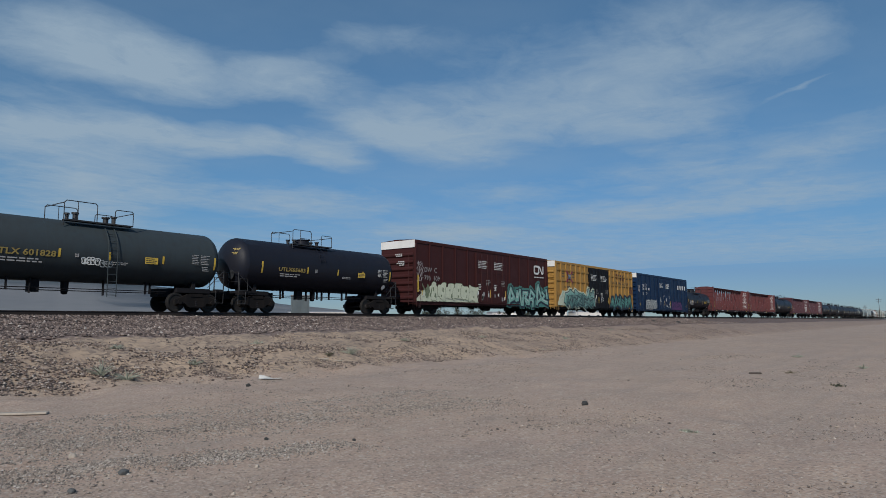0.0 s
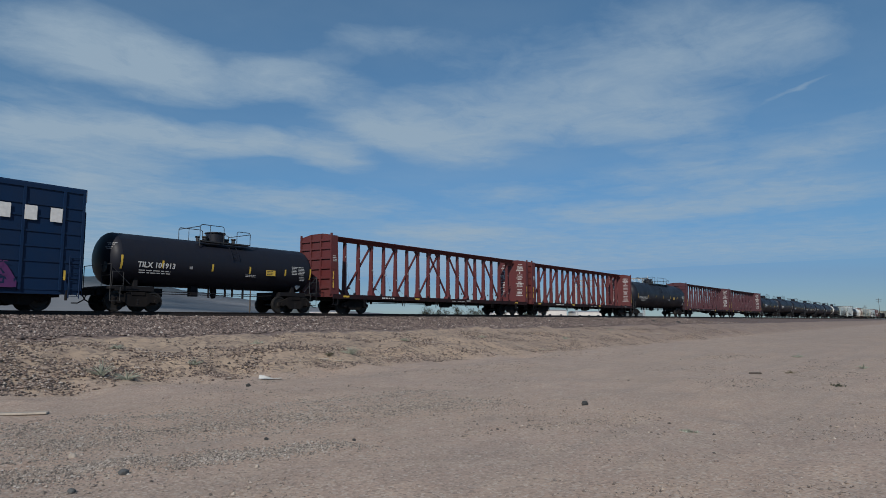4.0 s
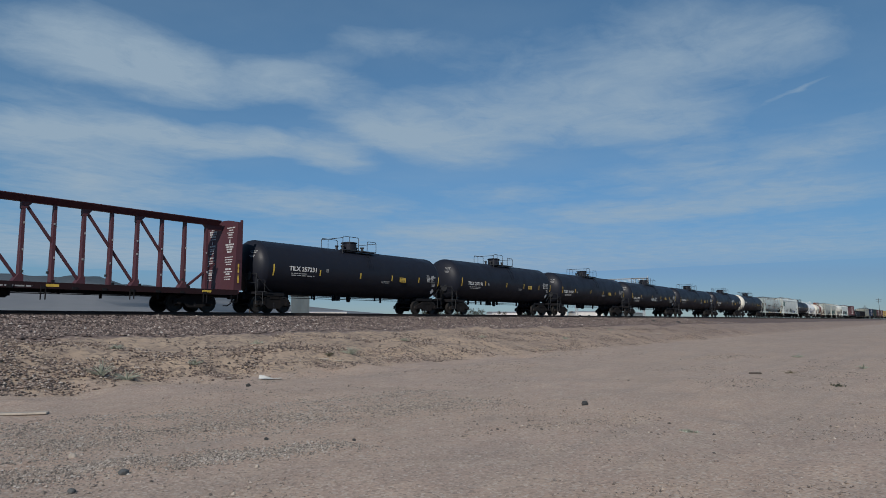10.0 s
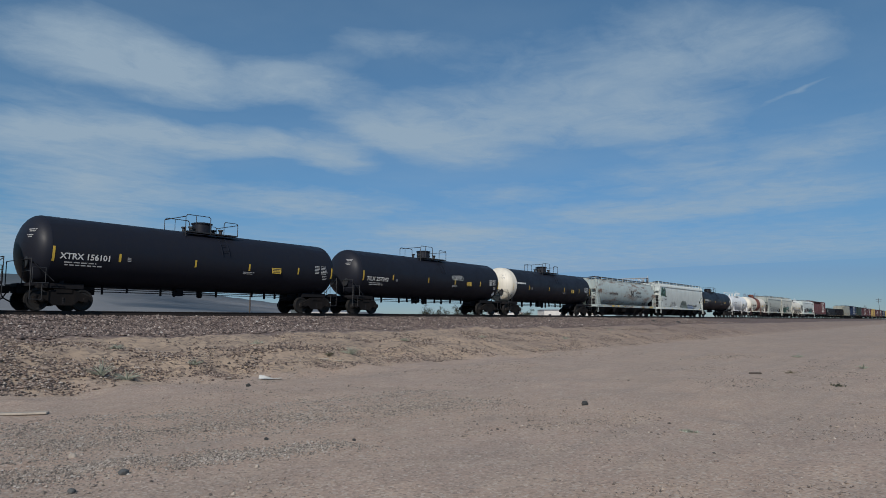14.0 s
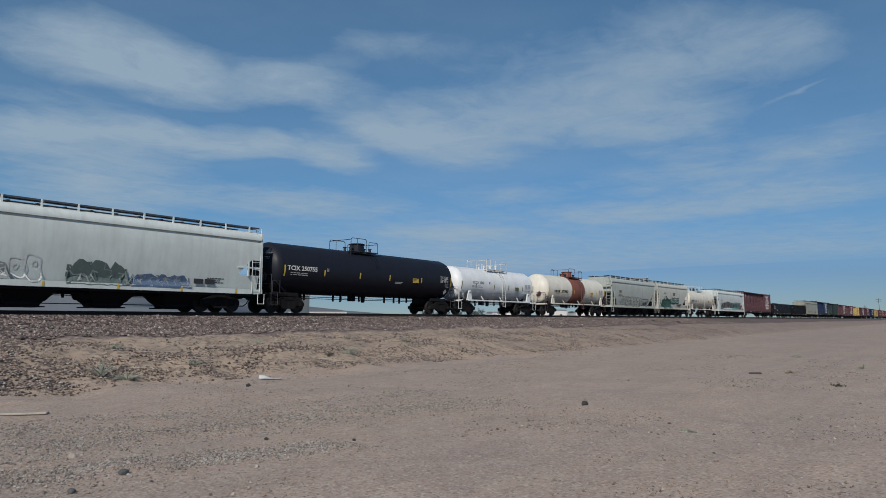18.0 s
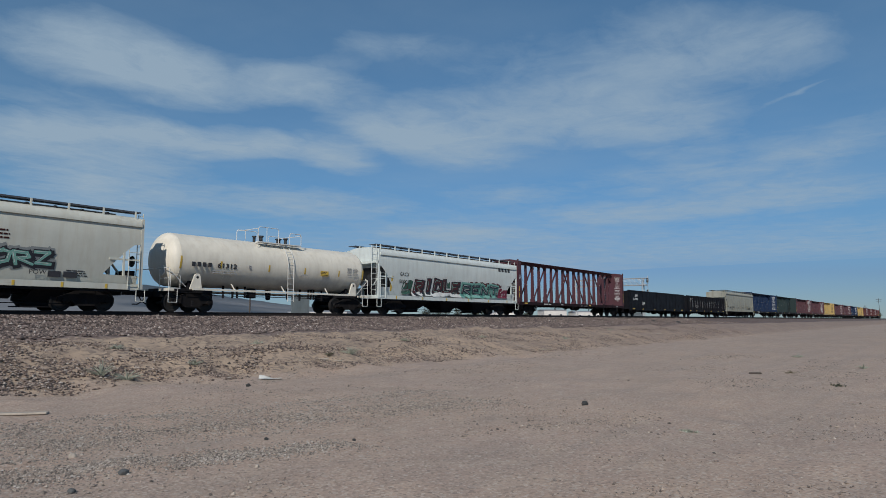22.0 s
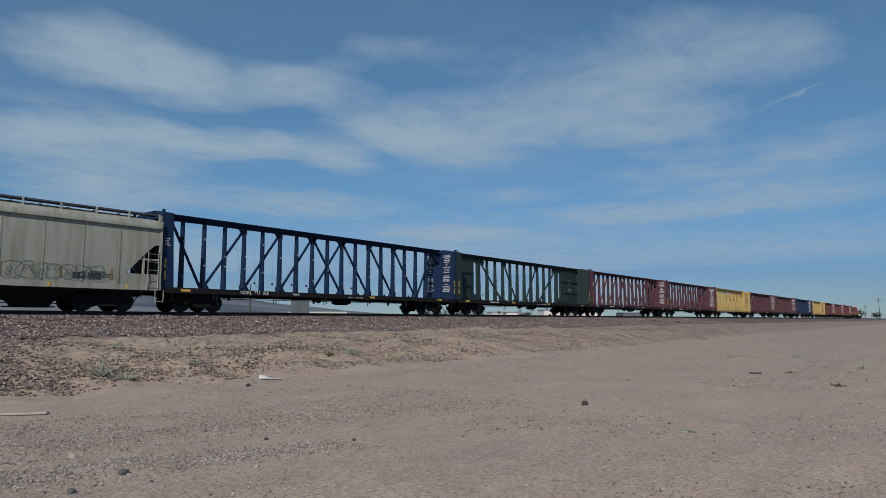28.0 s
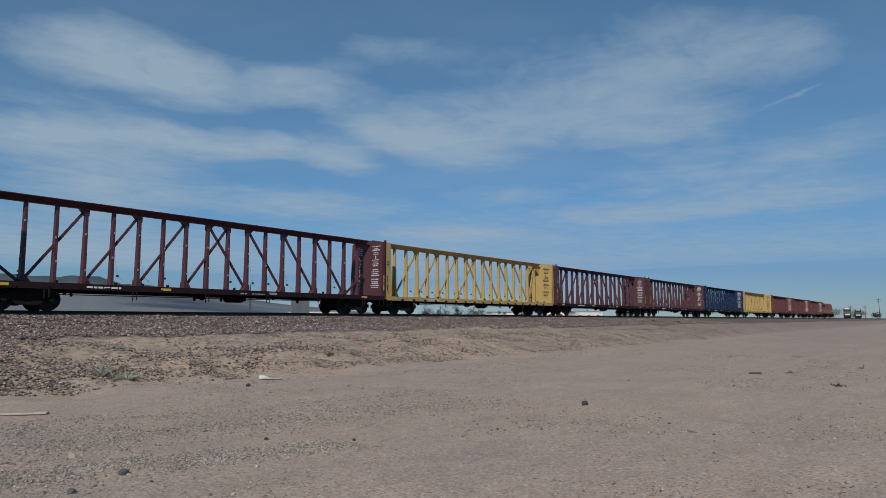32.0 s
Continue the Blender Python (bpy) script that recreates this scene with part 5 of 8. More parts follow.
def centre_beam(mid, body, label, seed=1, style="truss", marks="", posts=18, knee=False):
    car = car_base("centrebeam_car", mid, label, "flat car", "train of freight cars")
    h, w, top, deck = 11.6, 1.42, 4.84, 1.12
    rng = random.Random(seed)
    part("deck", boxes((-h, h, -w, w, deck - 0.14, deck)), body, car)
    part("side_sill", boxes((-h + 0.1, h - 0.1, -w - 0.01, -w + 0.09, deck - 0.24, deck + 0.03), (-h + 0.1, h - 0.1, w - 0.09, w + 0.01, deck - 0.24, deck + 0.03)), body if style == "yellow" else (M_SILL if body in (M_RED, M_MAROON) else M_UNDER), car)
    bm = bmesh.new()
    prism(bm, [(-0.40, top - 0.03), (-0.40, top), (0.40, top), (0.40, top - 0.03), (0.11, top - 0.27), (-0.11, top - 0.27)], -h + 0.5, h - 0.5, "x")
    part("top_chord", bm, body, car)
    post_bm = bmesh.new()
    b, t = 0.17, 0.10
    lo = [post_bm.verts.new(p) for p in ((-0.065, -b, 0), (0.065, -b, 0), (0.065, b, 0), (-0.065, b, 0))]
    hi = [post_bm.verts.new(p) for p in ((-0.06, -t, top - deck - 0.2), (0.06, -t, top - deck - 0.2), (0.06, t, top - deck - 0.2), (-0.06, t, top - deck - 0.2))]
    for i in range(4):
        j = (i + 1) % 4
        post_bm.faces.new((lo[i], lo[j], hi[j], hi[i]))
    post_bm.faces.new(hi)
    post = mesh_of("post", post_bm, body)
    xs = [(i - (posts - 1) / 2) * 1.23 for i in range(posts)]
    if style == "opera":
        xs = [x for x in xs if abs(x) < 6.8]
    ring = WINCH.setdefault("ring", None) or mesh_of("strap_ring", boxes((-0.03, 0.03, -0.03, 0, -0.045, 0.045)), M_FADED)
    WINCH["ring"] = ring
    for x in xs:
        put("post", post, car, pose(x, 0, deck))
        for z in (1.1, 2.2):
            q = rng.uniform(-0.5, 0.5) + z
            put("strap_ring", ring, car, pose(x + rng.choice((-0.03, 0.03)), -b + (b - t) * q / (top - deck - 0.2) - 0.002, deck + q))

    def brace(x0, z0, x1, z1):
        bm = bmesh.new()
        a, b = Vector((x0, 0, z0)), Vector((x1, 0, z1))
        d = (b - a).normalized()
        q = Vector((-d.z, 0, d.x)) * 0.055
        pts = [(a - q), (a + q), (b + q), (b - q)]
        prism(bm, [(p.x, p.z) for p in pts], -0.05, 0.05)
        part("brace", bm, body, car)

    zt, zb = top - 0.25, deck + 0.1
    if style == "opera":
        for s in (-1, 1):
            brace(s * 6.7, zt - 0.1, s * 3.25, zb)
            brace(s * 2.95, zt, s * 0.78, zb)
            for x, z0, z1 in ((6.35, zt - 0.45, zt + 0.05), (2.85, zt - 0.3, zt + 0.05), (3.35, zb - 0.1, zb + 0.25), (0.9, zb - 0.1, zb + 0.25)):
                part("gusset", boxes((s * x - 0.25, s * x + 0.25, -0.08, 0.08, z0, z1)), body, car)
            # Panelled end bay with a long round-ended window.
            x0, x1 = (-h + 0.4, -6.75) if s < 0 else (6.75, h - 0.4)
            xi = x1 if s < 0 else x0
            wx = xi + s * 0.62
            bm = bmesh.new()
            wz0, wz1, ww = deck + 0.75, top - 0.75, 0.28
            lo_x, hi_x = min(x0, x1), max(x0, x1)
            box(bm, lo_x, wx - ww, -0.1, 0.1, deck, top - 0.1)
            box(bm, wx + ww, hi_x, -0.1, 0.1, deck, top - 0.1)
            for zc, sg in ((wz0, -1), (wz1, 1)):
                arc = [(wx + ww * math.cos(a), zc + sg * ww * math.sin(a)) for a in np.linspace(0, math.pi, 9)]
                edge = deck if sg < 0 else top - 0.1
                for p, q in zip(arc, arc[1:]):
                    prism(bm, [p, q, (q[0], edge), (p[0], edge)], -0.1, 0.1)
            part("end_panel", bm, body, car, "panelled end bay with a long round-ended window")
            for k in range(4):
                x = s * (8.25 + k * 0.92)
                if abs(x) < h - 0.5:
                    put("post", post, car, pose(x, 0, deck))
            for z in (deck + 1.2, deck + 2.3):
                part("panel_rib", boxes((lo_x if s < 0 else wx + ww + 0.1, (wx - ww - 0.1) if s < 0 else hi_x, -0.2, -0.1, z - 0.05, z + 0.05)), body, car)
    else:
        left, right = xs[1], xs[-2]
        for i in range(4):
            brace(left + i * 2.46, zb, left + 2.46 + i * 2.46, zt)
            brace(right - i * 2.46, zb, right - 2.46 - i * 2.46, zt)
        for s, foot in ((-1, left), (1, right)):
            brace(s * 11.0 if knee else s * 10.5, deck + 1.45 if knee else zt, foot + s * 0.12, zb)
        for s in (-1, 1):
            bm = bmesh.new()
            prism(bm, [(s * 10.2, top - 0.2), (s * (h - 0.3), top - 0.2), (s * (h - 0.3), top - (0.5 if knee else 1.0)), (s * 10.5, top - 0.5)], -0.1, 0.1)
            part("gusset", bm, body, car)
            foot = right if s > 0 else -left
            for k in range(4):
                x = foot - 2.46 - 2.46 * k
                bm = bmesh.new()
                prism(bm, [(s * (x + 0.38), zt + 0.04), (s * (x - 0.1), zt + 0.04), (s * (x - 0.1), zt - 0.32), (s * (x + 0.06), zt - 0.32)], -0.11, 0.11)
                part("gusset", bm, body, car)
                bm = bmesh.new()
                prism(bm, [(s * (x + 2.46 - 0.34), zb - 0.1), (s * (x + 2.46 + 0.12), zb - 0.1), (s * (x + 2.46 + 0.1), zb + 0.3), (s * (x + 2.46 - 0.08), zb + 0.3)], -0.2, 0.2)
                part("gusset", bm, body, car)
    for s in (-1, 1):
        # Bulkhead: a stout end frame whose inner face leans, with ribs outside.
        bm = bmesh.new()
        lip = 0.20 if s > 0 else 0.42
        xo, xi, xt = s * h, s * (h - lip - 0.16), s * (h - lip)
        prism(bm, [(-w, deck), (w, deck), (w, top - 0.13), (0.55, top + 0.03), (-0.55, top + 0.03), (-w, top - 0.13)], xo, xt, "x")
        prism(bm, [(xt, deck), (xt, top - 0.2), (xi, deck)], -w, w)
        bk = part("bulkhead", bm, body, car)
        for z in (1.55, 2.15, 2.75, 3.35, 3.95, 4.45):
            part("bulkhead_rib", boxes((min(xo, xo + s * 0.09), max(xo, xo + s * 0.09), -w + 0.06, w - 0.06, z - 0.07, z + 0.07)), body, bk)
        for y in (-w + 0.05, -0.45, 0.45, w - 0.05):
            part("bulkhead_rib", boxes((min(xo, xo + s * 0.11), max(xo, xo + s * 0.11), y - 0.05, y + 0.05, deck, top)), body, bk)
        for z in (1.5, 1.9, 2.3, 2.7):
            bm = bmesh.new()
            rods(bm, [(xo - s * 0.18, -w, z), (xo - s * 0.18, -w - 0.06, z), (xo - s * 0.03, -w - 0.06, z), (xo - s * 0.03, -w, z)], 0.012, 4)
            part("grab_iron", bm, body, bk)
        yel = M_STRIPE if style != "yellow" else M_LETTERD
        part("reflector", boxes((xo - s * 0.1 - 0.04, xo - s * 0.1 + 0.04, -w - 0.012, -w - 0.004, 1.5, 1.95)), yel, car, "yellow reflective strip")
        part("reflector", boxes((xo - s * 0.1 - 0.04, xo - s * 0.1 + 0.04, -w - 0.012, -w - 0.004, 2.05, 2.5)), yel, car, "yellow reflective strip")
        part("sill_step", boxes((xo - s * 0.3 - 0.2, xo - s * 0.3 + 0.2, -w - 0.03, -w + 0.1, 0.5, 0.54), (xo - s * 0.3 - 0.2, xo - s * 0.3 - 0.17, -w - 0.03, -w, 0.5, 0.9),
                                (xo - s * 0.3 + 0.17, xo - s * 0.3 + 0.2, -w - 0.03, -w, 0.5, 0.9)), M_UNDER, car)
    # Loading notices on the inner faces of both bulkheads, a column on each side of the truss.
    ink = M_STENCIL if style == "truss" else M_LETTERD
    for s in (-1, 1):
        if style == "opera":
            bars(car, min(s * 9.2, s * 10.0), max(s * 9.2, s * 10.0), 2.2, 2.7, -0.104, 4, M_FADED, seed + 6 + s)
            mark_sign(car, ((s * 9.6 - 0.16, 3.55, s * 9.6 + 0.16, 3.55, 0.09), (s * 9.6 + 0.13, 3.52, s * 9.6 - 0.12, 3.1, 0.09)), -0.106, M_FADED, "faded white pointing mark", "notice_mark")
            continue
        lip = 0.20 if s > 0 else 0.42
        bm = bmesh.new()
        for y0, y1 in ((-1.22, -0.42), (0.35, 1.15)):
            mid_y = (y0 + y1) / 2
            for k in range(22):
                z = 4.42 - k * 0.13
                if k in (5, 6, 11, 16):
                    continue
                x = s * (h - lip - 0.16 * (top - 0.2 - z) / (top - 0.2 - deck) - 0.006)
                half, tall = rng.uniform(0.16, 0.38), rng.choice((0.045, 0.055, 0.085))
                y = mid_y - half
                while y < mid_y + half:
                    e = min(mid_y + half, y + rng.uniform(0.07, 0.2))
                    box(bm, x - 0.004, x + 0.004, y, e, z, z + tall)
                    y = e + 0.035
            x = s * (h - lip - 0.16 * (top - 0.2 - 3.72) / (top - 0.2 - deck) - 0.012)
            box(bm, x - 0.004, x + 0.004, mid_y - 0.04, mid_y + 0.05, 3.62, 3.82)
        tagged(part("loading_notice", bm, ink, car, "white stencilled loading instructions"), kind="stuff")
        if s < 0:
            bars(car, -h + 0.06, -h + 0.36, 3.1, 3.5, -w - 0.004, 4, ink, seed + 2)
    # Winches, straps and notices along the sill.
    winch = WINCH.setdefault("winch", None) or mesh_of("winch", boxes((-0.10, 0.10, -0.05, -0.011, -0.24, -0.12)), M_UNDER)
    strap = WINCH.setdefault("strap", None) or mesh_of("strap", boxes((-0.02, 0.02, -0.05, -0.02, -0.66, -0.2)), M_UNDER)
    chock = WINCH.setdefault("chock", None) or mesh_of("chock", boxes((-0.05, 0.05, 0.05, 0.15, 0, 0.14)), M_UNDER)
    WINCH.update(winch=winch, strap=strap, chock=chock)
    for i, x in enumerate(np.arange(-h + 1.6, h - 1.4, 1.225)):
        put("winch", winch, car, pose(x, -w, deck))
        if i % 3 == 1:
            for q in (-0.09, 0.09):
                put("strap", strap, car, pose(x + q, -w, deck + rng.uniform(-0.05, 0.12)))
        if rng.random() < 0.6:
            put("chock", chock, car, pose(x + 0.4, -w, deck))
    for x in np.arange(-h + 2.2, h - 2, 1.225):
        if rng.random() < 0.7:
            bm = bmesh.new()
            q = rng.uniform(-0.5, 0.5)
            rods(bm, [(x, -0.3, zt - rng.uniform(0.5, 2.2)), (x + q * 0.5, -0.7, deck + 0.5), (x + q, -w + 0.1, deck + 0.06)], 0.005, 4)
            box(bm, x + q * 0.5 - 0.04, x + q * 0.5 + 0.04, -0.74, -0.66, deck + 0.42, deck + 0.52)
            part("tie_down_cable", bm, M_RAILIRON, car, "slack steel tie-down cable")
    for x in (-h + 1.2, -3.6, 2.6, h - 1.9):
        part("reflector", boxes((x - 0.25, x + 0.25, -w - 0.018, -w - 0.012, deck - 0.15, deck - 0.04)), M_STRIPE if rng.random() < 0.7 else M_FADED, car, "yellow reflective strip")
    if marks:
        letters(marks, 0.19, M_LETTER, car, pose(-h + 5.2, -w - 0.016, deck - 0.10, 90))
    else:
        bars(car, -h + 4.4, -h + 5.9, deck - 0.2, deck - 0.02, -w - 0.013, 1, M_LETTER, seed + 9)
    bars(car, 0.5, 2.2, deck - 0.22, deck - 0.08, -w - 0.013, 1, M_FADED, seed + 11)
    underframe(car, h, 1.06, 0.3)
    add_trucks(car, h, 2.95 if style == "opera" else 2.3, h + 0.2)
    return car


# ---- covered hoppers ----
def hopper(mid, length, body, label, bays=3, style="curved", top=4.18, marks=(), seed=1, opening=(1.7, 3.05)):
    car = car_base("hopper_car", mid, label, "hopper car", "train of freight cars")
    h, w, sill = length / 2, 1.58, 1.08
    rng = random.Random(seed)
    bulge = {"curved": 0.17, "cylinder": 0.62, "ribbed": 0.10}[style]
    half = []
    for k in range(17):
        u = k / 16
        z = sill + u * (top - sill)
        y = w - bulge * (abs(u - 0.55) / 0.55) ** 2.2
        if style == "curved":
            y = w - (0.36 * ((0.75 - u) / 0.75) ** 1.8 if u < 0.75 else 0.10 * ((u - 0.75) / 0.25) ** 2)
        if style == "cylinder":
            y = w * math.sqrt(max(0.05, 1 - 0.82 * ((u - 0.6) / 0.6) ** 2))
        half.append((y, z))

    def side(z):
        return float(np.interp(z, [p[1] for p in half], [p[0] for p in half]))

    def lay(z):
        """Depth that brings marks drawn at the widest plane onto the side or the sill."""
        k = min(1.0, max(0.0, (z - sill - 0.13) / 0.22))
        return w - (side(z) * k + max(side(z), w - 0.02) * (1 - k))

    wall = half[:]
    half = half + [(w * 0.72, top + 0.12), (w * 0.4, top + 0.20), (0.0, top + 0.22)]
    z_lo, z_hi = opening

    def inset(z):
        u = (z - sill) / (top - sill)
        if style == "cylinder":
            return 0.42 + 2.3 * max(0.0, (0.7 - u) / 0.7) ** 1.7
        return 0.2 + 1.9 * max(0.0, (0.66 - u) / 0.66) ** 0.8

    ring = [(-y, z) for y, z in half] + [(y, z) for y, z in half[-2::-1]]
    bm = bmesh.new()
    cols = []
    n = 12
    for i in range(n + 1):
        cols.append([bm.verts.new((-(h - inset(z)) + 2 * (h - inset(z)) * i / n, y, z)) for y, z in ring])
    for a, b in zip(cols, cols[1:]):
        for j in range(len(ring) - 1):
            bm.faces.new((a[j], a[j + 1], b[j + 1], b[j]))
    shell = part("body", bm, body, car, "", True)
    for s in (-1, 1):
        slope, head = bmesh.new(), bmesh.new()
        m = len(ring)
        for j in range(m // 2):
            y0, za = ring[j]
            y1, zb = ring[j + 1]
            b = slope if zb < z_hi else head
            xa, xb = s * (h - inset(za)), s * (h - inset(zb))
            if j + 1 < m - 2 - j:
                b.faces.new([b.verts.new(q) for q in ((xa, y0, za), (xb, y1, zb), (xb, -y1, zb), (xa, -y0, za))])
            else:
                b.faces.new([b.verts.new(q) for q in ((xa, y0, za), (xb, y1, zb), (xa, -y0, za))])
        # Except on round-sided cars, the slope wears paint darkened as if in shade.
        part("slope_sheet", slope, body if style == "cylinder" else M_SLOPE, car, "sloping end sheet, painted shade-dark on most hoppers")
        part("end_head", head, body, car)
        # The side sheet runs on past the slope, above and below the opening.
        if style != "cylinder":
            e0 = h - 0.13
            for y_s in (-1, 1):
                for lo, hi in ((sill, z_lo), (z_hi, top)):
                    bm = bmesh.new()
                    zz = np.linspace(lo, hi, 7)
                    for za, zb in zip(zz, zz[1:]):
                        q = []
                        for dy in (0.0, 0.02):
                            q.append([bm.verts.new((s * x, y_s * (side(z) - dy), z)) for x, z in ((e0, za), (h - inset(za) - 0.03, za), (h - inset(zb) - 0.03, zb), (e0, zb))])
                        bm.faces.new(q[0])
                        bm.faces.new(q[1])
                        for k in range(4):
                            bm.faces.new((q[0][k], q[0][(k + 1) % 4], q[1][(k + 1) % 4], q[1][k]))
                    bmesh.ops.remove_doubles(bm, verts=bm.verts, dist=0.0005)
                    part("end_side_sheet", bm, body, car)
            part("mid_post", boxes((s * (h - 0.85) - 0.04, s * (h - 0.85) + 0.04, -w + 0.04, -w + 0.12, z_lo - 0.05, z_hi + 0.05)), body, car)
            part("mid_rail", boxes((min(s * (h - 0.15), s * (h - 1.5)), max(s * (h - 0.15), s * (h - 1.5)), -w + 0.05, -w + 0.11, (z_lo + z_hi) / 2 - 0.04, (z_lo + z_hi) / 2 + 0.04)), body, car)
    if style == "cylinder":
        part("eave", boxes((-h + 0.5, h - 0.5, -side(top) - 0.03, -side(top) + 0.08, top - 0.02, top + 0.05)), body, car)
    else:
        for y_s in (-1, 1):
            bm = bmesh.new()
            ye = side(top)
            prism(bm, [(y_s * (ye - 0.05), top - 0.36), (y_s * (ye + 0.155), top - 0.36), (y_s * (ye + 0.165), top - 0.24), (y_s * (ye + 0.07), top - 0.06), (y_s * (ye - 0.03), top + 0.04), (y_s * (ye - 0.2), top + 0.07)], -h + 0.15, h - 0.15, "x")
            part("eave", bm, body, car, "", True)
    for y_s in (-1, 1):
        part("side_sill", boxes((-h + 0.1, h - 0.1, min(y_s * (w - 0.14), y_s * (w - 0.02)), max(y_s * (w - 0.14), y_s * (w - 0.02)), sill - 0.12, sill + 0.13)), body, car)
        # A black strip below each sill, added for the shade there.
        part("sill_channel", boxes((-h + 0.5, h - 0.5, min(y_s * (w - 0.3), y_s * (w - 0.1)), max(y_s * (w - 0.3), y_s * (w - 0.1)), 0.86, sill - 0.12)), M_UNDER, car)
    if style == "ribbed":
        for x in np.arange(-h + 1.9, h - 1.5, 1.55):
            bm = bmesh.new()
            for (ya, za), (yb, zb) in zip(wall[:15], wall[1:16]):
                prism(bm, [(x - 0.03, za), (x + 0.03, za), (x + 0.03, zb), (x - 0.03, zb)], -max(ya, yb) - 0.012, -min(ya, yb) + 0.02)
            part("seam", bm, body, car)
    # Roof walk on stanchions, with a low hatch between.
    lift = top + 0.33
    for y in (-0.95, 0.95):
        bm = bmesh.new()
        box(bm, -h + 0.05, h - 0.05, y - 0.30, y + 0.30, lift, lift + 0.03)
        box(bm, -h + 0.05, h - 0.05, y - 0.32, y - 0.29, lift - 0.02, lift + 0.05)
        part("roof_walk", bm, M_GRATING, car, "grey steel roof walkway")
        for x in np.arange(-h + 0.5, h, 1.45):
            part("stanchion", boxes((x - 0.035, x + 0.035, y - 0.36, y - 0.30, top - 0.02, lift + 0.05)), body, car)
    # The hatch is near-black: the roof edge's shade is put into its colour.
    bm = bmesh.new()
    box(bm, -h + 0.8, h - 0.8, -0.42, 0.42, top + 0.18, top + 0.30)
    for x in np.arange(-h + 1.3, h - 1.0, 1.1):
        box(bm, x - 0.05, x + 0.05, -0.5, 0.5, top + 0.2, top + 0.325)
    part("hatch", bm, M_RAILIRON, car, "continuous roof hatch, dark for the shaded roof edge")
    # Funnel bays with sliding gates under the sill.
    span = (length - 5.0) / bays
    for k in range(bays):
        x = -(length - 5.0) / 2 + (k + 0.5) * span
        a, c = span / 2 - 0.62, 0.56
        bm = bmesh.new()
        rings = []
        for hw, hy, z in ((a, 1.15, sill - 0.05), (a - 0.03, 1.05, 0.84), (c + 0.2, 0.66, 0.42), (c + 0.12, 0.6, 0.37), (c, 0.55, 0.19)):
            rings.append([bm.verts.new((x + sx * hw, sy * hy, z)) for sx, sy in ((-1, -1), (1, -1), (1, 1), (-1, 1))])
        for p, q in zip(rings, rings[1:]):
            for i in range(4):
                bm.faces.new((p[i], p[(i + 1) % 4], q[(i + 1) % 4], q[i]))
        bm.faces.new(rings[0])
        bm.faces.new(rings[-1])
        bay = part("bay", bm, M_UNDER, car)
        part("gate", boxes((x - c - 0.28, x + c + 0.2, -0.62, 0.6, 0.14, 0.195)), M_UNDER, bay)
    bm = bmesh.new()
    rod(bm, (-h + 2.9, -1.0, 0.30), (h - 2.9, -1.0, 0.30), 0.02, 5)
    part("brake_pipe", bm, M_UNDER, car)
    post = body
    for s in (-1, 1):
        e = s * (h - 0.08)
        for y in (-w + 0.04, w - 0.04):
            part("corner_post", boxes((e - 0.06, e + 0.06, y - 0.05, y + 0.05, sill - 0.1, top + 0.02)), post, car)
        part("end_beam", boxes((e - 0.06, e + 0.06, -w, w, top - 0.9, top - 0.75)), post, car)
        part("end_sill", boxes((e - 0.1, e + 0.1, -w, w, sill - 0.1, sill + 0.12)), body, car)
        ladder("ladder", car, e - s * 0.35, -w - 0.03, sill - 0.05, 2.75, post, 0.5)
        ladder("ladder", car, e + s * 0.08, -w + 0.4, sill, top + 0.3, post, 0.42, "y")
        if style == "cylinder":
            for q in (0.45, 0.8):
                part("end_post", boxes((s * (h - q) - 0.035, s * (h - q) + 0.035, -w + 0.1, -w + 0.18, sill, top)), body, car)
            zz = np.linspace(sill, top - 0.1, 9)
            bm = bmesh.new()
            prism(bm, [(s * (h - inset(z) - 0.1), z) for z in zz] + [(s * (h - 0.95), top - 0.1), (s * (h - 0.95), sill)], -0.62, -0.58)
            part("end_sheet", bm, body, car, "recessed end sheet")
            bm = bmesh.new()
            for y_s in (-1, 1):
                for za, zb in zip(zz, zz[1:]):
                    near, far = [(s * (h - inset(z) - 0.08), y_s * (side(z) - 0.03), z) for z in (za, zb)], [(s * (h - 0.5), y_s * 0.75, z) for z in (za, zb)]
                    for d in (0.0, -0.03 * y_s):
                        bm.faces.new([bm.verts.new((q[0], q[1] + d, q[2])) for q in (near[0], near[1], far[1], far[0])])
            bmesh.ops.remove_doubles(bm, verts=bm.verts, dist=0.0005)
            part("end_skirt", bm, body, car, "curved skirt beside the tank end")
        else:
            part("end_wall", boxes((min(e - s * 0.3, e - s * 0.24), max(e - s * 0.3, e - s * 0.24), -w + 0.06, w - 0.06, z_hi, top)), body, car)
        bm = bmesh.new()
        rods(bm, [(e - 0.2, -w - 0.02, sill - 0.1), (e - 0.2, -w - 0.02, 0.45), (e + 0.2, -w - 0.02, 0.45), (e + 0.2, -w - 0.02, sill - 0.1)], 0.02, 5)
        part("sill_step", bm, post, car)
        for y in (-0.5, 0.5):
            part("end_brace", rod_mesh((e, y, sill), (e - s * 1.4, y, 2.9), 0.05), post, car)
        bm = bmesh.new()
        lathe(bm, [(-0.02, 0.26), (0.02, 0.26)], 14, "x", (e, -0.7, 2.3))
        part("brake_wheel", bm, M_RAILIRON, car)
        part("equipment_box", boxes((e - s * 0.3 - 0.2, e - s * 0.3 + 0.2, -1.2, -0.2, sill + 0.1, sill + 0.75)), M_UNDER, car)
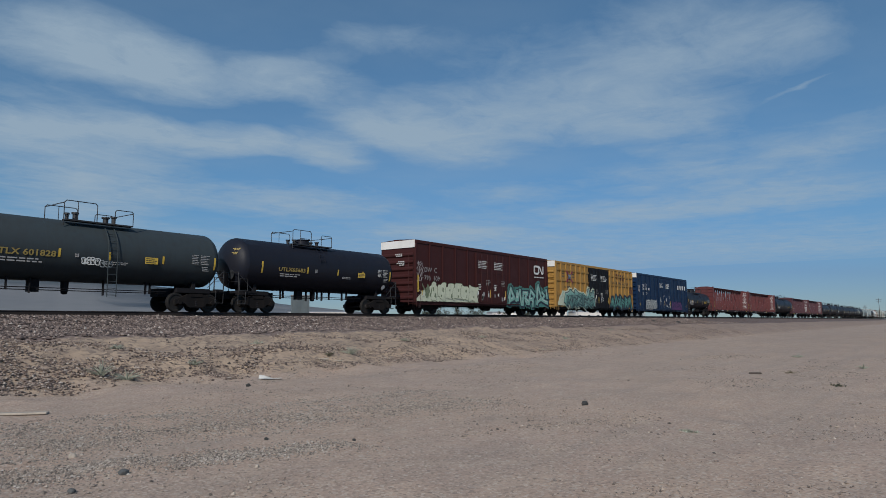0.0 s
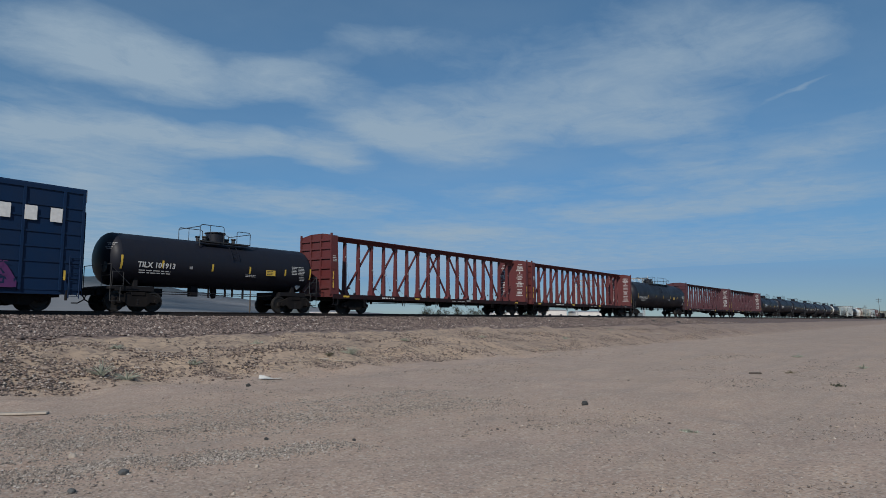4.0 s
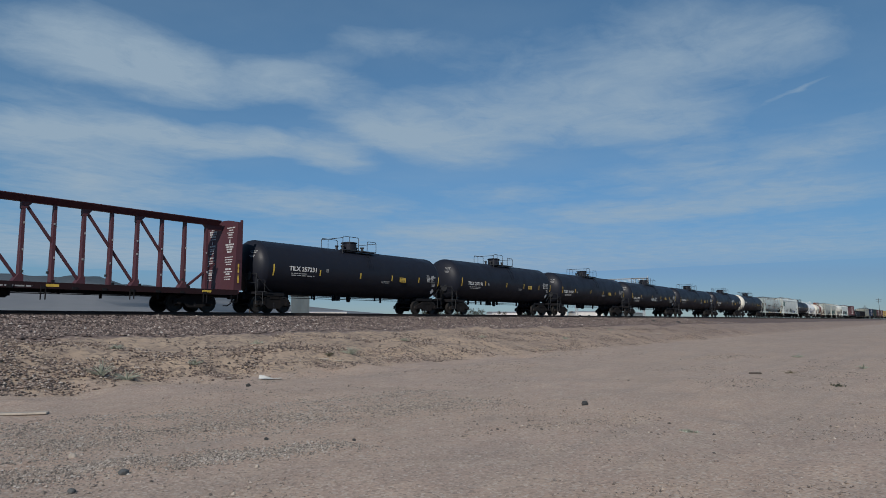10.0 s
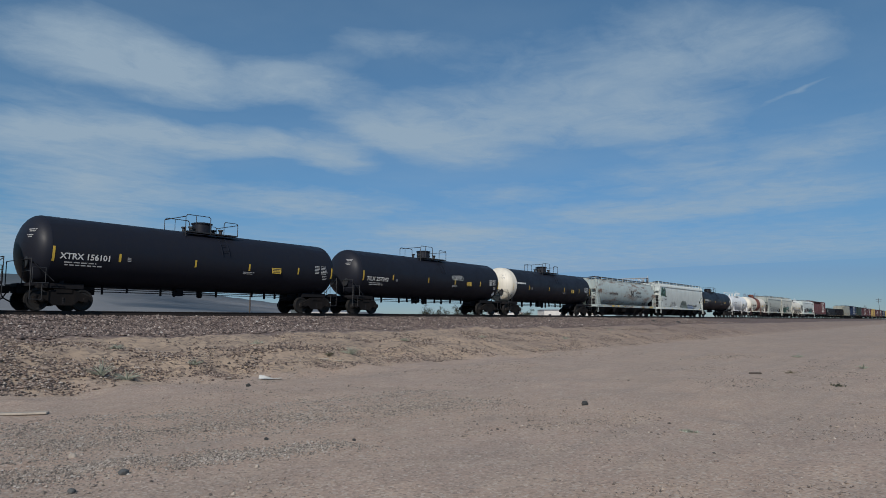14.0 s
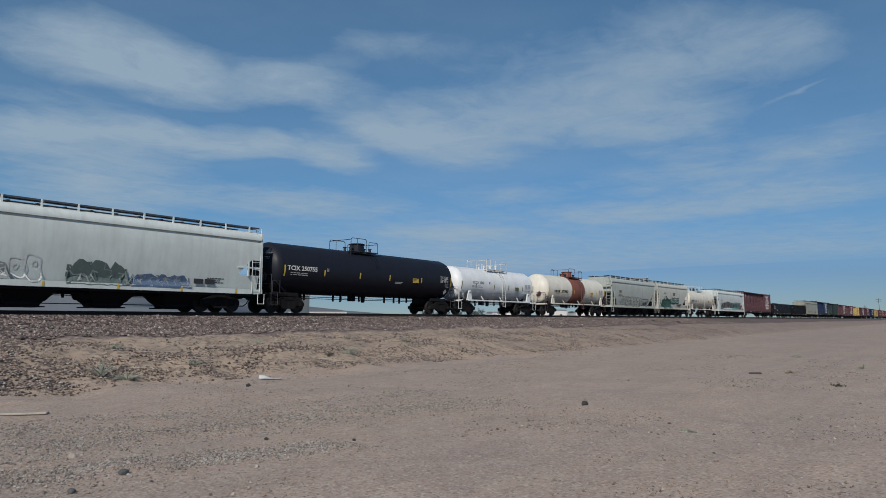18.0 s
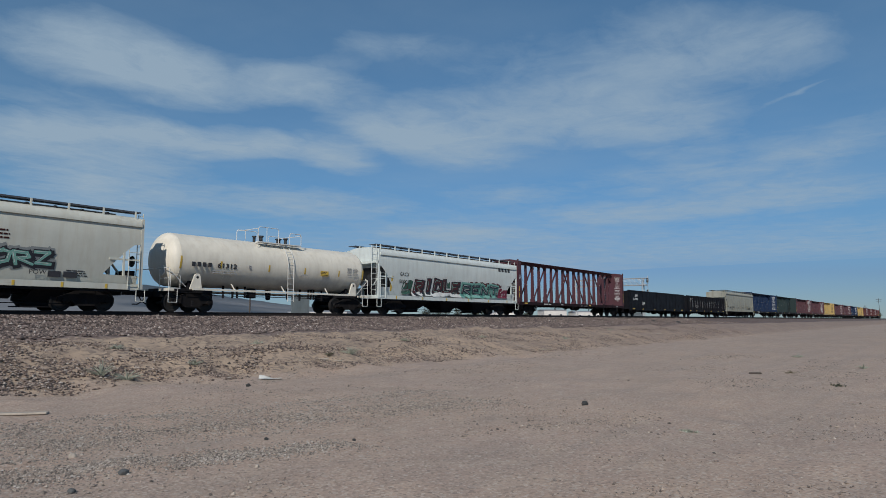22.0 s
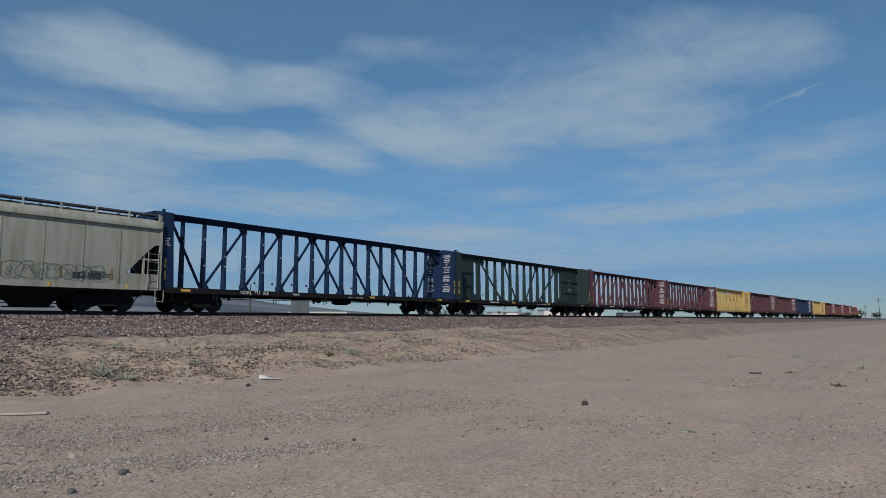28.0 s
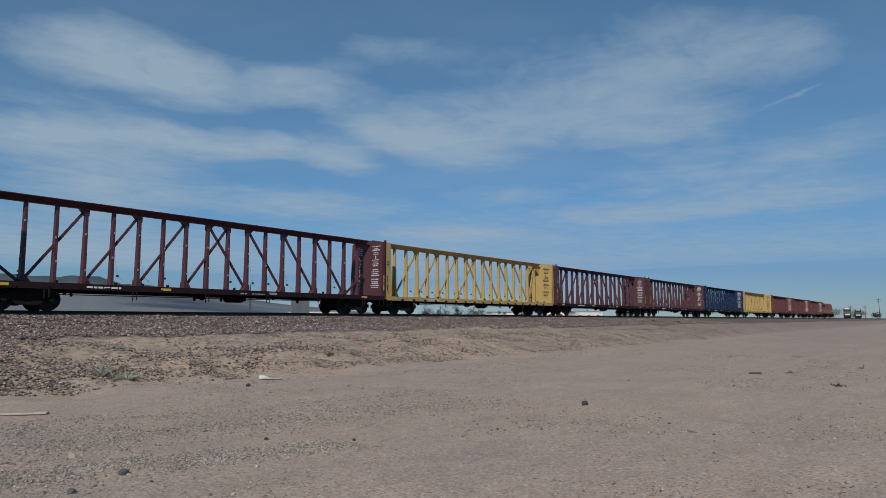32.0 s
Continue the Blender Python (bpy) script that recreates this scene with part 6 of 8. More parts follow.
    for i, x in enumerate(np.linspace(-h + 1.8, h - 1.6, 6)):
        part("reflector", boxes((x - 0.05, x + 0.05, -w + 0.008, -w + 0.018, sill - 0.1, sill + 0.1)), M_STRIPE, car, "yellow reflective strip")
    for txt, x, z, size, mat, width in marks:
        lean = math.degrees(math.atan2(side(z - size / 2) - side(z + size / 2), size))
        letters(txt, size, mat, shell, pose(x, -side(z) - 0.014, z, 90 - lean), width=width)
    drape(bars(shell, -h + 2.5, -h + 3.6, sill + 0.35, sill + 0.62, -w - 0.012, 3, M_FADED if style != "ribbed" else M_LETTERD, seed), lay)
    drape(bars(shell, h - 3.2, h - 2.2, sill + 0.35, sill + 0.65, -w - 0.012, 3, M_LETTERD, seed + 4), lay)
    drape(part("stencil_panel", boxes((h - 3.9, h - 3.4, -w - 0.016, -w - 0.012, sill + 0.3, sill + 0.55)), M_LETTERD, shell, "dark inspection panel"), lay)
    drape(part("stencil_panel", boxes((h - 3.3, h - 2.75, -w - 0.016, -w - 0.012, sill + 0.3, sill + 0.55)), M_LETTERD, shell, "dark inspection panel"), lay)
    underframe(car, h, 1.02, 0.26)
    add_trucks(car, h, 2.2, h + 0.45)
    return car, h, w, lay


# ---- gondolas ----
def gondola(mid, length, label, ribbed, marks, seed):
    car = car_base("gondola_car", mid, label, "gondola", "train of freight cars")
    h, w, z0, z1 = length / 2, 1.55, 0.82, 2.92
    part("floor", boxes((-h, h, -w, w, z0, z0 + 0.16)), M_GONDOLA, car)
    for y0, y1 in ((-w, -w + 0.09), (w - 0.09, w)):
        part("side_wall", boxes((-h, h, y0, y1, z0 + 0.16, z1)), M_GONDOLA, car)
    for x0, x1 in ((-h, -h + 0.09), (h - 0.09, h)):
        part("end_wall", boxes((x0, x1, -w + 0.09, w - 0.09, z0 + 0.16, z1)), M_GONDOLA, car)
    part("top_chord", boxes((-h - 0.02, h + 0.02, -w - 0.05, -w + 0.1, z1, z1 + 0.1), (-h - 0.02, h + 0.02, w - 0.1, w + 0.05, z1, z1 + 0.1)), M_GONDOLA, car)
    part("side_sill", boxes((-h + 0.1, h - 0.1, -w - 0.05, -w - 0.002, z0 - 0.14, z0 + 0.1)), M_GONDOLA, car)
    for x in np.arange(-h + 0.9, h - 0.5, 1.22):
        d = 0.13 if ribbed else 0.018
        part("side_post", boxes((x - 0.07, x + 0.07, -w - d, -w - 0.002, z0 + 0.1, z1)), M_GONDOLA, car)
        if ribbed and random.Random(int(x * 50)).random() < 0.85:
            bars(car, x + 0.12, x + 0.95, 1.35, 2.35, -w - 0.004, 9, M_FADED, int(x * 71) + 800, "dust_mark")
    for s in (-1, 1):
        ladder("ladder", car, s * (h - 0.3), -w - 0.09, 0.5, 2.7, M_GONDOLA, 0.4)
        part("reflector", boxes((s * (h - 1.5) - 0.35, s * (h - 1.5) + 0.35, -w - 0.062, -w - 0.055, z0 - 0.02, z0 + 0.09)), M_STRIPE, car, "yellow reflective strip")
    for x in np.linspace(-h + 4.5, h - 4.5, 4):
        part("reflector", boxes((x - 0.25, x + 0.25, -w - 0.062, -w - 0.055, z0 - 0.02, z0 + 0.08)), M_STRIPE, car, "yellow reflective strip")
    for txt, x, z, size in marks:
        letters(txt, size, M_LETTER, car, pose(x, -w - 0.026, z, 90), bold=0.012)
    bars(car, -h + 4.3, -h + 5.3, 1.3, 1.75, -w - 0.022, 3, M_LETTER, seed)
    underframe(car, h, 0.82)
    add_trucks(car, h, 2.2, h + 0.45)
    return car


# ---- the train, car by car ----
def tail_locomotive(mid):
    """The engine pushing at the train's tail, its short nose trailing."""
    car = car_base("locomotive", mid, "orange-red diesel locomotive pushing at the tail of the train", "locomotive", "train of freight cars")
    h = 11.3
    part("frame", boxes((-h, h, -1.5, 1.5, 1.1, 1.45)), M_UNDER, car)
    bm = bmesh.new()
    prism(bm, [(-1.05, 1.45), (1.05, 1.45), (1.05, 4.15), (0.75, 4.5), (-0.75, 4.5), (-1.05, 4.15)], -h + 1.0, 5.6, "x")
    hood = part("hood", bm, M_ENGINE, car)
    for k in range(9):
        x = -h + 1.8 + k * 1.65
        part("hood_door", boxes((x, x + 1.5, -1.085, -1.055, 1.75, 3.3)), M_ENGINE, hood)
    for x in (-8.6, -6.2):
        part("radiator_grille", boxes((x - 0.95, x + 0.95, -1.12, -1.06, 3.4, 4.1)), M_UNDER, hood, "black radiator grille")
        bm = bmesh.new()
        lathe(bm, [(4.5, 0.0), (4.5, 0.7), (4.68, 0.7), (4.68, 0.0)], 16, "z", (x, 0, 0))
        part("fan", bm, M_UNDER, hood)
    part("exhaust_stack", boxes((-1.2, -0.3, -0.35, 0.35, 4.5, 4.75)), M_UNDER, hood)
    bm = bmesh.new()
    prism(bm, [(-1.52, 1.45), (1.52, 1.45), (1.52, 4.05), (1.0, 4.62), (-1.0, 4.62), (-1.52, 4.05)], 5.6, 8.1, "x")
    cab = part("cab", bm, M_ENGINE, car)
    for x in (6.3, 7.4):
        part("side_window", boxes((x - 0.42, x + 0.42, -1.55, -1.525, 3.2, 3.9)), M_GLASS, cab)
    for y in (-1.05, -0.38, 0.38, 1.05):
        part("windscreen", boxes((8.105, 8.13, y - 0.27, y + 0.27, 3.35, 4.0)), M_GLASS, cab)
    part("stripe", boxes((5.7, 8.0, -1.545, -1.525, 2.0, 2.35)), M_LETTERY, cab, "yellow stripe under the cab windows")
    bm = bmesh.new()
    prism(bm, [(8.1, 1.45), (8.1, 3.15), (9.5, 2.95), (9.95, 2.5), (10.0, 1.45)], -0.95, 0.95)
    part("nose", bm, M_ENGINE, car)
    part("plough", boxes((h, h + 0.2, -1.4, 1.4, 0.2, 1.3)), M_UNDER, car)
    bm = bmesh.new()
    prism(bm, [(-1.35, 0.4), (-1.1, 0.25), (1.1, 0.25), (1.35, 0.4), (1.35, 1.1), (-1.35, 1.1)], -3.6, 3.6, "x")
    part("fuel_tank", bm, M_UNDER, car)
    for y in (-1.46, 1.46):
        bm = bmesh.new()
        rods(bm, [(-h + 0.1, y, 2.45), (5.4, y, 2.45)], 0.02, 5)
        rods(bm, [(8.3, y, 2.45), (h - 0.1, y, 2.3)], 0.02, 5)
        for x in [-h + 0.1 + 1.66 * k for k in range(11)] + [8.3, 9.8, h - 0.1]:
            rod(bm, (x, y, 1.45), (x, y, 2.45 if x < 10 else 2.3), 0.018, 5)
        part("handrail", bm, M_LETTERY, car)
    add_trucks(car, h, 3.4)


def build_train():
    TILX = (-0.87, -0.46, -0.05, 0.31, 0.65, 0.92)
    LONG = "long black tank car with yellow reflective strips and a top platform"
    c, sh = tank_car(12.6, 15.4, 1.35, 2.61, M_GREYGREEN, "UTLX 601828", "weathered grey-green tank car with yellow marks and scrawled graffiti", mark_mat=M_LETTERY, dome="valves", dome_x=0.9, mark_x=-2.15, mark_w=2.4, mark_size=0.25, seed=11, strips=(-0.9, -0.5, -0.115, 0.175, 0.526, 0.91))
    loop_tag(sh, 0.1, 0.8, 1.98, 2.3, -1.352, 4, G_WHITE, 111, 0.04)
    loop_tag(sh, 0.85, 1.4, 1.92, 2.2, -1.345, 3, G_GREY, 112, 0.035)
    tank_car(26.75, 13.6, 1.39, 2.65, M_BLACK, "UTLX65683", "short black tank car with yellow lettering", mark_mat=M_LETTERY, mark_z=-0.25, mark_x=-2.7, mark_w=1.9, mark_size=0.22, seed=12, dome="low", dome_x=-0.9, strips=(-0.76, -0.25, 0.13, 0.47, 0.88))
    c, h, w = box_car(44.1, 19.0, M_BROWN, M_BROWN, "brown high box car with pale graffiti and white roof ends", "brown", 1.55)
    letters("DW  C", 0.34, M_FADED, c, pose(-7.85, -w - 0.09, 3.1, 90), width=1.4)
    letters("793  109", 0.34, M_FADED, c, pose(-7.7, -w - 0.09, 2.52, 90), width=1.75)
    mark_sign(c, ((h - 2.52, 3.82, h - 2.52, 4.22, 0.17), (h - 2.56, 4.2, h - 2.38, 4.36, 0.17), (h - 2.56, 3.84, h - 2.38, 3.68, 0.17), (h - 2.42, 4.34, h - 1.72, 4.34, 0.17), (h - 2.42, 3.70, h - 1.80, 3.70, 0.17), (h - 1.85, 3.70, h - 1.68, 3.86, 0.17), (h - 1.70, 3.80, h - 1.70, 4.38, 0.17), (h - 1.72, 4.34, h - 1.42, 4.20, 0.17), (h - 1.50, 4.28, h - 1.10, 3.68, 0.17), (h - 1.12, 3.70, h - 0.92, 3.82, 0.17), (h - 0.92, 3.72, h - 0.92, 4.40, 0.17)),
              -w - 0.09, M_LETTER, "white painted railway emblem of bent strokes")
    bars(c, h - 2.6, h - 0.8, 3.28, 3.46, -w - 0.09, 1, M_LETTER, 31)
    graffiti(c, -h + 0.1, -1.8, 0.88, 1.75, -w - 0.08, 6, G_PALE, G_HAZE, G_WHITE, 31, thick=0.8)
    blobs(c, -h + 1.5, -2.1, 0.92, 2.28, -w - 0.085, 6, G_PALE, G_OLIVE, 310)
    scrawl(c, -h + 0.9, -h + 1.7, 1.1, 2.1, -w - 0.1, 3, G_OLIVE, 312)
    part("yellow_panel", boxes((-h + 0.18, -h + 0.3, -w - 0.1, -w - 0.09, 1.5, 2.7)), M_STRIPE, c, "yellow reflective panel")
    piece(c, "aecfab", 2.35, h - 0.15, 0.72, 2.5, -w - 0.085, G_MINT, G_NAVY, G_TEAL, G_WHITE, 32, 0.16, 0.13, G_TEAL)
    for k in range(4):
        scrawl(c, -h + 0.12, -h + 0.75, 2.2 + k * 0.36, 2.6 + k * 0.36, -w - 0.09, 2, G_FADE, 330 + k)
    c, h, w = box_car(64.7, 19.0, M_YELLOW, M_DOORBLACK, "mustard yellow box car with a black door bay and green graffiti", "yellow", 1.05)
    mark_sign(c, ((-7.4, 3.2, -6.1, 4.3, 0.2), (-7.4, 4.3, -6.1, 3.2, 0.2), (-7.3, 3.35, -6.2, 4.28, 0.05)), -w - 0.115, G_CRIMSON, "crossed red strokes with a blue and white heart")
    mark_sign(c, ((-6.98, 3.55, -6.52, 3.95, 0.2), (-6.98, 3.95, -6.52, 3.55, 0.2)), -w - 0.12, G_BLUE, "blue heart of the emblem")
    mark_sign(c, ((-7.1, 3.82, -6.4, 3.82, 0.05),), -w - 0.125, G_WHITE, "white bar of the emblem")
    mark_sign(c, ((h - 3.6, 4.0, h - 2.6, 4.6, 0.14), (h - 3.6, 4.6, h - 2.6, 4.0, 0.14), (h - 4.8, 4.55, h - 3.9, 4.55, 0.14), (h - 4.35, 4.0, h - 4.35, 4.55, 0.14)), -w - 0.085, G_RED, "faded dark red crossed stroke emblem")
    letters("RAILCAR POOLING EXPERTS", 0.28, M_LETTERD, c, pose(h - 3.5, -w - 0.085, 3.62, 90), label="dark painted slogan")
    graffiti(c, -h + 0.25, -1.0, 0.9, 2.45, -w - 0.11, 5, G_PALE, G_MINT, G_WHITE, 43, thick=0.6)
    piece(c, "dfcbae", -h + 1.5, -1.2, 0.78, 2.6, -w - 0.125, G_MINT, G_NAVY, G_PALE, G_WHITE, 41, 0.14, 0.14)
    piece(c, "ecbfd", -h + 1.9, -1.6, 0.85, 2.2, -w - 0.16, G_TEAL, G_NAVY, G_MINT, G_WHITE, 45, 0.11, 0.16)
    graffiti(c, 2.9, h - 0.7, 0.95, 2.0, -w - 0.11, 5, G_NAVY, G_TEAL, G_RED, 44)
    piece(c, "eabfce", 3.0, h - 0.75, 0.75, 2.25, -w - 0.125, G_TEAL, G_NAVY, G_NAVY, G_MINT, 42, 0.15, 0.14)
    loop_tag(c, h - 1.1, h - 0.1, 2.5, 3.3, -w - 0.12, 3, G_RED, 46, 0.05)
    for txt, x, z in (("next", -7.87, 4.06), ("load", -7.87, 3.76), ("any", -5.77, 4.06), ("road", -5.77, 3.76)):
        letters(txt, 0.2, M_LETTERD, c, pose(x, -w - 0.004, z, 90), label="dark painted slogan", bold=0.006)
    bars(c, -7.6, -5.9, 2.5, 2.98, -w - 0.003, 1, M_LETTERD, 47, "owner_mark")
    c, h, w = box_car(85.3, 18.9, M_BLUE, M_BLUE, "dark blue high box car with white marks and purple graffiti", "blue", 1.5)
    letters("LR   S", 0.32, M_LETTER, c, pose(-7.15, -w - 0.085, 3.72, 90), width=1.3, bold=0.008)
    letters("14  10  40", 0.32, M_LETTER, c, pose(-6.65, -w - 0.085, 3.3, 90), width=2.3, bold=0.008)
    for x in (-7.85, -6.75):
        bars(c, x, x + 0.55, 2.55, 2.95, -w - 0.085, 3, M_FADED, 53 + int(x))
    scrawl(c, -h + 0.1, -h + 0.8, 2.85, 3.35, -w - 0.09, 3, G_FADE, 54)
    scrawl(c, -h + 0.1, -h + 0.75, 3.3, 3.75, -w - 0.09, 3, G_FADE, 55)
    for k in range(4):
        mark_sign(c, ((5.45 + k * 0.95, 3.62, 5.45 + k * 0.95, 4.2, 0.46),), -w - 0.085, M_LETTER, "white painted block letter shape", "owner_mark")
    blobs(c, -6.9, -3.2, 0.82, 2.05, -w - 0.085, 5, G_GREY, G_NAVY, 51)
    loop_tag(c, -6.8, -3.3, 0.9, 1.95, -w - 0.135, 5, G_WHITE, 56, 0.05)
    graffiti(c, 2.55, 7.0, 0.85, 2.05, -w - 0.085, 5, G_PLUM, M_BLUE, G_PLUM, 52)
    tank_car(102.1, 13.2, 1.22, 2.43, M_BLACK, "TILX 101913", "short black tank car with white lettering and a domed manway", mark_x=-3.8, mark_w=1.85, seed=13)
    RED = "rust-red centre-beam flat car, empty, with a tall truss and bulkheads"
    MAR = "maroon centre-beam flat car, empty, with a tall truss and bulkheads"
    centre_beam(120.8, M_RED, RED, 21, knee=True)
    centre_beam(145.0, M_RED, RED, 22, knee=True)
    tank_car(167.05, 20.4, 1.60, 2.66, M_BLACK, "UTLX 959322", LONG, mark_x=-6.9, mark_z=-0.42, mark_w=2.7, seed=14, dome_x=-1.0, reach=5.3, strips=(-0.89, -0.55, -0.27, 0.013, 0.30, 0.58, 0.905))
    centre_beam(189.2, M_MAROON, MAR, 23, knee=True)
    centre_beam(213.45, M_MAROON, MAR, 24, knee=True)
    tank_car(234.3, 17.5, 1.51, 2.54, M_BLACK, "TILX 257231", LONG, mark_x=-5.05, mark_w=2.0, mark_z=-0.07, seed=15, strips=TILX)
    tank_car(251.5, 16.7, 1.58, 2.67, M_BLACK, "TILX 257191", LONG, mark_x=-4.95, mark_w=2.0, seed=16, strips=TILX)
    tank_car(268.75, 17.6, 1.55, 2.63, M_BLACK, "TCBX 251068", LONG, mark_z=-0.35, seed=17)
    c, sh = tank_car(286.8, 18.1, 1.51, 2.57, M_BLACK, "TCBX 257100", "long black tank car with white scrawled graffiti on its side", mark_z=-0.45, seed=18)
    loop_tag(sh, -1.4, 0.4, 1.9, 2.3, -1.512, 4, G_WHITE, 181, 0.035)
    loop_tag(sh, 5.2, 6.4, 1.85, 2.25, -1.512, 4, G_GREY, 182, 0.035)
    tank_car(304.6, 18.0, 1.51, 2.55, M_BLACK, "XTRX 156101", LONG, seed=19)
    c, sh = tank_car(322.9, 18.3, 1.51, 2.60, M_BLACK, "TILX 257342", LONG, mark_z=-0.38, seed=20)
    loop_tag(sh, 1.6, 2.9, 2.55, 2.9, -1.515, 4, G_WHITE, 201, 0.035)
    tank_car(340.85, 17.6, 1.46, 2.62, M_BLACK, "", "black tank car with one white painted head", white_head=True, seed=25)
    c, h, w, lay = hopper(358.75, 17.6, M_HOPRUST, "rust-streaked pale grey round-sided hopper car with open end frames", 4, "cylinder", 3.82,
                          marks=(("NAHX", -5.05, 2.42, 0.27, M_LETTERD, 0.95), ("390048", -3.8, 2.42, 0.27, M_LETTERD, 1.35), ("Industrial", 2.95, 2.75, 0.32, M_LETTERD, 1.75), ("Chemicals", 3.07, 2.36, 0.32, M_LETTERD, 1.95)), seed=61)
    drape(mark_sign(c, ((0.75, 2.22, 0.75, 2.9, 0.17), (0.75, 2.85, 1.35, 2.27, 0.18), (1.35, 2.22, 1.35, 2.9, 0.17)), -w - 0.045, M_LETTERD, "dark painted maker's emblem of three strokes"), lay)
    drape(loop_tag(c, -1.9, -0.7, 0.98, 1.2, -w - 0.012, 4, G_DARK, 611, 0.02), lay)
    for x in (-4.6, -3.1, 6.9, 7.6):
        part("yellow_patch", boxes((x - 0.22, x + 0.22, -w - 0.002, -w + 0.016, 1.0, 1.18)), M_STRIPE, c, "worn yellow paint patch on the sill")
    c, h, w, lay = hopper(378.5, 18.6, M_HOPWHITE, "pale grey covered hopper car with a green painted tag", 4, "curved", marks=(("20806", -6.92, 2.2, 0.24, M_LETTERD, 0.85),), seed=62, opening=(1.95, 2.75))
    drape(bars(c, -7.35, -6.5, 2.45, 2.75, -w - 0.012, 1, M_LETTERD, 620), lay)
    drape(loop_tag(drape(graffiti(c, -h + 0.5, -h + 2.3, 2.6, 3.75, -w - 0.012, 2, G_GREEN, G_MINT, G_GREEN, 621), lay), -h + 0.7, -h + 2.1, 2.75, 3.6, -w - 0.03, 3, G_DARK, 625, 0.05), lay)
    drape(graffiti(c, -4.7, -2.6, 1.2, 2.0, -w - 0.012, 4, G_GREY, G_WHITE, G_GREY, 622), lay)
    drape(loop_tag(c, -2.6, -1.5, 1.2, 2.2, -w - 0.014, 2, G_WHITE, 626, 0.06), lay)
    drape(graffiti(c, -0.55, 2.15, 1.1, 2.2, -w - 0.012, 3, G_SLATE, G_SLATE, G_GREY, 623), lay)
    drape(graffiti(c, 2.2, 5.2, 1.1, 1.75, -w - 0.012, 5, G_BLUE, G_GREY, G_BLUE, 624), lay)
    tank_car(397.05, 18.1, 1.46, 2.56, M_BLACK, "TCIX 250755", "long dark tank car with a scraped seam and white lettering", mark_z=-0.05, mark_w=2.2, seed=26, dome_x=-0.6, reach=0.95, strips=(-0.9, -0.55, -0.2, 0.126, 0.515, 0.92))
    tank_car(411.9, 13.0, 1.31, 2.47, M_WHITE, "KCCX 2848", "clean white tank car with white rails and a side ladder", mark_z=0.05, mark_size=0.2, mark_mat=M_FADED, stripe=M_OLIVE, rail=M_RAILWHITE, side_sill=M_WHITE, dome="valves", mark_x=-3.2, mark_w=1.6, seed=27)
    tank_car(426.45, 14.8, 1.40, 2.50, M_CREAM, "207982", "cream tank car with a rust-red band round its middle", rail=M_MAROON, side_sill=M_CREAM, band=(-1.4, 1.45, M_RUSTBAND), dome_x=0.2, mark_x=-3.0, mark_z=-0.2, mark_w=1.45, mark_size=0.26, mark_mat=M_LETTERD, seed=28)
    c, h, w, lay = hopper(441.1, 13.6, M_HOPPER, "dull grey covered hopper car with outlined graffiti", 3, "curved", 4.12, marks=(("CBFX", -4.25, 2.75, 0.27, M_LETTERD, 0.95), ("400911", -4.1, 2.3, 0.27, M_LETTERD, 1.2)), seed=63, opening=(1.25, 2.7))
    drape(loop_tag(c, -3.75, -0.25, 1.1, 2.25, -w - 0.012, 5, G_DARK, 631, 0.045), lay)
    drape(loop_tag(c, 0.0, 4.9, 1.1, 2.2, -w - 0.012, 6, G_DARK, 632, 0.045), lay)
    c, h, w, lay = hopper(455.0, 12.4, M_HOPSTAIN, "short dirty pale hopper car with green graffiti", 3, "curved", marks=(("FURX", -3.2, 2.98, 0.22, M_LETTERD, 0.85), ("891598", -3.05, 2.55, 0.22, M_LETTERD, 1.15)), seed=64, opening=(1.6, 3.0))
    drape(piece(c, "dcafb", -4.15, -0.85, 1.2, 2.2, -w - 0.012, G_GREEN, G_DARK, G_GREEN, G_GREEN, 641, 0.2, 0.1, G_GREEN), lay)
    drape(piece(c, "NORZ", -0.55, 2.45, 1.75, 2.5, -w - 0.012, G_MINT, G_DARK, G_GREY, G_WHITE, 642, 0.17, 0.03), lay)
    letters("POW", 0.2, G_DARK, c, pose(1.9, -w + 0.14, 1.55, 98), label="small sprayed tag letters")
    drape(bars(c, -0.15, 0.9, 2.75, 3.2, -w - 0.012, 3, M_BROWN, 643), lay)
    tank_car(469.4, 14.75, 1.33, 2.60, M_CREAM, "61312", "cream-white tank car with rust streaks down its side", rail=M_RAILWHITE, side_sill=M_CREAM, dome="valves", mark_x=-3.6, mark_z=-0.25, mark_w=1.15, mark_size=0.24, mark_mat=M_LETTERD, seed=29)
    c, h, w, lay = hopper(485.5, 17.3, M_HOPWHITE, "white covered hopper car with a long multicoloured graffiti mural", 3, "curved", marks=(("GACX", -6.0, 2.66, 0.27, M_LETTERD, 0.95), ("500011", -5.85, 2.16, 0.27, M_LETTERD, 1.2)), seed=65, opening=(1.75, 3.1))
    for k in range(4):
        drape(mark_sign(c, ((5.92 + k * 0.47, 3.52, 5.92 + k * 0.47, 3.95, 0.33),), -w - 0.012, M_LETTERD, "dark painted block letter shape", "owner_mark"), lay)
    drape(graffiti(c, -6.1, 0.6, 1.34, 2.4, -w - 0.008, 6, G_GREEN, G_GREEN, G_RED, 651), lay)
    drape(graffiti(c, 0.5, 6.2, 1.34, 2.35, -w - 0.008, 5, G_MINT, G_MINT, G_CRIMSON, 652), lay)
    drape(piece(c, "RIDLE", -4.9, 0.45, 1.40, 2.55, -w - 0.03, G_RED, G_DARK, G_WHITE, G_MINT, 655, 0.2, 0.04), lay)
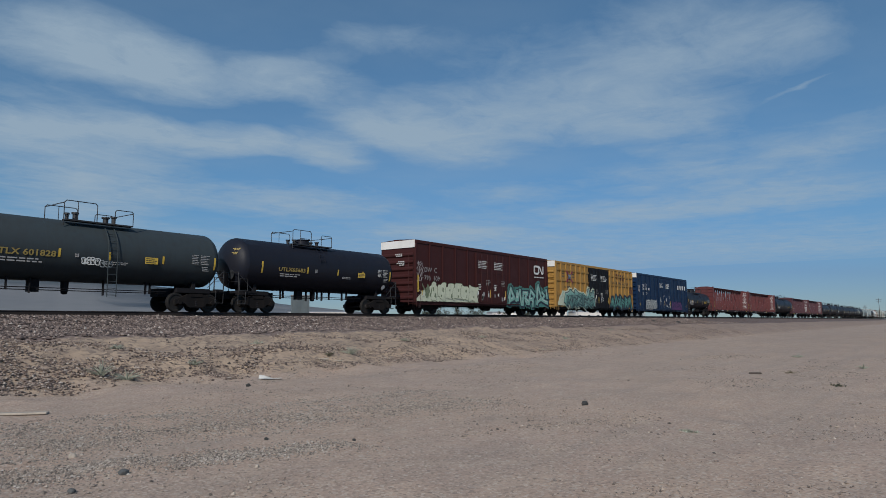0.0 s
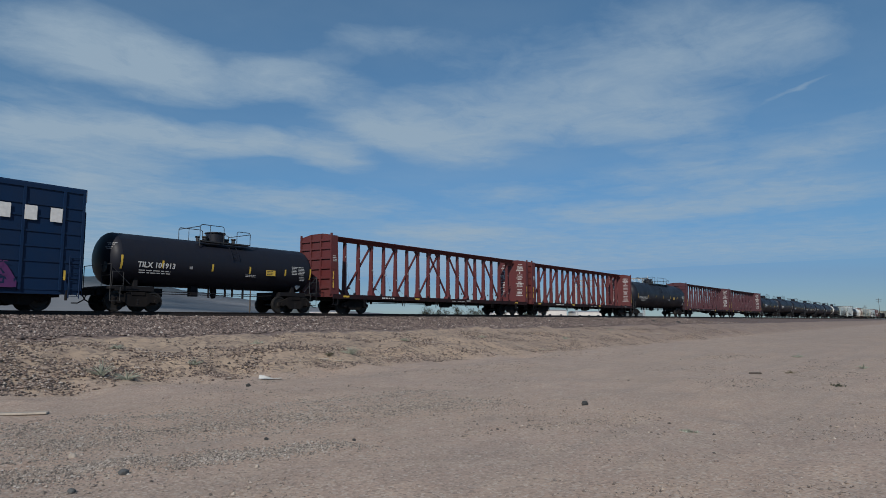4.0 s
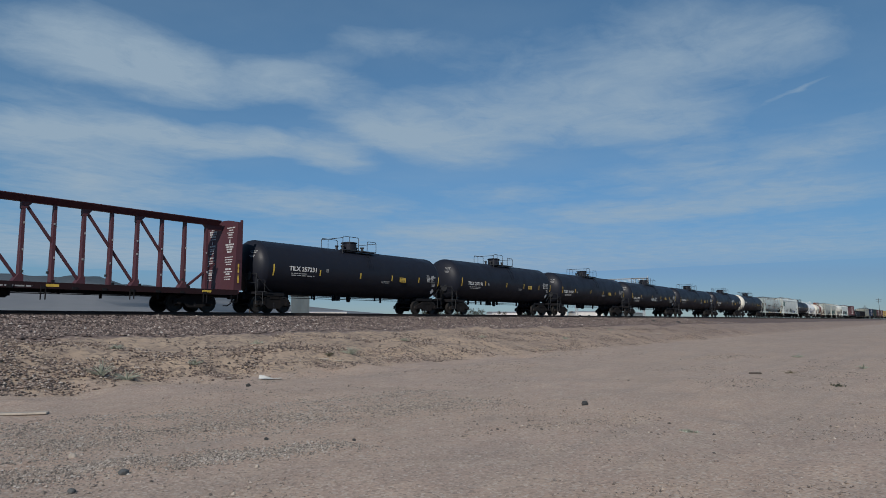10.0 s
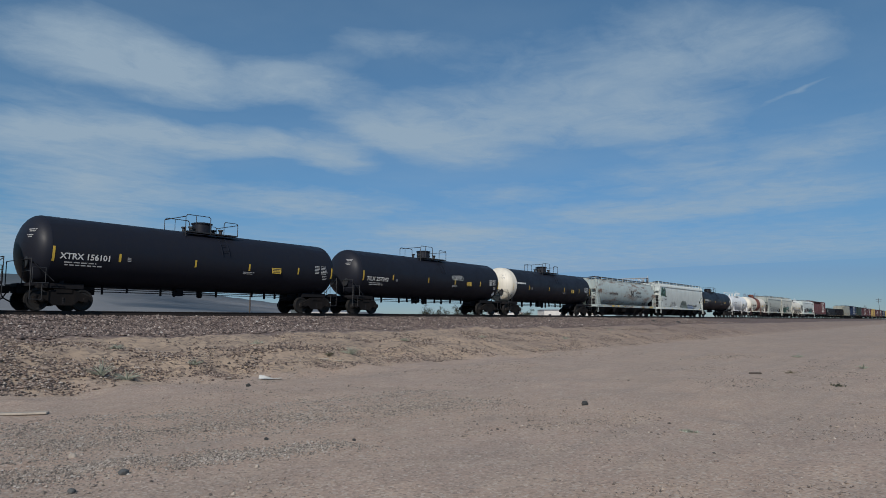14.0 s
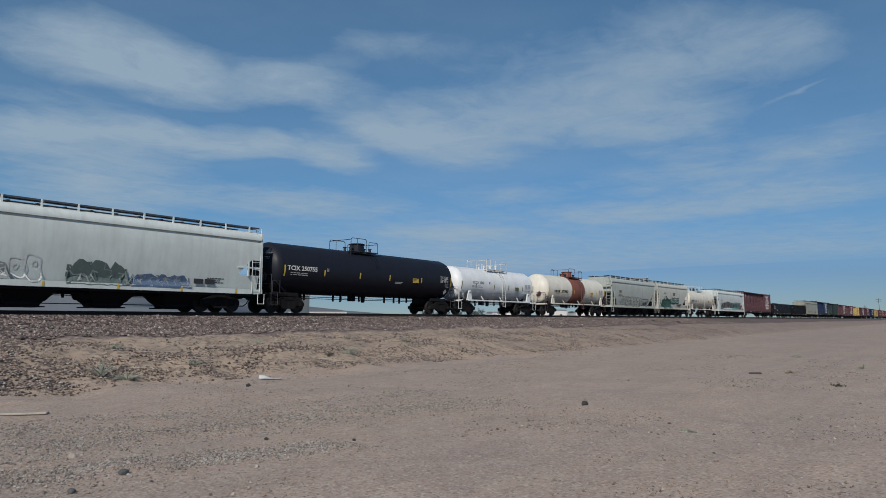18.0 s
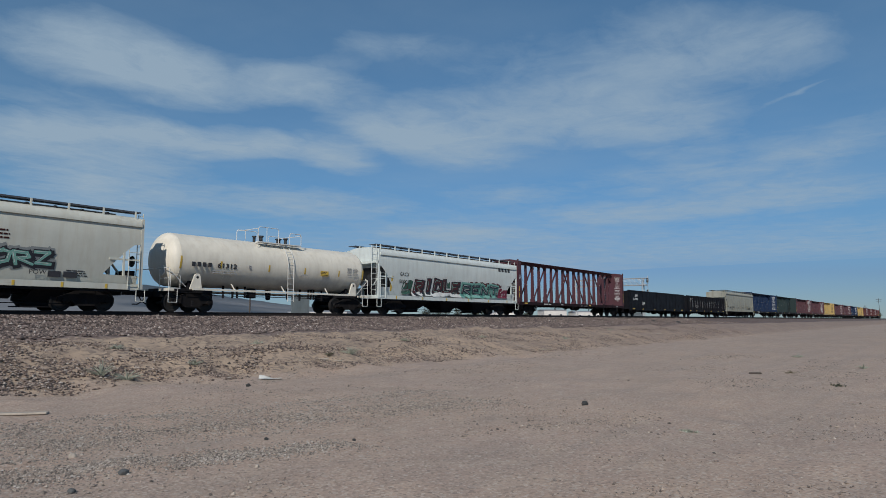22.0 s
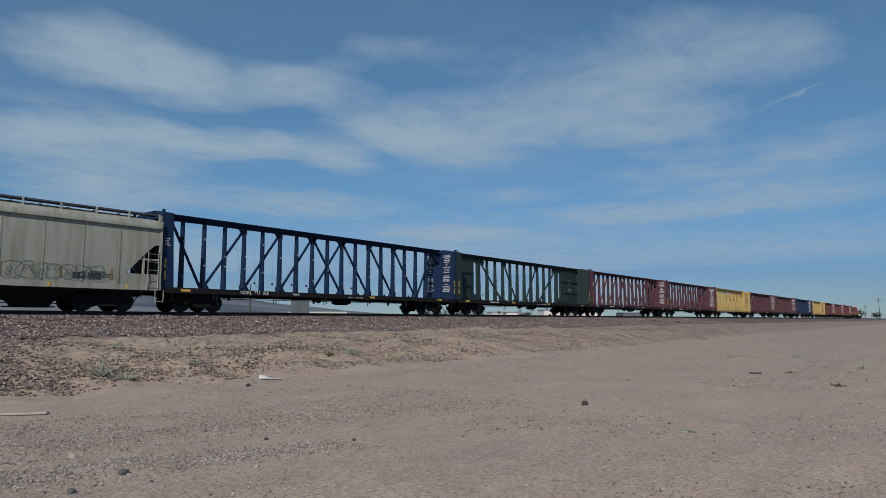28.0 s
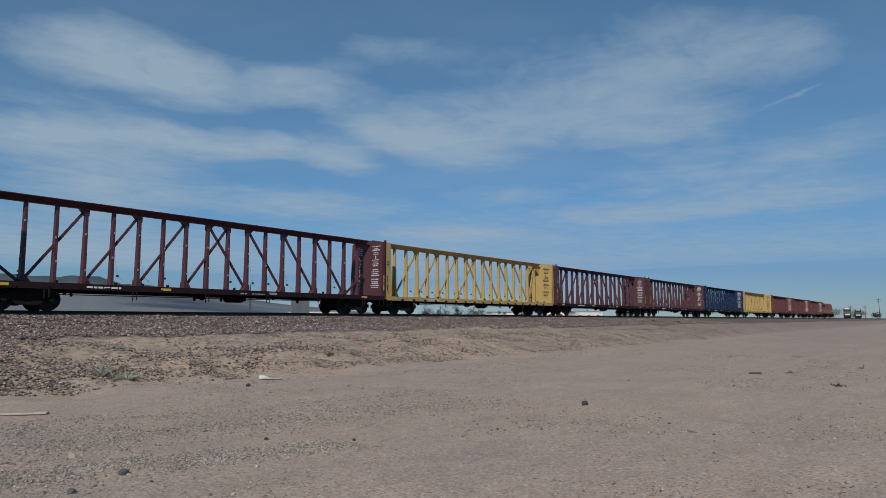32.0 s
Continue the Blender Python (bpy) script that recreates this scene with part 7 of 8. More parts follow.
    drape(piece(c, "RENT", 0.75, 5.85, 1.40, 2.38, -w - 0.03, G_NAVY, G_TEAL, G_MINT, G_WHITE, 654, 0.2, 0.03), lay)
    drape(graffiti(c, 1.4, 6.3, 2.2, 2.55, -w - 0.014, 6, G_RED, G_RED, G_CRIMSON, 656), lay)
    drape(graffiti(c, 5.9, 7.35, 1.34, 2.15, -w - 0.018, 2, G_CRIMSON, G_CRIMSON, G_WHITE, 653), lay)
    drape(part("yellow_strip", boxes((-7.28, -7.12, -w - 0.012, -w - 0.006, 1.5, 2.5)), M_STRIPE, c, "faded yellow reflective strip"), lay)
    centre_beam(506.35, M_MAROON, MAR, 30)
    gondola(529.4, 20.6, "plain black gondola with smooth sides and white lettering", False, (("SMIX", -7.8, 2.4, 0.27), ("66  1103", -8.15, 2.0, 0.27)), 71)
    gondola(550.9, 20.3, "black gondola with ribbed sides and dusty panels", True, (("SMIX", -8.0, 2.5, 0.3),), 72)
    c, h, w, lay = hopper(571.5, 19.4, M_HOPBEIGE, "stained beige covered hopper car with seamed sides", 3, "ribbed", seed=66)
    drape(loop_tag(c, 3.2, 7.0, 1.25, 2.0, -w - 0.014, 7, G_SLATE, 661, 0.02), lay)
    drape(loop_tag(c, -6.2, -4.6, 1.2, 1.9, -w - 0.014, 3, G_DARK, 662, 0.03), lay)
    for x in (-3.9, -0.2, 3.1, 5.3, 7.4):
        drape(part("yellow_strip", boxes((x - 0.05, x + 0.05, -w - 0.014, -w - 0.008, 1.4, 1.85)), M_FADEDYELLOW, c, "worn orange reflective strip"), lay)
    for x, z in ((-5.4, 2.55), (2.3, 2.3)):
        drape(mark_sign(c, ((x - 0.13, z - 0.13, x + 0.13, z + 0.13, 0.03), (x - 0.13, z + 0.13, x + 0.13, z - 0.13, 0.03), (x - 0.18, z - 0.18, x + 0.18, z - 0.18, 0.03), (x - 0.18, z + 0.18, x + 0.18, z + 0.18, 0.03)), -w - 0.014, M_STENCIL, "pale crossed lifting mark", "jacking_mark"), lay)
    for x in (-7.0, -4.9, -1.6, 1.4):
        drape(bars(c, x, x + 0.9, 1.5, 1.8, -w - 0.012, 3, M_LETTERD, 670 + int(x)), lay)
    centre_beam(592.95, M_CBBLUE, "dark blue centre-beam flat car, empty, with a tall truss", 31, marks="NOKL  737  078", posts=17)
    centre_beam(616.55, M_CBGREEN, "dark green centre-beam flat car with round-ended window openings", 32, "opera")
    centre_beam(640.4, M_MAROON, MAR, 33)
    centre_beam(663.95, M_MAROON, MAR, 34, knee=True)
    centre_beam(687.3, M_CBYELLOW, "sun-faded yellow centre-beam flat car, empty", 35, "yellow")
    x = 711.3
    for i, m in enumerate((M_MAROON, M_MAROON, M_CBBLUE, M_CBYELLOW, M_RED, M_RED, M_RED)):
        lab = "sun-faded yellow centre-beam flat car, empty" if m is M_CBYELLOW else ("dark blue centre-beam flat car, empty, with a tall truss" if m is M_CBBLUE else (RED if m is M_RED else MAR))
        centre_beam(x, m, lab, 40 + i, "yellow" if m is M_CBYELLOW else "truss")
        x += 24.6
    tail_locomotive(x - 0.6)


G_OLIVE, G_TEAL = plain("spray_olive", (0.16, 0.20, 0.12), 0.6), plain("spray_teal", (0.06, 0.20, 0.17), 0.6)
G_HAZE, G_PLUM = plain("spray_haze", (0.42, 0.46, 0.38), 0.6), plain("spray_plum", (0.095, 0.022, 0.11), 0.6)
G_SLATE, G_BLUE = plain("spray_slate", (0.10, 0.135, 0.125), 0.6), plain("spray_blue", (0.10, 0.15, 0.24), 0.6)
G_NAVY, G_CRIMSON = plain("spray_navy", (0.012, 0.018, 0.035), 0.6), plain("spray_crimson", (0.20, 0.02, 0.05), 0.6)
G_FADE = plain("spray_faded", (0.36, 0.33, 0.33), 0.7)
M_OLIVE = plain("strip_olive", (0.16, 0.18, 0.07), 0.6)


build_train()


# ---- beyond the track and on the lot ----
M_SHED = paint("shed_steel", (0.10, 0.125, 0.135), 0.5, 0.4, (0.07, 0.07, 0.075))
M_SHEDROOF = plain("shed_roof", (0.30, 0.31, 0.32), 0.5)
M_PALEWALL = paint("stucco_pale", (0.62, 0.60, 0.57), 0.8, 0.2, (0.4, 0.37, 0.33))
M_POLE = plain("pole_timber", (0.07, 0.055, 0.045), 0.85)
M_STEEL = plain("galvanised_steel", (0.42, 0.44, 0.45), 0.5, 0.3)
M_LEAF = plain("shrub_leaf", (0.055, 0.062, 0.035), 0.8, 0.0, 0.5, 3.0)
M_DRY = plain("dry_stalk", (0.22, 0.19, 0.13), 0.85, 0.0, 0.4, 20.0)
M_SAGE = plain("grey_green_weed", (0.33, 0.35, 0.28), 0.85, 0.0, 0.4, 14.0)
M_ROCK = plain("dark_rock", (0.035, 0.036, 0.036), 0.8, 0.0, 0.5, 12.0)
M_GREYROCK = plain("grey_rock", (0.10, 0.105, 0.105), 0.85, 0.0, 0.5, 16.0)
M_RAG = plain("white_plastic", (0.52, 0.52, 0.49), 0.55, 0.0, 0.2, 12.0)
M_BOARD = plain("bleached_board", (0.42, 0.37, 0.31), 0.75, 0.0, 0.3, 14.0)
M_LOCO = paint("locomotive_green", (0.055, 0.085, 0.065), 0.5, 0.3)


def ground_z(x, y):
    return float(ground_at(np.array([x]), np.array([y]))[0])


def rock(name, x, y, size, material, label, seed, flat=0.7):
    rng = random.Random(seed)
    bm = bmesh.new()
    bmesh.ops.create_icosphere(bm, subdivisions=2, radius=1)
    for v in bm.verts:
        d = 1 + 0.28 * noise.noise(v.co * 1.4 + Vector((seed, 0, 0))) + 0.12 * noise.noise(v.co * 4 + Vector((seed, 5, 0)))
        v.co = Vector((v.co.x * d * size, v.co.y * d * size * 0.8, v.co.z * d * size * flat))
    ob = tagged(new(name, mesh_of(name, bm, material)), label, "rock")
    ob.matrix_basis = pose(x, y, ground_z(x, y) + size * flat * 0.45, 0, 0, rng.uniform(0, 360))
    return ob


def weed(x, y, radius, height, material, label, n, seed, leaves=True):
    """A tuft of thin stems that fan out, with small leaves along them."""
    rng = random.Random(seed)
    ob = tagged(new("weed"), label, "plant")
    ob.matrix_basis = pose(x, y, ground_z(x, y) - 0.02)
    stems, leaf = bmesh.new(), bmesh.new()
    for k in range(n):
        a, lean = rng.uniform(0, math.tau), rng.random() ** 0.6
        tip = Vector((radius * lean * math.cos(a), radius * lean * math.sin(a), height * rng.uniform(0.35, 1.0) * (1.15 - 0.6 * lean)))
        mid = Vector((tip.x * 0.4, tip.y * 0.4, tip.z * 0.62))
        rod(stems, (0, 0, 0), mid, 0.010, 4, 0.008)
        rod(stems, mid, tip, 0.008, 4, 0.003)
        if leaves:
            for q in range(5):
                p = mid.lerp(tip, rng.random())
                d = Vector((rng.uniform(-1, 1), rng.uniform(-1, 1), rng.uniform(-0.4, 1))).normalized() * 0.05
                s = Vector((d.y, -d.x, 0.01)) * 0.3
                leaf.faces.new([leaf.verts.new(p + w) for w in (Vector((0, 0, 0)), d * 0.5 + s, d, d * 0.5 - s)])
    tagged(part("stalk", stems, material if material is M_SAGE else M_DRY, ob), kind="stuff")
    if leaves:
        tagged(part("leaves", leaf, material, ob), kind="stuff")
    else:
        leaf.free()
    return ob


def shrub(x, y, radius, height, seed):
    """A desert shrub: forked stems and a loose crown of many small leaves."""
    rng = random.Random(seed)
    ob = tagged(new("shrub"), "dusty dark green desert shrub behind the track", "shrub", "shrubs behind the track")
    ob.matrix_basis = pose(x, y, ground_z(x, y))
    stems, leaf = bmesh.new(), bmesh.new()
    for k in range(9):
        a = k * math.tau / 9 + rng.random()
        tip = Vector((radius * 0.8 * math.cos(a), radius * 0.8 * math.sin(a), height * rng.uniform(0.55, 0.95)))
        rod(stems, (0, 0, 0), tip, 0.04, 5, 0.012)
        for c in range(4):
            o = tip * rng.uniform(0.55, 1.0) + Vector((rng.gauss(0, 0.25), rng.gauss(0, 0.25), rng.gauss(0, 0.2)))
            for q in range(34):
                p = o + Vector((rng.gauss(0, 0.22), rng.gauss(0, 0.22), rng.gauss(0, 0.18))) * radius * 0.7
                d = Vector((rng.uniform(-1, 1), rng.uniform(-1, 1), rng.uniform(-1, 1))).normalized() * 0.13
                s = d.cross(Vector((0.3, 0.2, 1))) * 0.5
                leaf.faces.new([leaf.verts.new(p + w) for w in (Vector((0, 0, 0)), d * 0.5 + s, d, d * 0.5 - s)])
    part("stalk", stems, M_POLE, ob)
    part("crown", leaf, M_LEAF, ob)


def shed(x, y, w, d, h, turn, wall, label, windows=2, pitch=0.4):
    ob = tagged(new("shed"), label, "building")
    ob.matrix_basis = pose(x, y, ground_z(x, y) - 0.05, 0, 0, turn)
    part("wall", boxes((-w / 2, w / 2, -d / 2, d / 2, 0, h)), wall, ob)
    bm = bmesh.new()
    prism(bm, [(-d / 2 - 0.2, h), (d / 2 + 0.2, h), (0, h + pitch)], -w / 2 - 0.2, w / 2 + 0.2, "x")
    part("roof", bm, M_SHEDROOF, ob)
    for k in range(windows):
        xx = -w / 2 + (k + 0.5) * w / windows
        win = part("window", boxes((xx - 0.5, xx + 0.5, -d / 2 - 0.05, -d / 2 - 0.003, h * 0.45, h * 0.45 + 0.9)), M_STEEL, ob)
        part("pane", boxes((xx - 0.42, xx + 0.42, -d / 2 - 0.06, -d / 2 - 0.051, h * 0.45 + 0.08, h * 0.45 + 0.82)), M_GLASS, win)
    part("door", boxes((w / 2 - 1.3, w / 2 - 0.4, -d / 2 - 0.06, -d / 2 - 0.003, 0, 2.05)), M_SHED, ob)
    return ob


def corrugated_bin(x, y, w, h, turn):
    ob = tagged(new("equipment_hut"), "grey-green corrugated steel hut standing past the track", "hut")
    ob.matrix_basis = pose(x, y, ground_z(x, y) - 0.05, 0, 0, turn)
    bm = bmesh.new()
    pts = []
    for k in range(40):
        t = -w / 2 + w * k / 39
        pts.append((t, -w / 2 - (0.06 if k % 2 else 0.0)))
    pts += [(w / 2, w / 2), (-w / 2, w / 2)]
    lo, hi = [bm.verts.new((a, b, 0)) for a, b in pts], [bm.verts.new((a, b, h)) for a, b in pts]
    for k in range(len(pts)):
        j = (k + 1) % len(pts)
        bm.faces.new((lo[k], lo[j], hi[j], hi[k]))
    bm.faces.new(hi)
    part("wall", bm, M_SHED, ob)
    part("roof", boxes((-w / 2 - 0.12, w / 2 + 0.12, -w / 2 - 0.15, w / 2 + 0.12, h, h + 0.12)), M_SHEDROOF, ob)
    part("door", boxes((-0.45, 0.45, -w / 2 - 0.12, -w / 2 - 0.07, 0, 2.05)), M_UNDER, ob)


def utility_pole(x, y, h, label="weathered timber utility pole with crossarms", arms=2, turn=0):
    ob = tagged(new("utility_pole"), label, "utility pole")
    ob.matrix_basis = pose(x, y, ground_z(x, y) - 0.1, 0, 0, turn)
    bm = bmesh.new()
    rod(bm, (0, 0, 0), (0, 0, h), 0.15, 10, 0.10)
    part("pole", bm, M_POLE, ob)
    for k in range(arms):
        arm = part("crossarm", boxes((-1.2, 1.2, -0.06, 0.06, h - 0.5 - k * 0.9, h - 0.37 - k * 0.9)), M_POLE, ob)
        for q in (-1.1, -0.6, 0.6, 1.1):
            bm = bmesh.new()
            lathe(bm, [(h - 0.37 - k * 0.9, 0.03), (h - 0.3 - k * 0.9, 0.05), (h - 0.2 - k * 0.9, 0.04)], 8, "z", (q, 0, 0))
            part("insulator", bm, M_STEEL, arm)


def signal_bridge(x, y0, y1, z):
    """A steel lattice beam on two legs over the sidings, with signal heads at its near end."""
    ob = tagged(new("signal_bridge"), "grey steel lattice signal bridge over the sidings", "signal bridge")
    g = ground_z(x, y0)
    for y in (y0, y1):
        bm = bmesh.new()
        for dx in (-0.45, 0.45):
            rod(bm, (x + dx, y, g - 0.1), (x + dx, y, z), 0.09, 6)
        for k in range(8):
            a, b = g + (z - g) * k / 8, g + (z - g) * (k + 1) / 8
            rod(bm, (x - 0.45, y, a), (x + 0.45, y, b), 0.04, 5)
        part("leg", bm, M_STEEL, ob)
    bm = bmesh.new()
    n = 14
    for dx in (-0.45, 0.45):
        for zz in (z - 1.25, z):
            rod(bm, (x + dx, y0 - 0.8, zz), (x + dx, y1, zz), 0.07, 6)
        for k in range(n):
            a, b = y0 + (y1 - y0) * k / n, y0 + (y1 - y0) * (k + 1) / n
            rod(bm, (x + dx, a, z - 1.25), (x + dx, b, z), 0.035, 5)
            rod(bm, (x + dx, b, z - 1.25), (x + dx, b, z), 0.035, 5)
    part("lattice_beam", bm, M_STEEL, ob)
    part("walkway", boxes((x - 0.5, x + 0.5, y0 - 0.8, y1, z - 1.36, z - 1.31)), M_STEEL, ob)
    for k, (yy, zz) in enumerate(((y0 - 0.9, z - 0.4), (y0 - 0.9, z - 2.6))):
        head = part("signal_head", boxes((x - 0.25, x + 0.1, yy - 0.16, yy + 0.16, zz - 0.45, zz + 0.45)), M_STEEL, ob)
        for q in (-0.28, 0.0, 0.28):
            bm = bmesh.new()
            lathe(bm, [(x - 0.40, 0.11), (x - 0.255, 0.11)], 12, "x", (0, yy, zz + q))
            part("lamp_hood", bm, M_UNDER, head)
    bm = bmesh.new()
    rod(bm, (x, y0 - 0.9, z - 3.4), (x, y0 - 0.9, z + 0.4), 0.05, 6)
    part("signal_mast", bm, M_STEEL, ob)


def locomotive(x, y):
    """A parked engine, seen on its nose."""
    ob = tagged(new("locomotive"), "parked green locomotive with pale stripes on a far siding", "locomotive", "parked locomotives")
    ob.matrix_basis = pose(x, y, RAIL_Z - 0.195, 0, 0, 5.0)
    bm = bmesh.new()
    prism(bm, [(0.4, 1.5), (0.4, 2.7), (0.7, 3.1), (2.0, 3.1), (2.0, 1.5)], -1.0, 1.0)
    part("nose", bm, M_LOCO, ob)
    bm = bmesh.new()
    prism(bm, [(-1.5, 1.5), (1.5, 1.5), (1.5, 4.4), (1.0, 4.9), (-1.0, 4.9), (-1.5, 4.4)], 2.0, 4.3, "x")
    cab = part("cab", bm, M_LOCO, ob)
    for yy in (-1.2, -0.45, 0.45, 1.2):
        part("windscreen", boxes((1.96, 1.998, yy - 0.28, yy + 0.28, 3.35, 4.1)), M_GLASS, cab)
    part("number_board", boxes((1.9, 1.995, -0.95, 0.95, 4.25, 4.75)), M_LETTER, cab, "white board over the windscreen")
    part("hood", boxes((4.3, 19.5, -0.95, 0.95, 1.5, 4.4)), M_LOCO, ob)
    part("stripe", boxes((0.38, 0.397, -0.95, 0.95, 1.6, 2.15)), M_LETTER, ob, "white stripe across the nose")
    part("frame", boxes((0.0, 20.2, -1.5, 1.5, 1.1, 1.5)), M_UNDER, ob)
    part("plough", boxes((-0.25, 0.0, -1.4, 1.4, 0.15, 1.3)), M_UNDER, ob)
    for tx in (3.6, 16.5):
        t = put("truck", GEAR["bolster"], ob, pose(tx, 0, 0.1))
        for dx in (-1.8, 0.0, 1.8):
            put("wheelset", GEAR["wheelset"], t, pose(dx, 0, 0.40))


def lot_things():
    rock("rock", 9.86, 13.46, 0.075, M_ROCK, "small black rock at the foot of the bank", 1)
    rock("rock", 11.51, 5.46, 0.07, M_ROCK, "fist-sized black rock alone on the sand", 2, 0.9)
    rock("rock", 3.55, 6.92, 0.065, M_GREYROCK, "grey-green stone in the gravel drift", 3, 0.6)
    rock("rock", 5.62, 7.25, 0.035, M_ROCK, "small black rock on the gravel", 4)
    rock("rock", 4.59, 6.07, 0.03, M_BOARD, "pale stone on the gravel", 5)
    rock("rock", 3.58, 8.17, 0.05, M_BOARD, "pale stone in the gravel drift", 6)
    rock("rock", 6.3, 6.3, 0.028, M_ROCK, "small black rock on the gravel", 7)
    rock("rock", 2.9, 6.6, 0.045, M_GREYROCK, "reddish grey stone in the gravel", 8)
    rock("rock", 38.2, 27.2, 0.16, M_ROCK, "black lump lying on the ballast shoulder", 9, 0.5)
    rock("rock", 72.5, 25.95, 0.30, M_ROCK, "dark lump lying on the ballast shoulder", 10, 0.5)
    rock("rock", 73.4, 23.44, 0.30, M_ROCK, "dark lump lying on the bank crest", 11, 0.6)
    # A torn plastic sheet with one corner up.
    bm = bmesh.new()
    rng = random.Random(3)
    grid = [[bm.verts.new((-0.3 + 0.1 * i, -0.09 + 0.06 * j + 0.02 * rng.random(), 0.015 + 0.02 * rng.random() + (0.085 if i < 2 and j > 2 else (0.05 if i == 2 and j > 1 else 0)))) for j in range(4)] for i in range(7)]
    for a, b in zip(grid, grid[1:]):
        for p, q, u, v in zip(a, a[1:], b[1:], b):
            bm.faces.new((p, q, u, v))
    ob = tagged(new("plastic_sheet", mesh_of("plastic_sheet", bm, M_RAG)), "torn white plastic sheet at the foot of the bank", "litter")
    ob.matrix_basis = pose(11.31, 14.5, ground_z(11.31, 14.5) + 0.01, 0, 0, -42)
    ob.modifiers.new("thick", "SOLIDIFY").thickness = 0.006
    for x, y, ln, wd, turn, lab in ((4.61, 12.46, 0.78, 0.15, -40, "bleached board lying flat on the sand"), (14.7, 16.25, 0.5, 0.08, -70, "pale broken plank on the bank"),
                                    (15.1, 15.9, 0.28, 0.08, -60, "pale broken plank on the bank"), (28.65, 15.62, 0.7, 0.1, -45, "pale broken plank at the foot of the bank"),
                                    (48.1, 17.25, 1.3, 0.12, -75, "bleached pole lying on the bank")):
        bm = boxes((-ln / 2, ln / 2, -wd / 2, wd / 2, 0, 0.035))
        bmesh.ops.bevel(bm, geom=bm.edges[:], offset=0.008, segments=1, affect="EDGES")
        ob = tagged(new("board", mesh_of("board", bm, M_BOARD)), lab, "board")
        ob.matrix_basis = pose(x, y, ground_z(x, y) + 0.012, 0, 0, turn)
    bm = boxes((-0.17, 0.17, -0.05, 0.05, 0, 0.05))
    bmesh.ops.bevel(bm, geom=bm.edges[:], offset=0.012, segments=1, affect="EDGES")
    ob = tagged(new("wood_block", mesh_of("wood_block", bm, M_POLE)), "dark scrap of timber on the sand", "board")
    ob.matrix_basis = pose(20.8, 4.48, ground_z(20.8, 4.48), 0, 0, -52)
    weed(7.6, 16.1, 0.42, 0.52, M_SAGE, "grey-green spiky weed on the bank", 46, 1, False)
    weed(8.1, 15.85, 0.42, 0.30, M_SAGE, "grey-green spiky weed on the bank", 40, 2, False)
    weed(10.24, 16.38, 0.25, 0.22, M_SAGE, "small green weed on the bank", 26, 3)
    weed(16.3, 16.54, 0.42, 0.38, M_SAGE, "dead grey bush on the bank", 50, 4, False)
    weed(15.2, 16.4, 0.25, 0.22, M_LEAF, "small green weed on the bank", 26, 5)
    weed(21.84, 3.75, 0.22, 0.12, M_DRY, "dry brown weed on the sand", 26, 6, False)
    weed(18.48, 2.18, 0.3, 0.06, M_LEAF, "flat dark green weed on the sand", 24, 7)
    weed(9.83, 3.05, 0.16, 0.04, M_SAGE, "flat grey-green weed on the sand", 22, 8)
    for k, (x, y) in enumerate(((9.0, 18.4), (13.4, 17.9), (20.5, 17.6), (27.0, 18.2), (33.5, 17.0), (25.5, 2.2), (31.0, 5.0), (43.0, 18.4))):
        weed(x, y, 0.3, 0.2, M_SAGE, "dry tuft of weed", 22, 20 + k, k % 2 == 0)


def distance_things():
    corrugated_bin(79.6, 94.0, 3.2, 5.2, -38)
    utility_pole(73.9, 101.2, 7.4, "thin grey pole past the track", 0)
    for k, (x, y, r, h) in enumerate(((74.2, 59.6, 1.1, 2.7), (75.6, 58.0, 0.9, 2.4), (77.4, 55.6, 1.4, 2.9), (79.5, 54.0, 1.0, 2.6), (83.0, 52.5, 0.8, 2.0), (86.5, 50.5, 1.0, 2.2))):
        shrub(x, y, r, h, 50 + k)
    shed(214, 134, 12, 8, 3.4, -40, M_PALEWALL, "low pale building far past the track", 3)
    shed(224, 119, 9, 7, 4.2, -40, M_PALEWALL, "low pale building far past the track", 2)
    shed(232, 109, 11, 7, 3.6, -42, M_PALEWALL, "low pale building far past the track", 3)
    shed(243, 96, 8, 6, 3.2, -42, M_SHED, "grey shed far past the track", 2)
    shed(204, 229, 26, 10, 4.2, -35, M_PALEWALL, "long pale warehouse far past the track", 5)
    shed(180, 205, 14, 8, 3.8, -35, M_PALEWALL, "low pale building far past the track", 3)
    signal_bridge(119.6, 44.4, 58.0, 9.2)
    locomotive(346.6, 34.9)
    locomotive(396, 35.1)
    for x, y, h, t in ((385, 25.2, 10.5, 80), (430, 20.0, 9.0, 80), (520, 42.0, 10.0, 80), (460, 30.5 + 14, 9.0, 80)):
        utility_pole(x, y, h, turn=t)
    for k in range(12):
        tree(470 + 24 * k, 44 + (k * 37 % 23) - 0.9 * k, 2.4 + (k * 13 % 5) * 0.5, 70 + k)


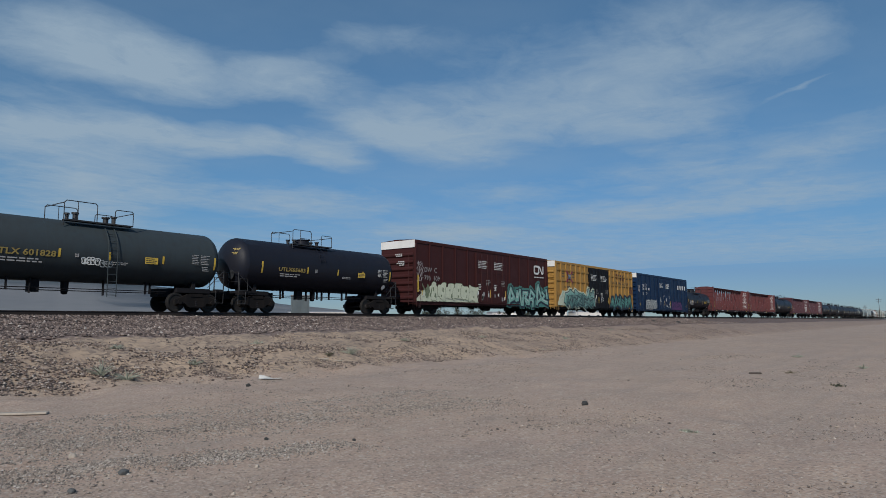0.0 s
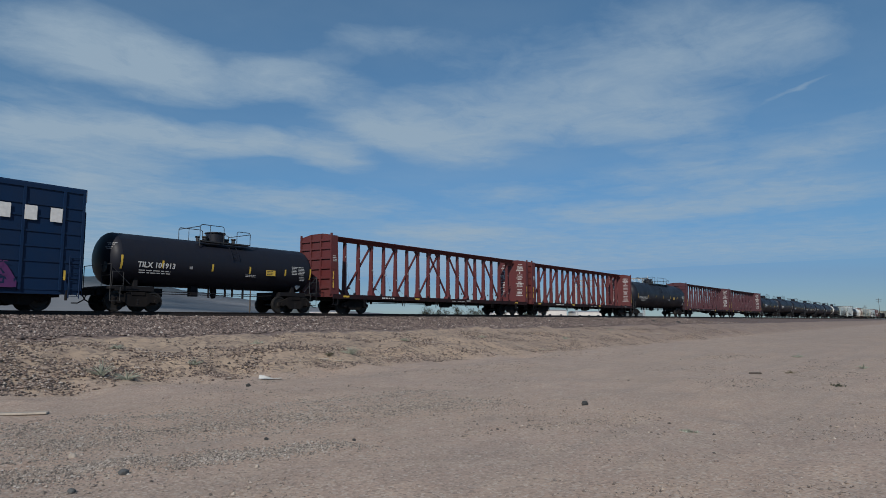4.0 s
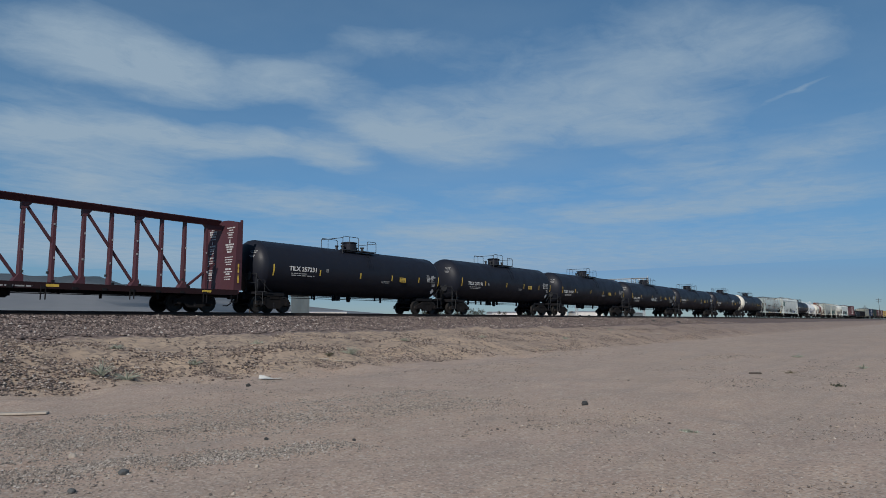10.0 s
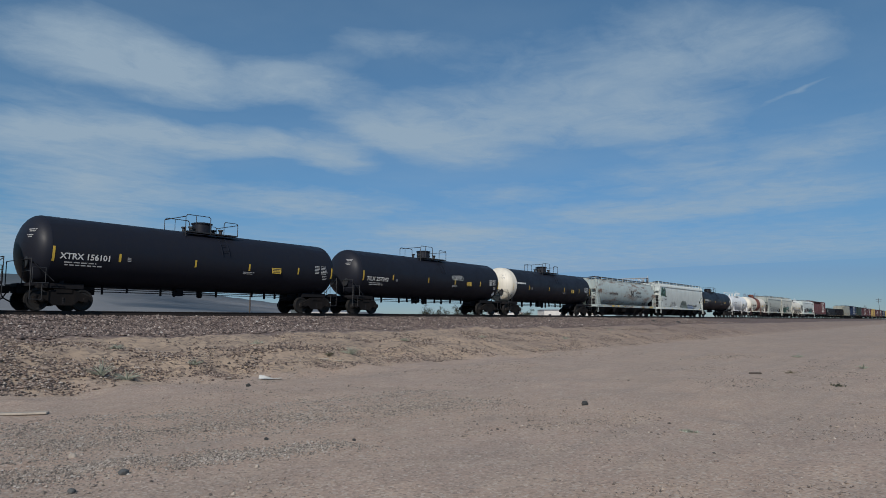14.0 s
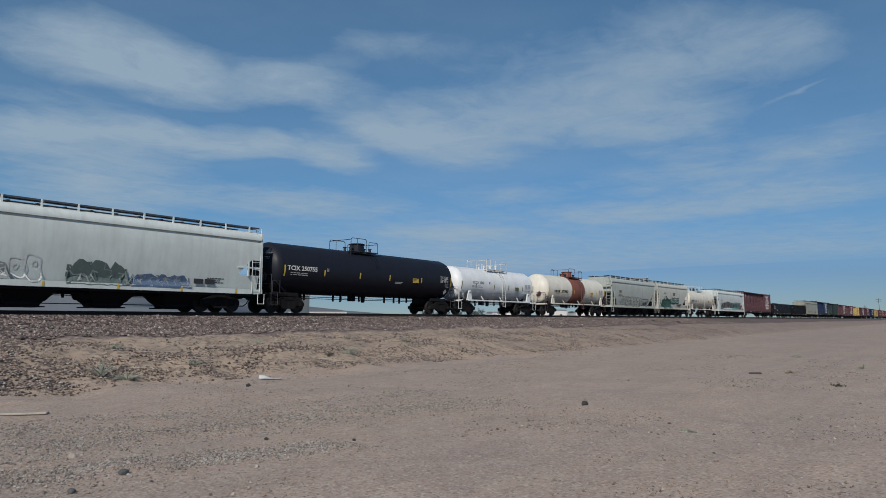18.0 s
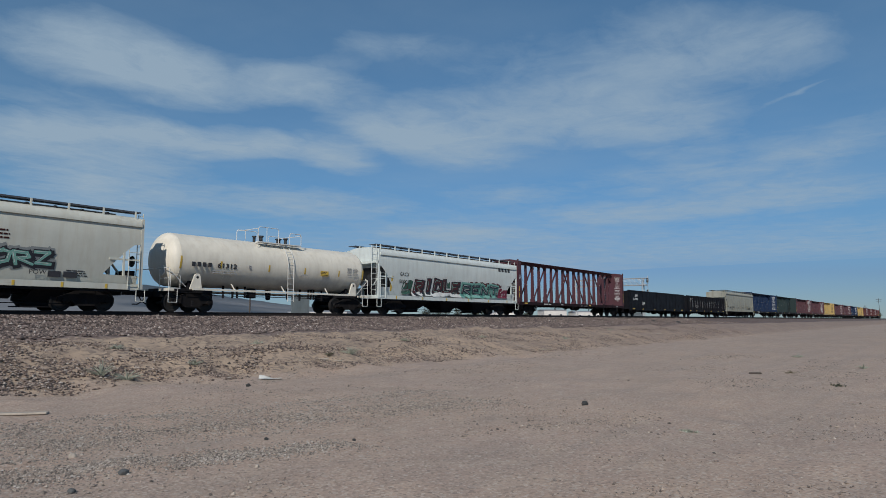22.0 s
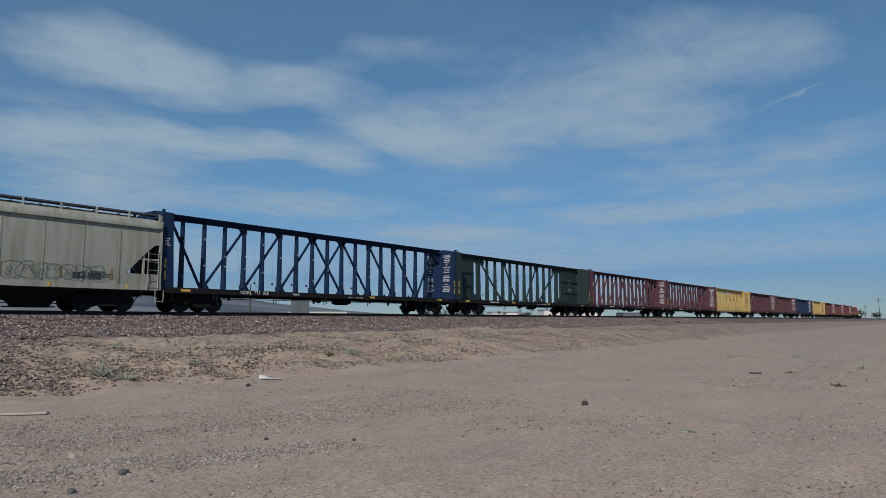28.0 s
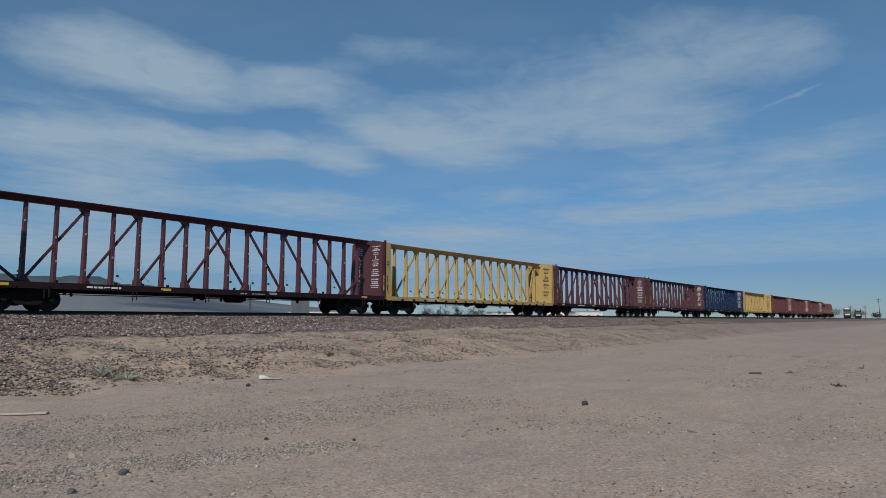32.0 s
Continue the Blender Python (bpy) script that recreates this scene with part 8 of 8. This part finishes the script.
def tree(x, y, s, seed):
    """A small desert tree: tapered trunk, limbs and an uneven crown of leaves."""
    rng = random.Random(seed)
    ob = tagged(new("tree"), "dark scrubby tree on the far plain", "tree", "far trees")
    ob.matrix_basis = pose(x, y, ground_z(x, y) - 0.1)
    stems, leaf = bmesh.new(), bmesh.new()
    rod(stems, (0, 0, 0), (0.1, 0, s), 0.16, 6, 0.1)
    for k in range(6):
        a = rng.random() * math.tau
        tip = Vector((s * 0.8 * math.cos(a), s * 0.8 * math.sin(a), s * rng.uniform(1.2, 2.0)))
        rod(stems, (0.1, 0, s * 0.9), tip, 0.08, 5, 0.03)
        for q in range(70):
            p = tip * rng.uniform(0.7, 1.05) + Vector((rng.gauss(0, 0.3), rng.gauss(0, 0.3), rng.gauss(0, 0.25))) * s
            d = Vector((rng.uniform(-1, 1), rng.uniform(-1, 1), rng.uniform(-1, 1))).normalized() * 0.4
            e = d.cross(Vector((0.3, 0.2, 1))) * 0.5
            leaf.faces.new([leaf.verts.new(p + w) for w in (Vector((0, 0, 0)), d * 0.5 + e, d, d * 0.5 - e)])
    part("trunk", stems, M_POLE, ob)
    part("crown", leaf, M_LEAF, ob)


lot_things()
distance_things()


# ---- what moves ----
def gone(t):
    """How far the train has rolled: it slows a little on the way."""
    return SPEED * t - SLOWING * t * t


def motions():
    """The train rolls by, losing a little speed, its wheels turn, and the clouds drift off."""
    for car, mid in CARS:
        walk(car, [(t, pose(mid - gone(t), TRACK_Y, RAIL_Z)) for t in np.linspace(0.0, CLIP, 17).tolist()])
    walk(clouds, [(t, pose(0.97 * t, 0.26 * t, 300)) for t in (0.0, 16.0, CLIP)])
    steps = round(CLIP * FPS)
    for group, x in ((LEADING, -0.89), (TRAILING, 0.89)):
        first = group[0]
        walk(first, [(CLIP * k / steps, pose(x, 0, 0.457, 0, -math.degrees(gone(CLIP * k / steps) / 0.457), 0)) for k in range(steps + 1)])
        for w in group[1:]:
            w.rotation_mode = "QUATERNION"
            w.animation_data_create()
            w.animation_data.action = first.animation_data.action
            w.animation_data.action_slot = first.animation_data.action_slot


motions()
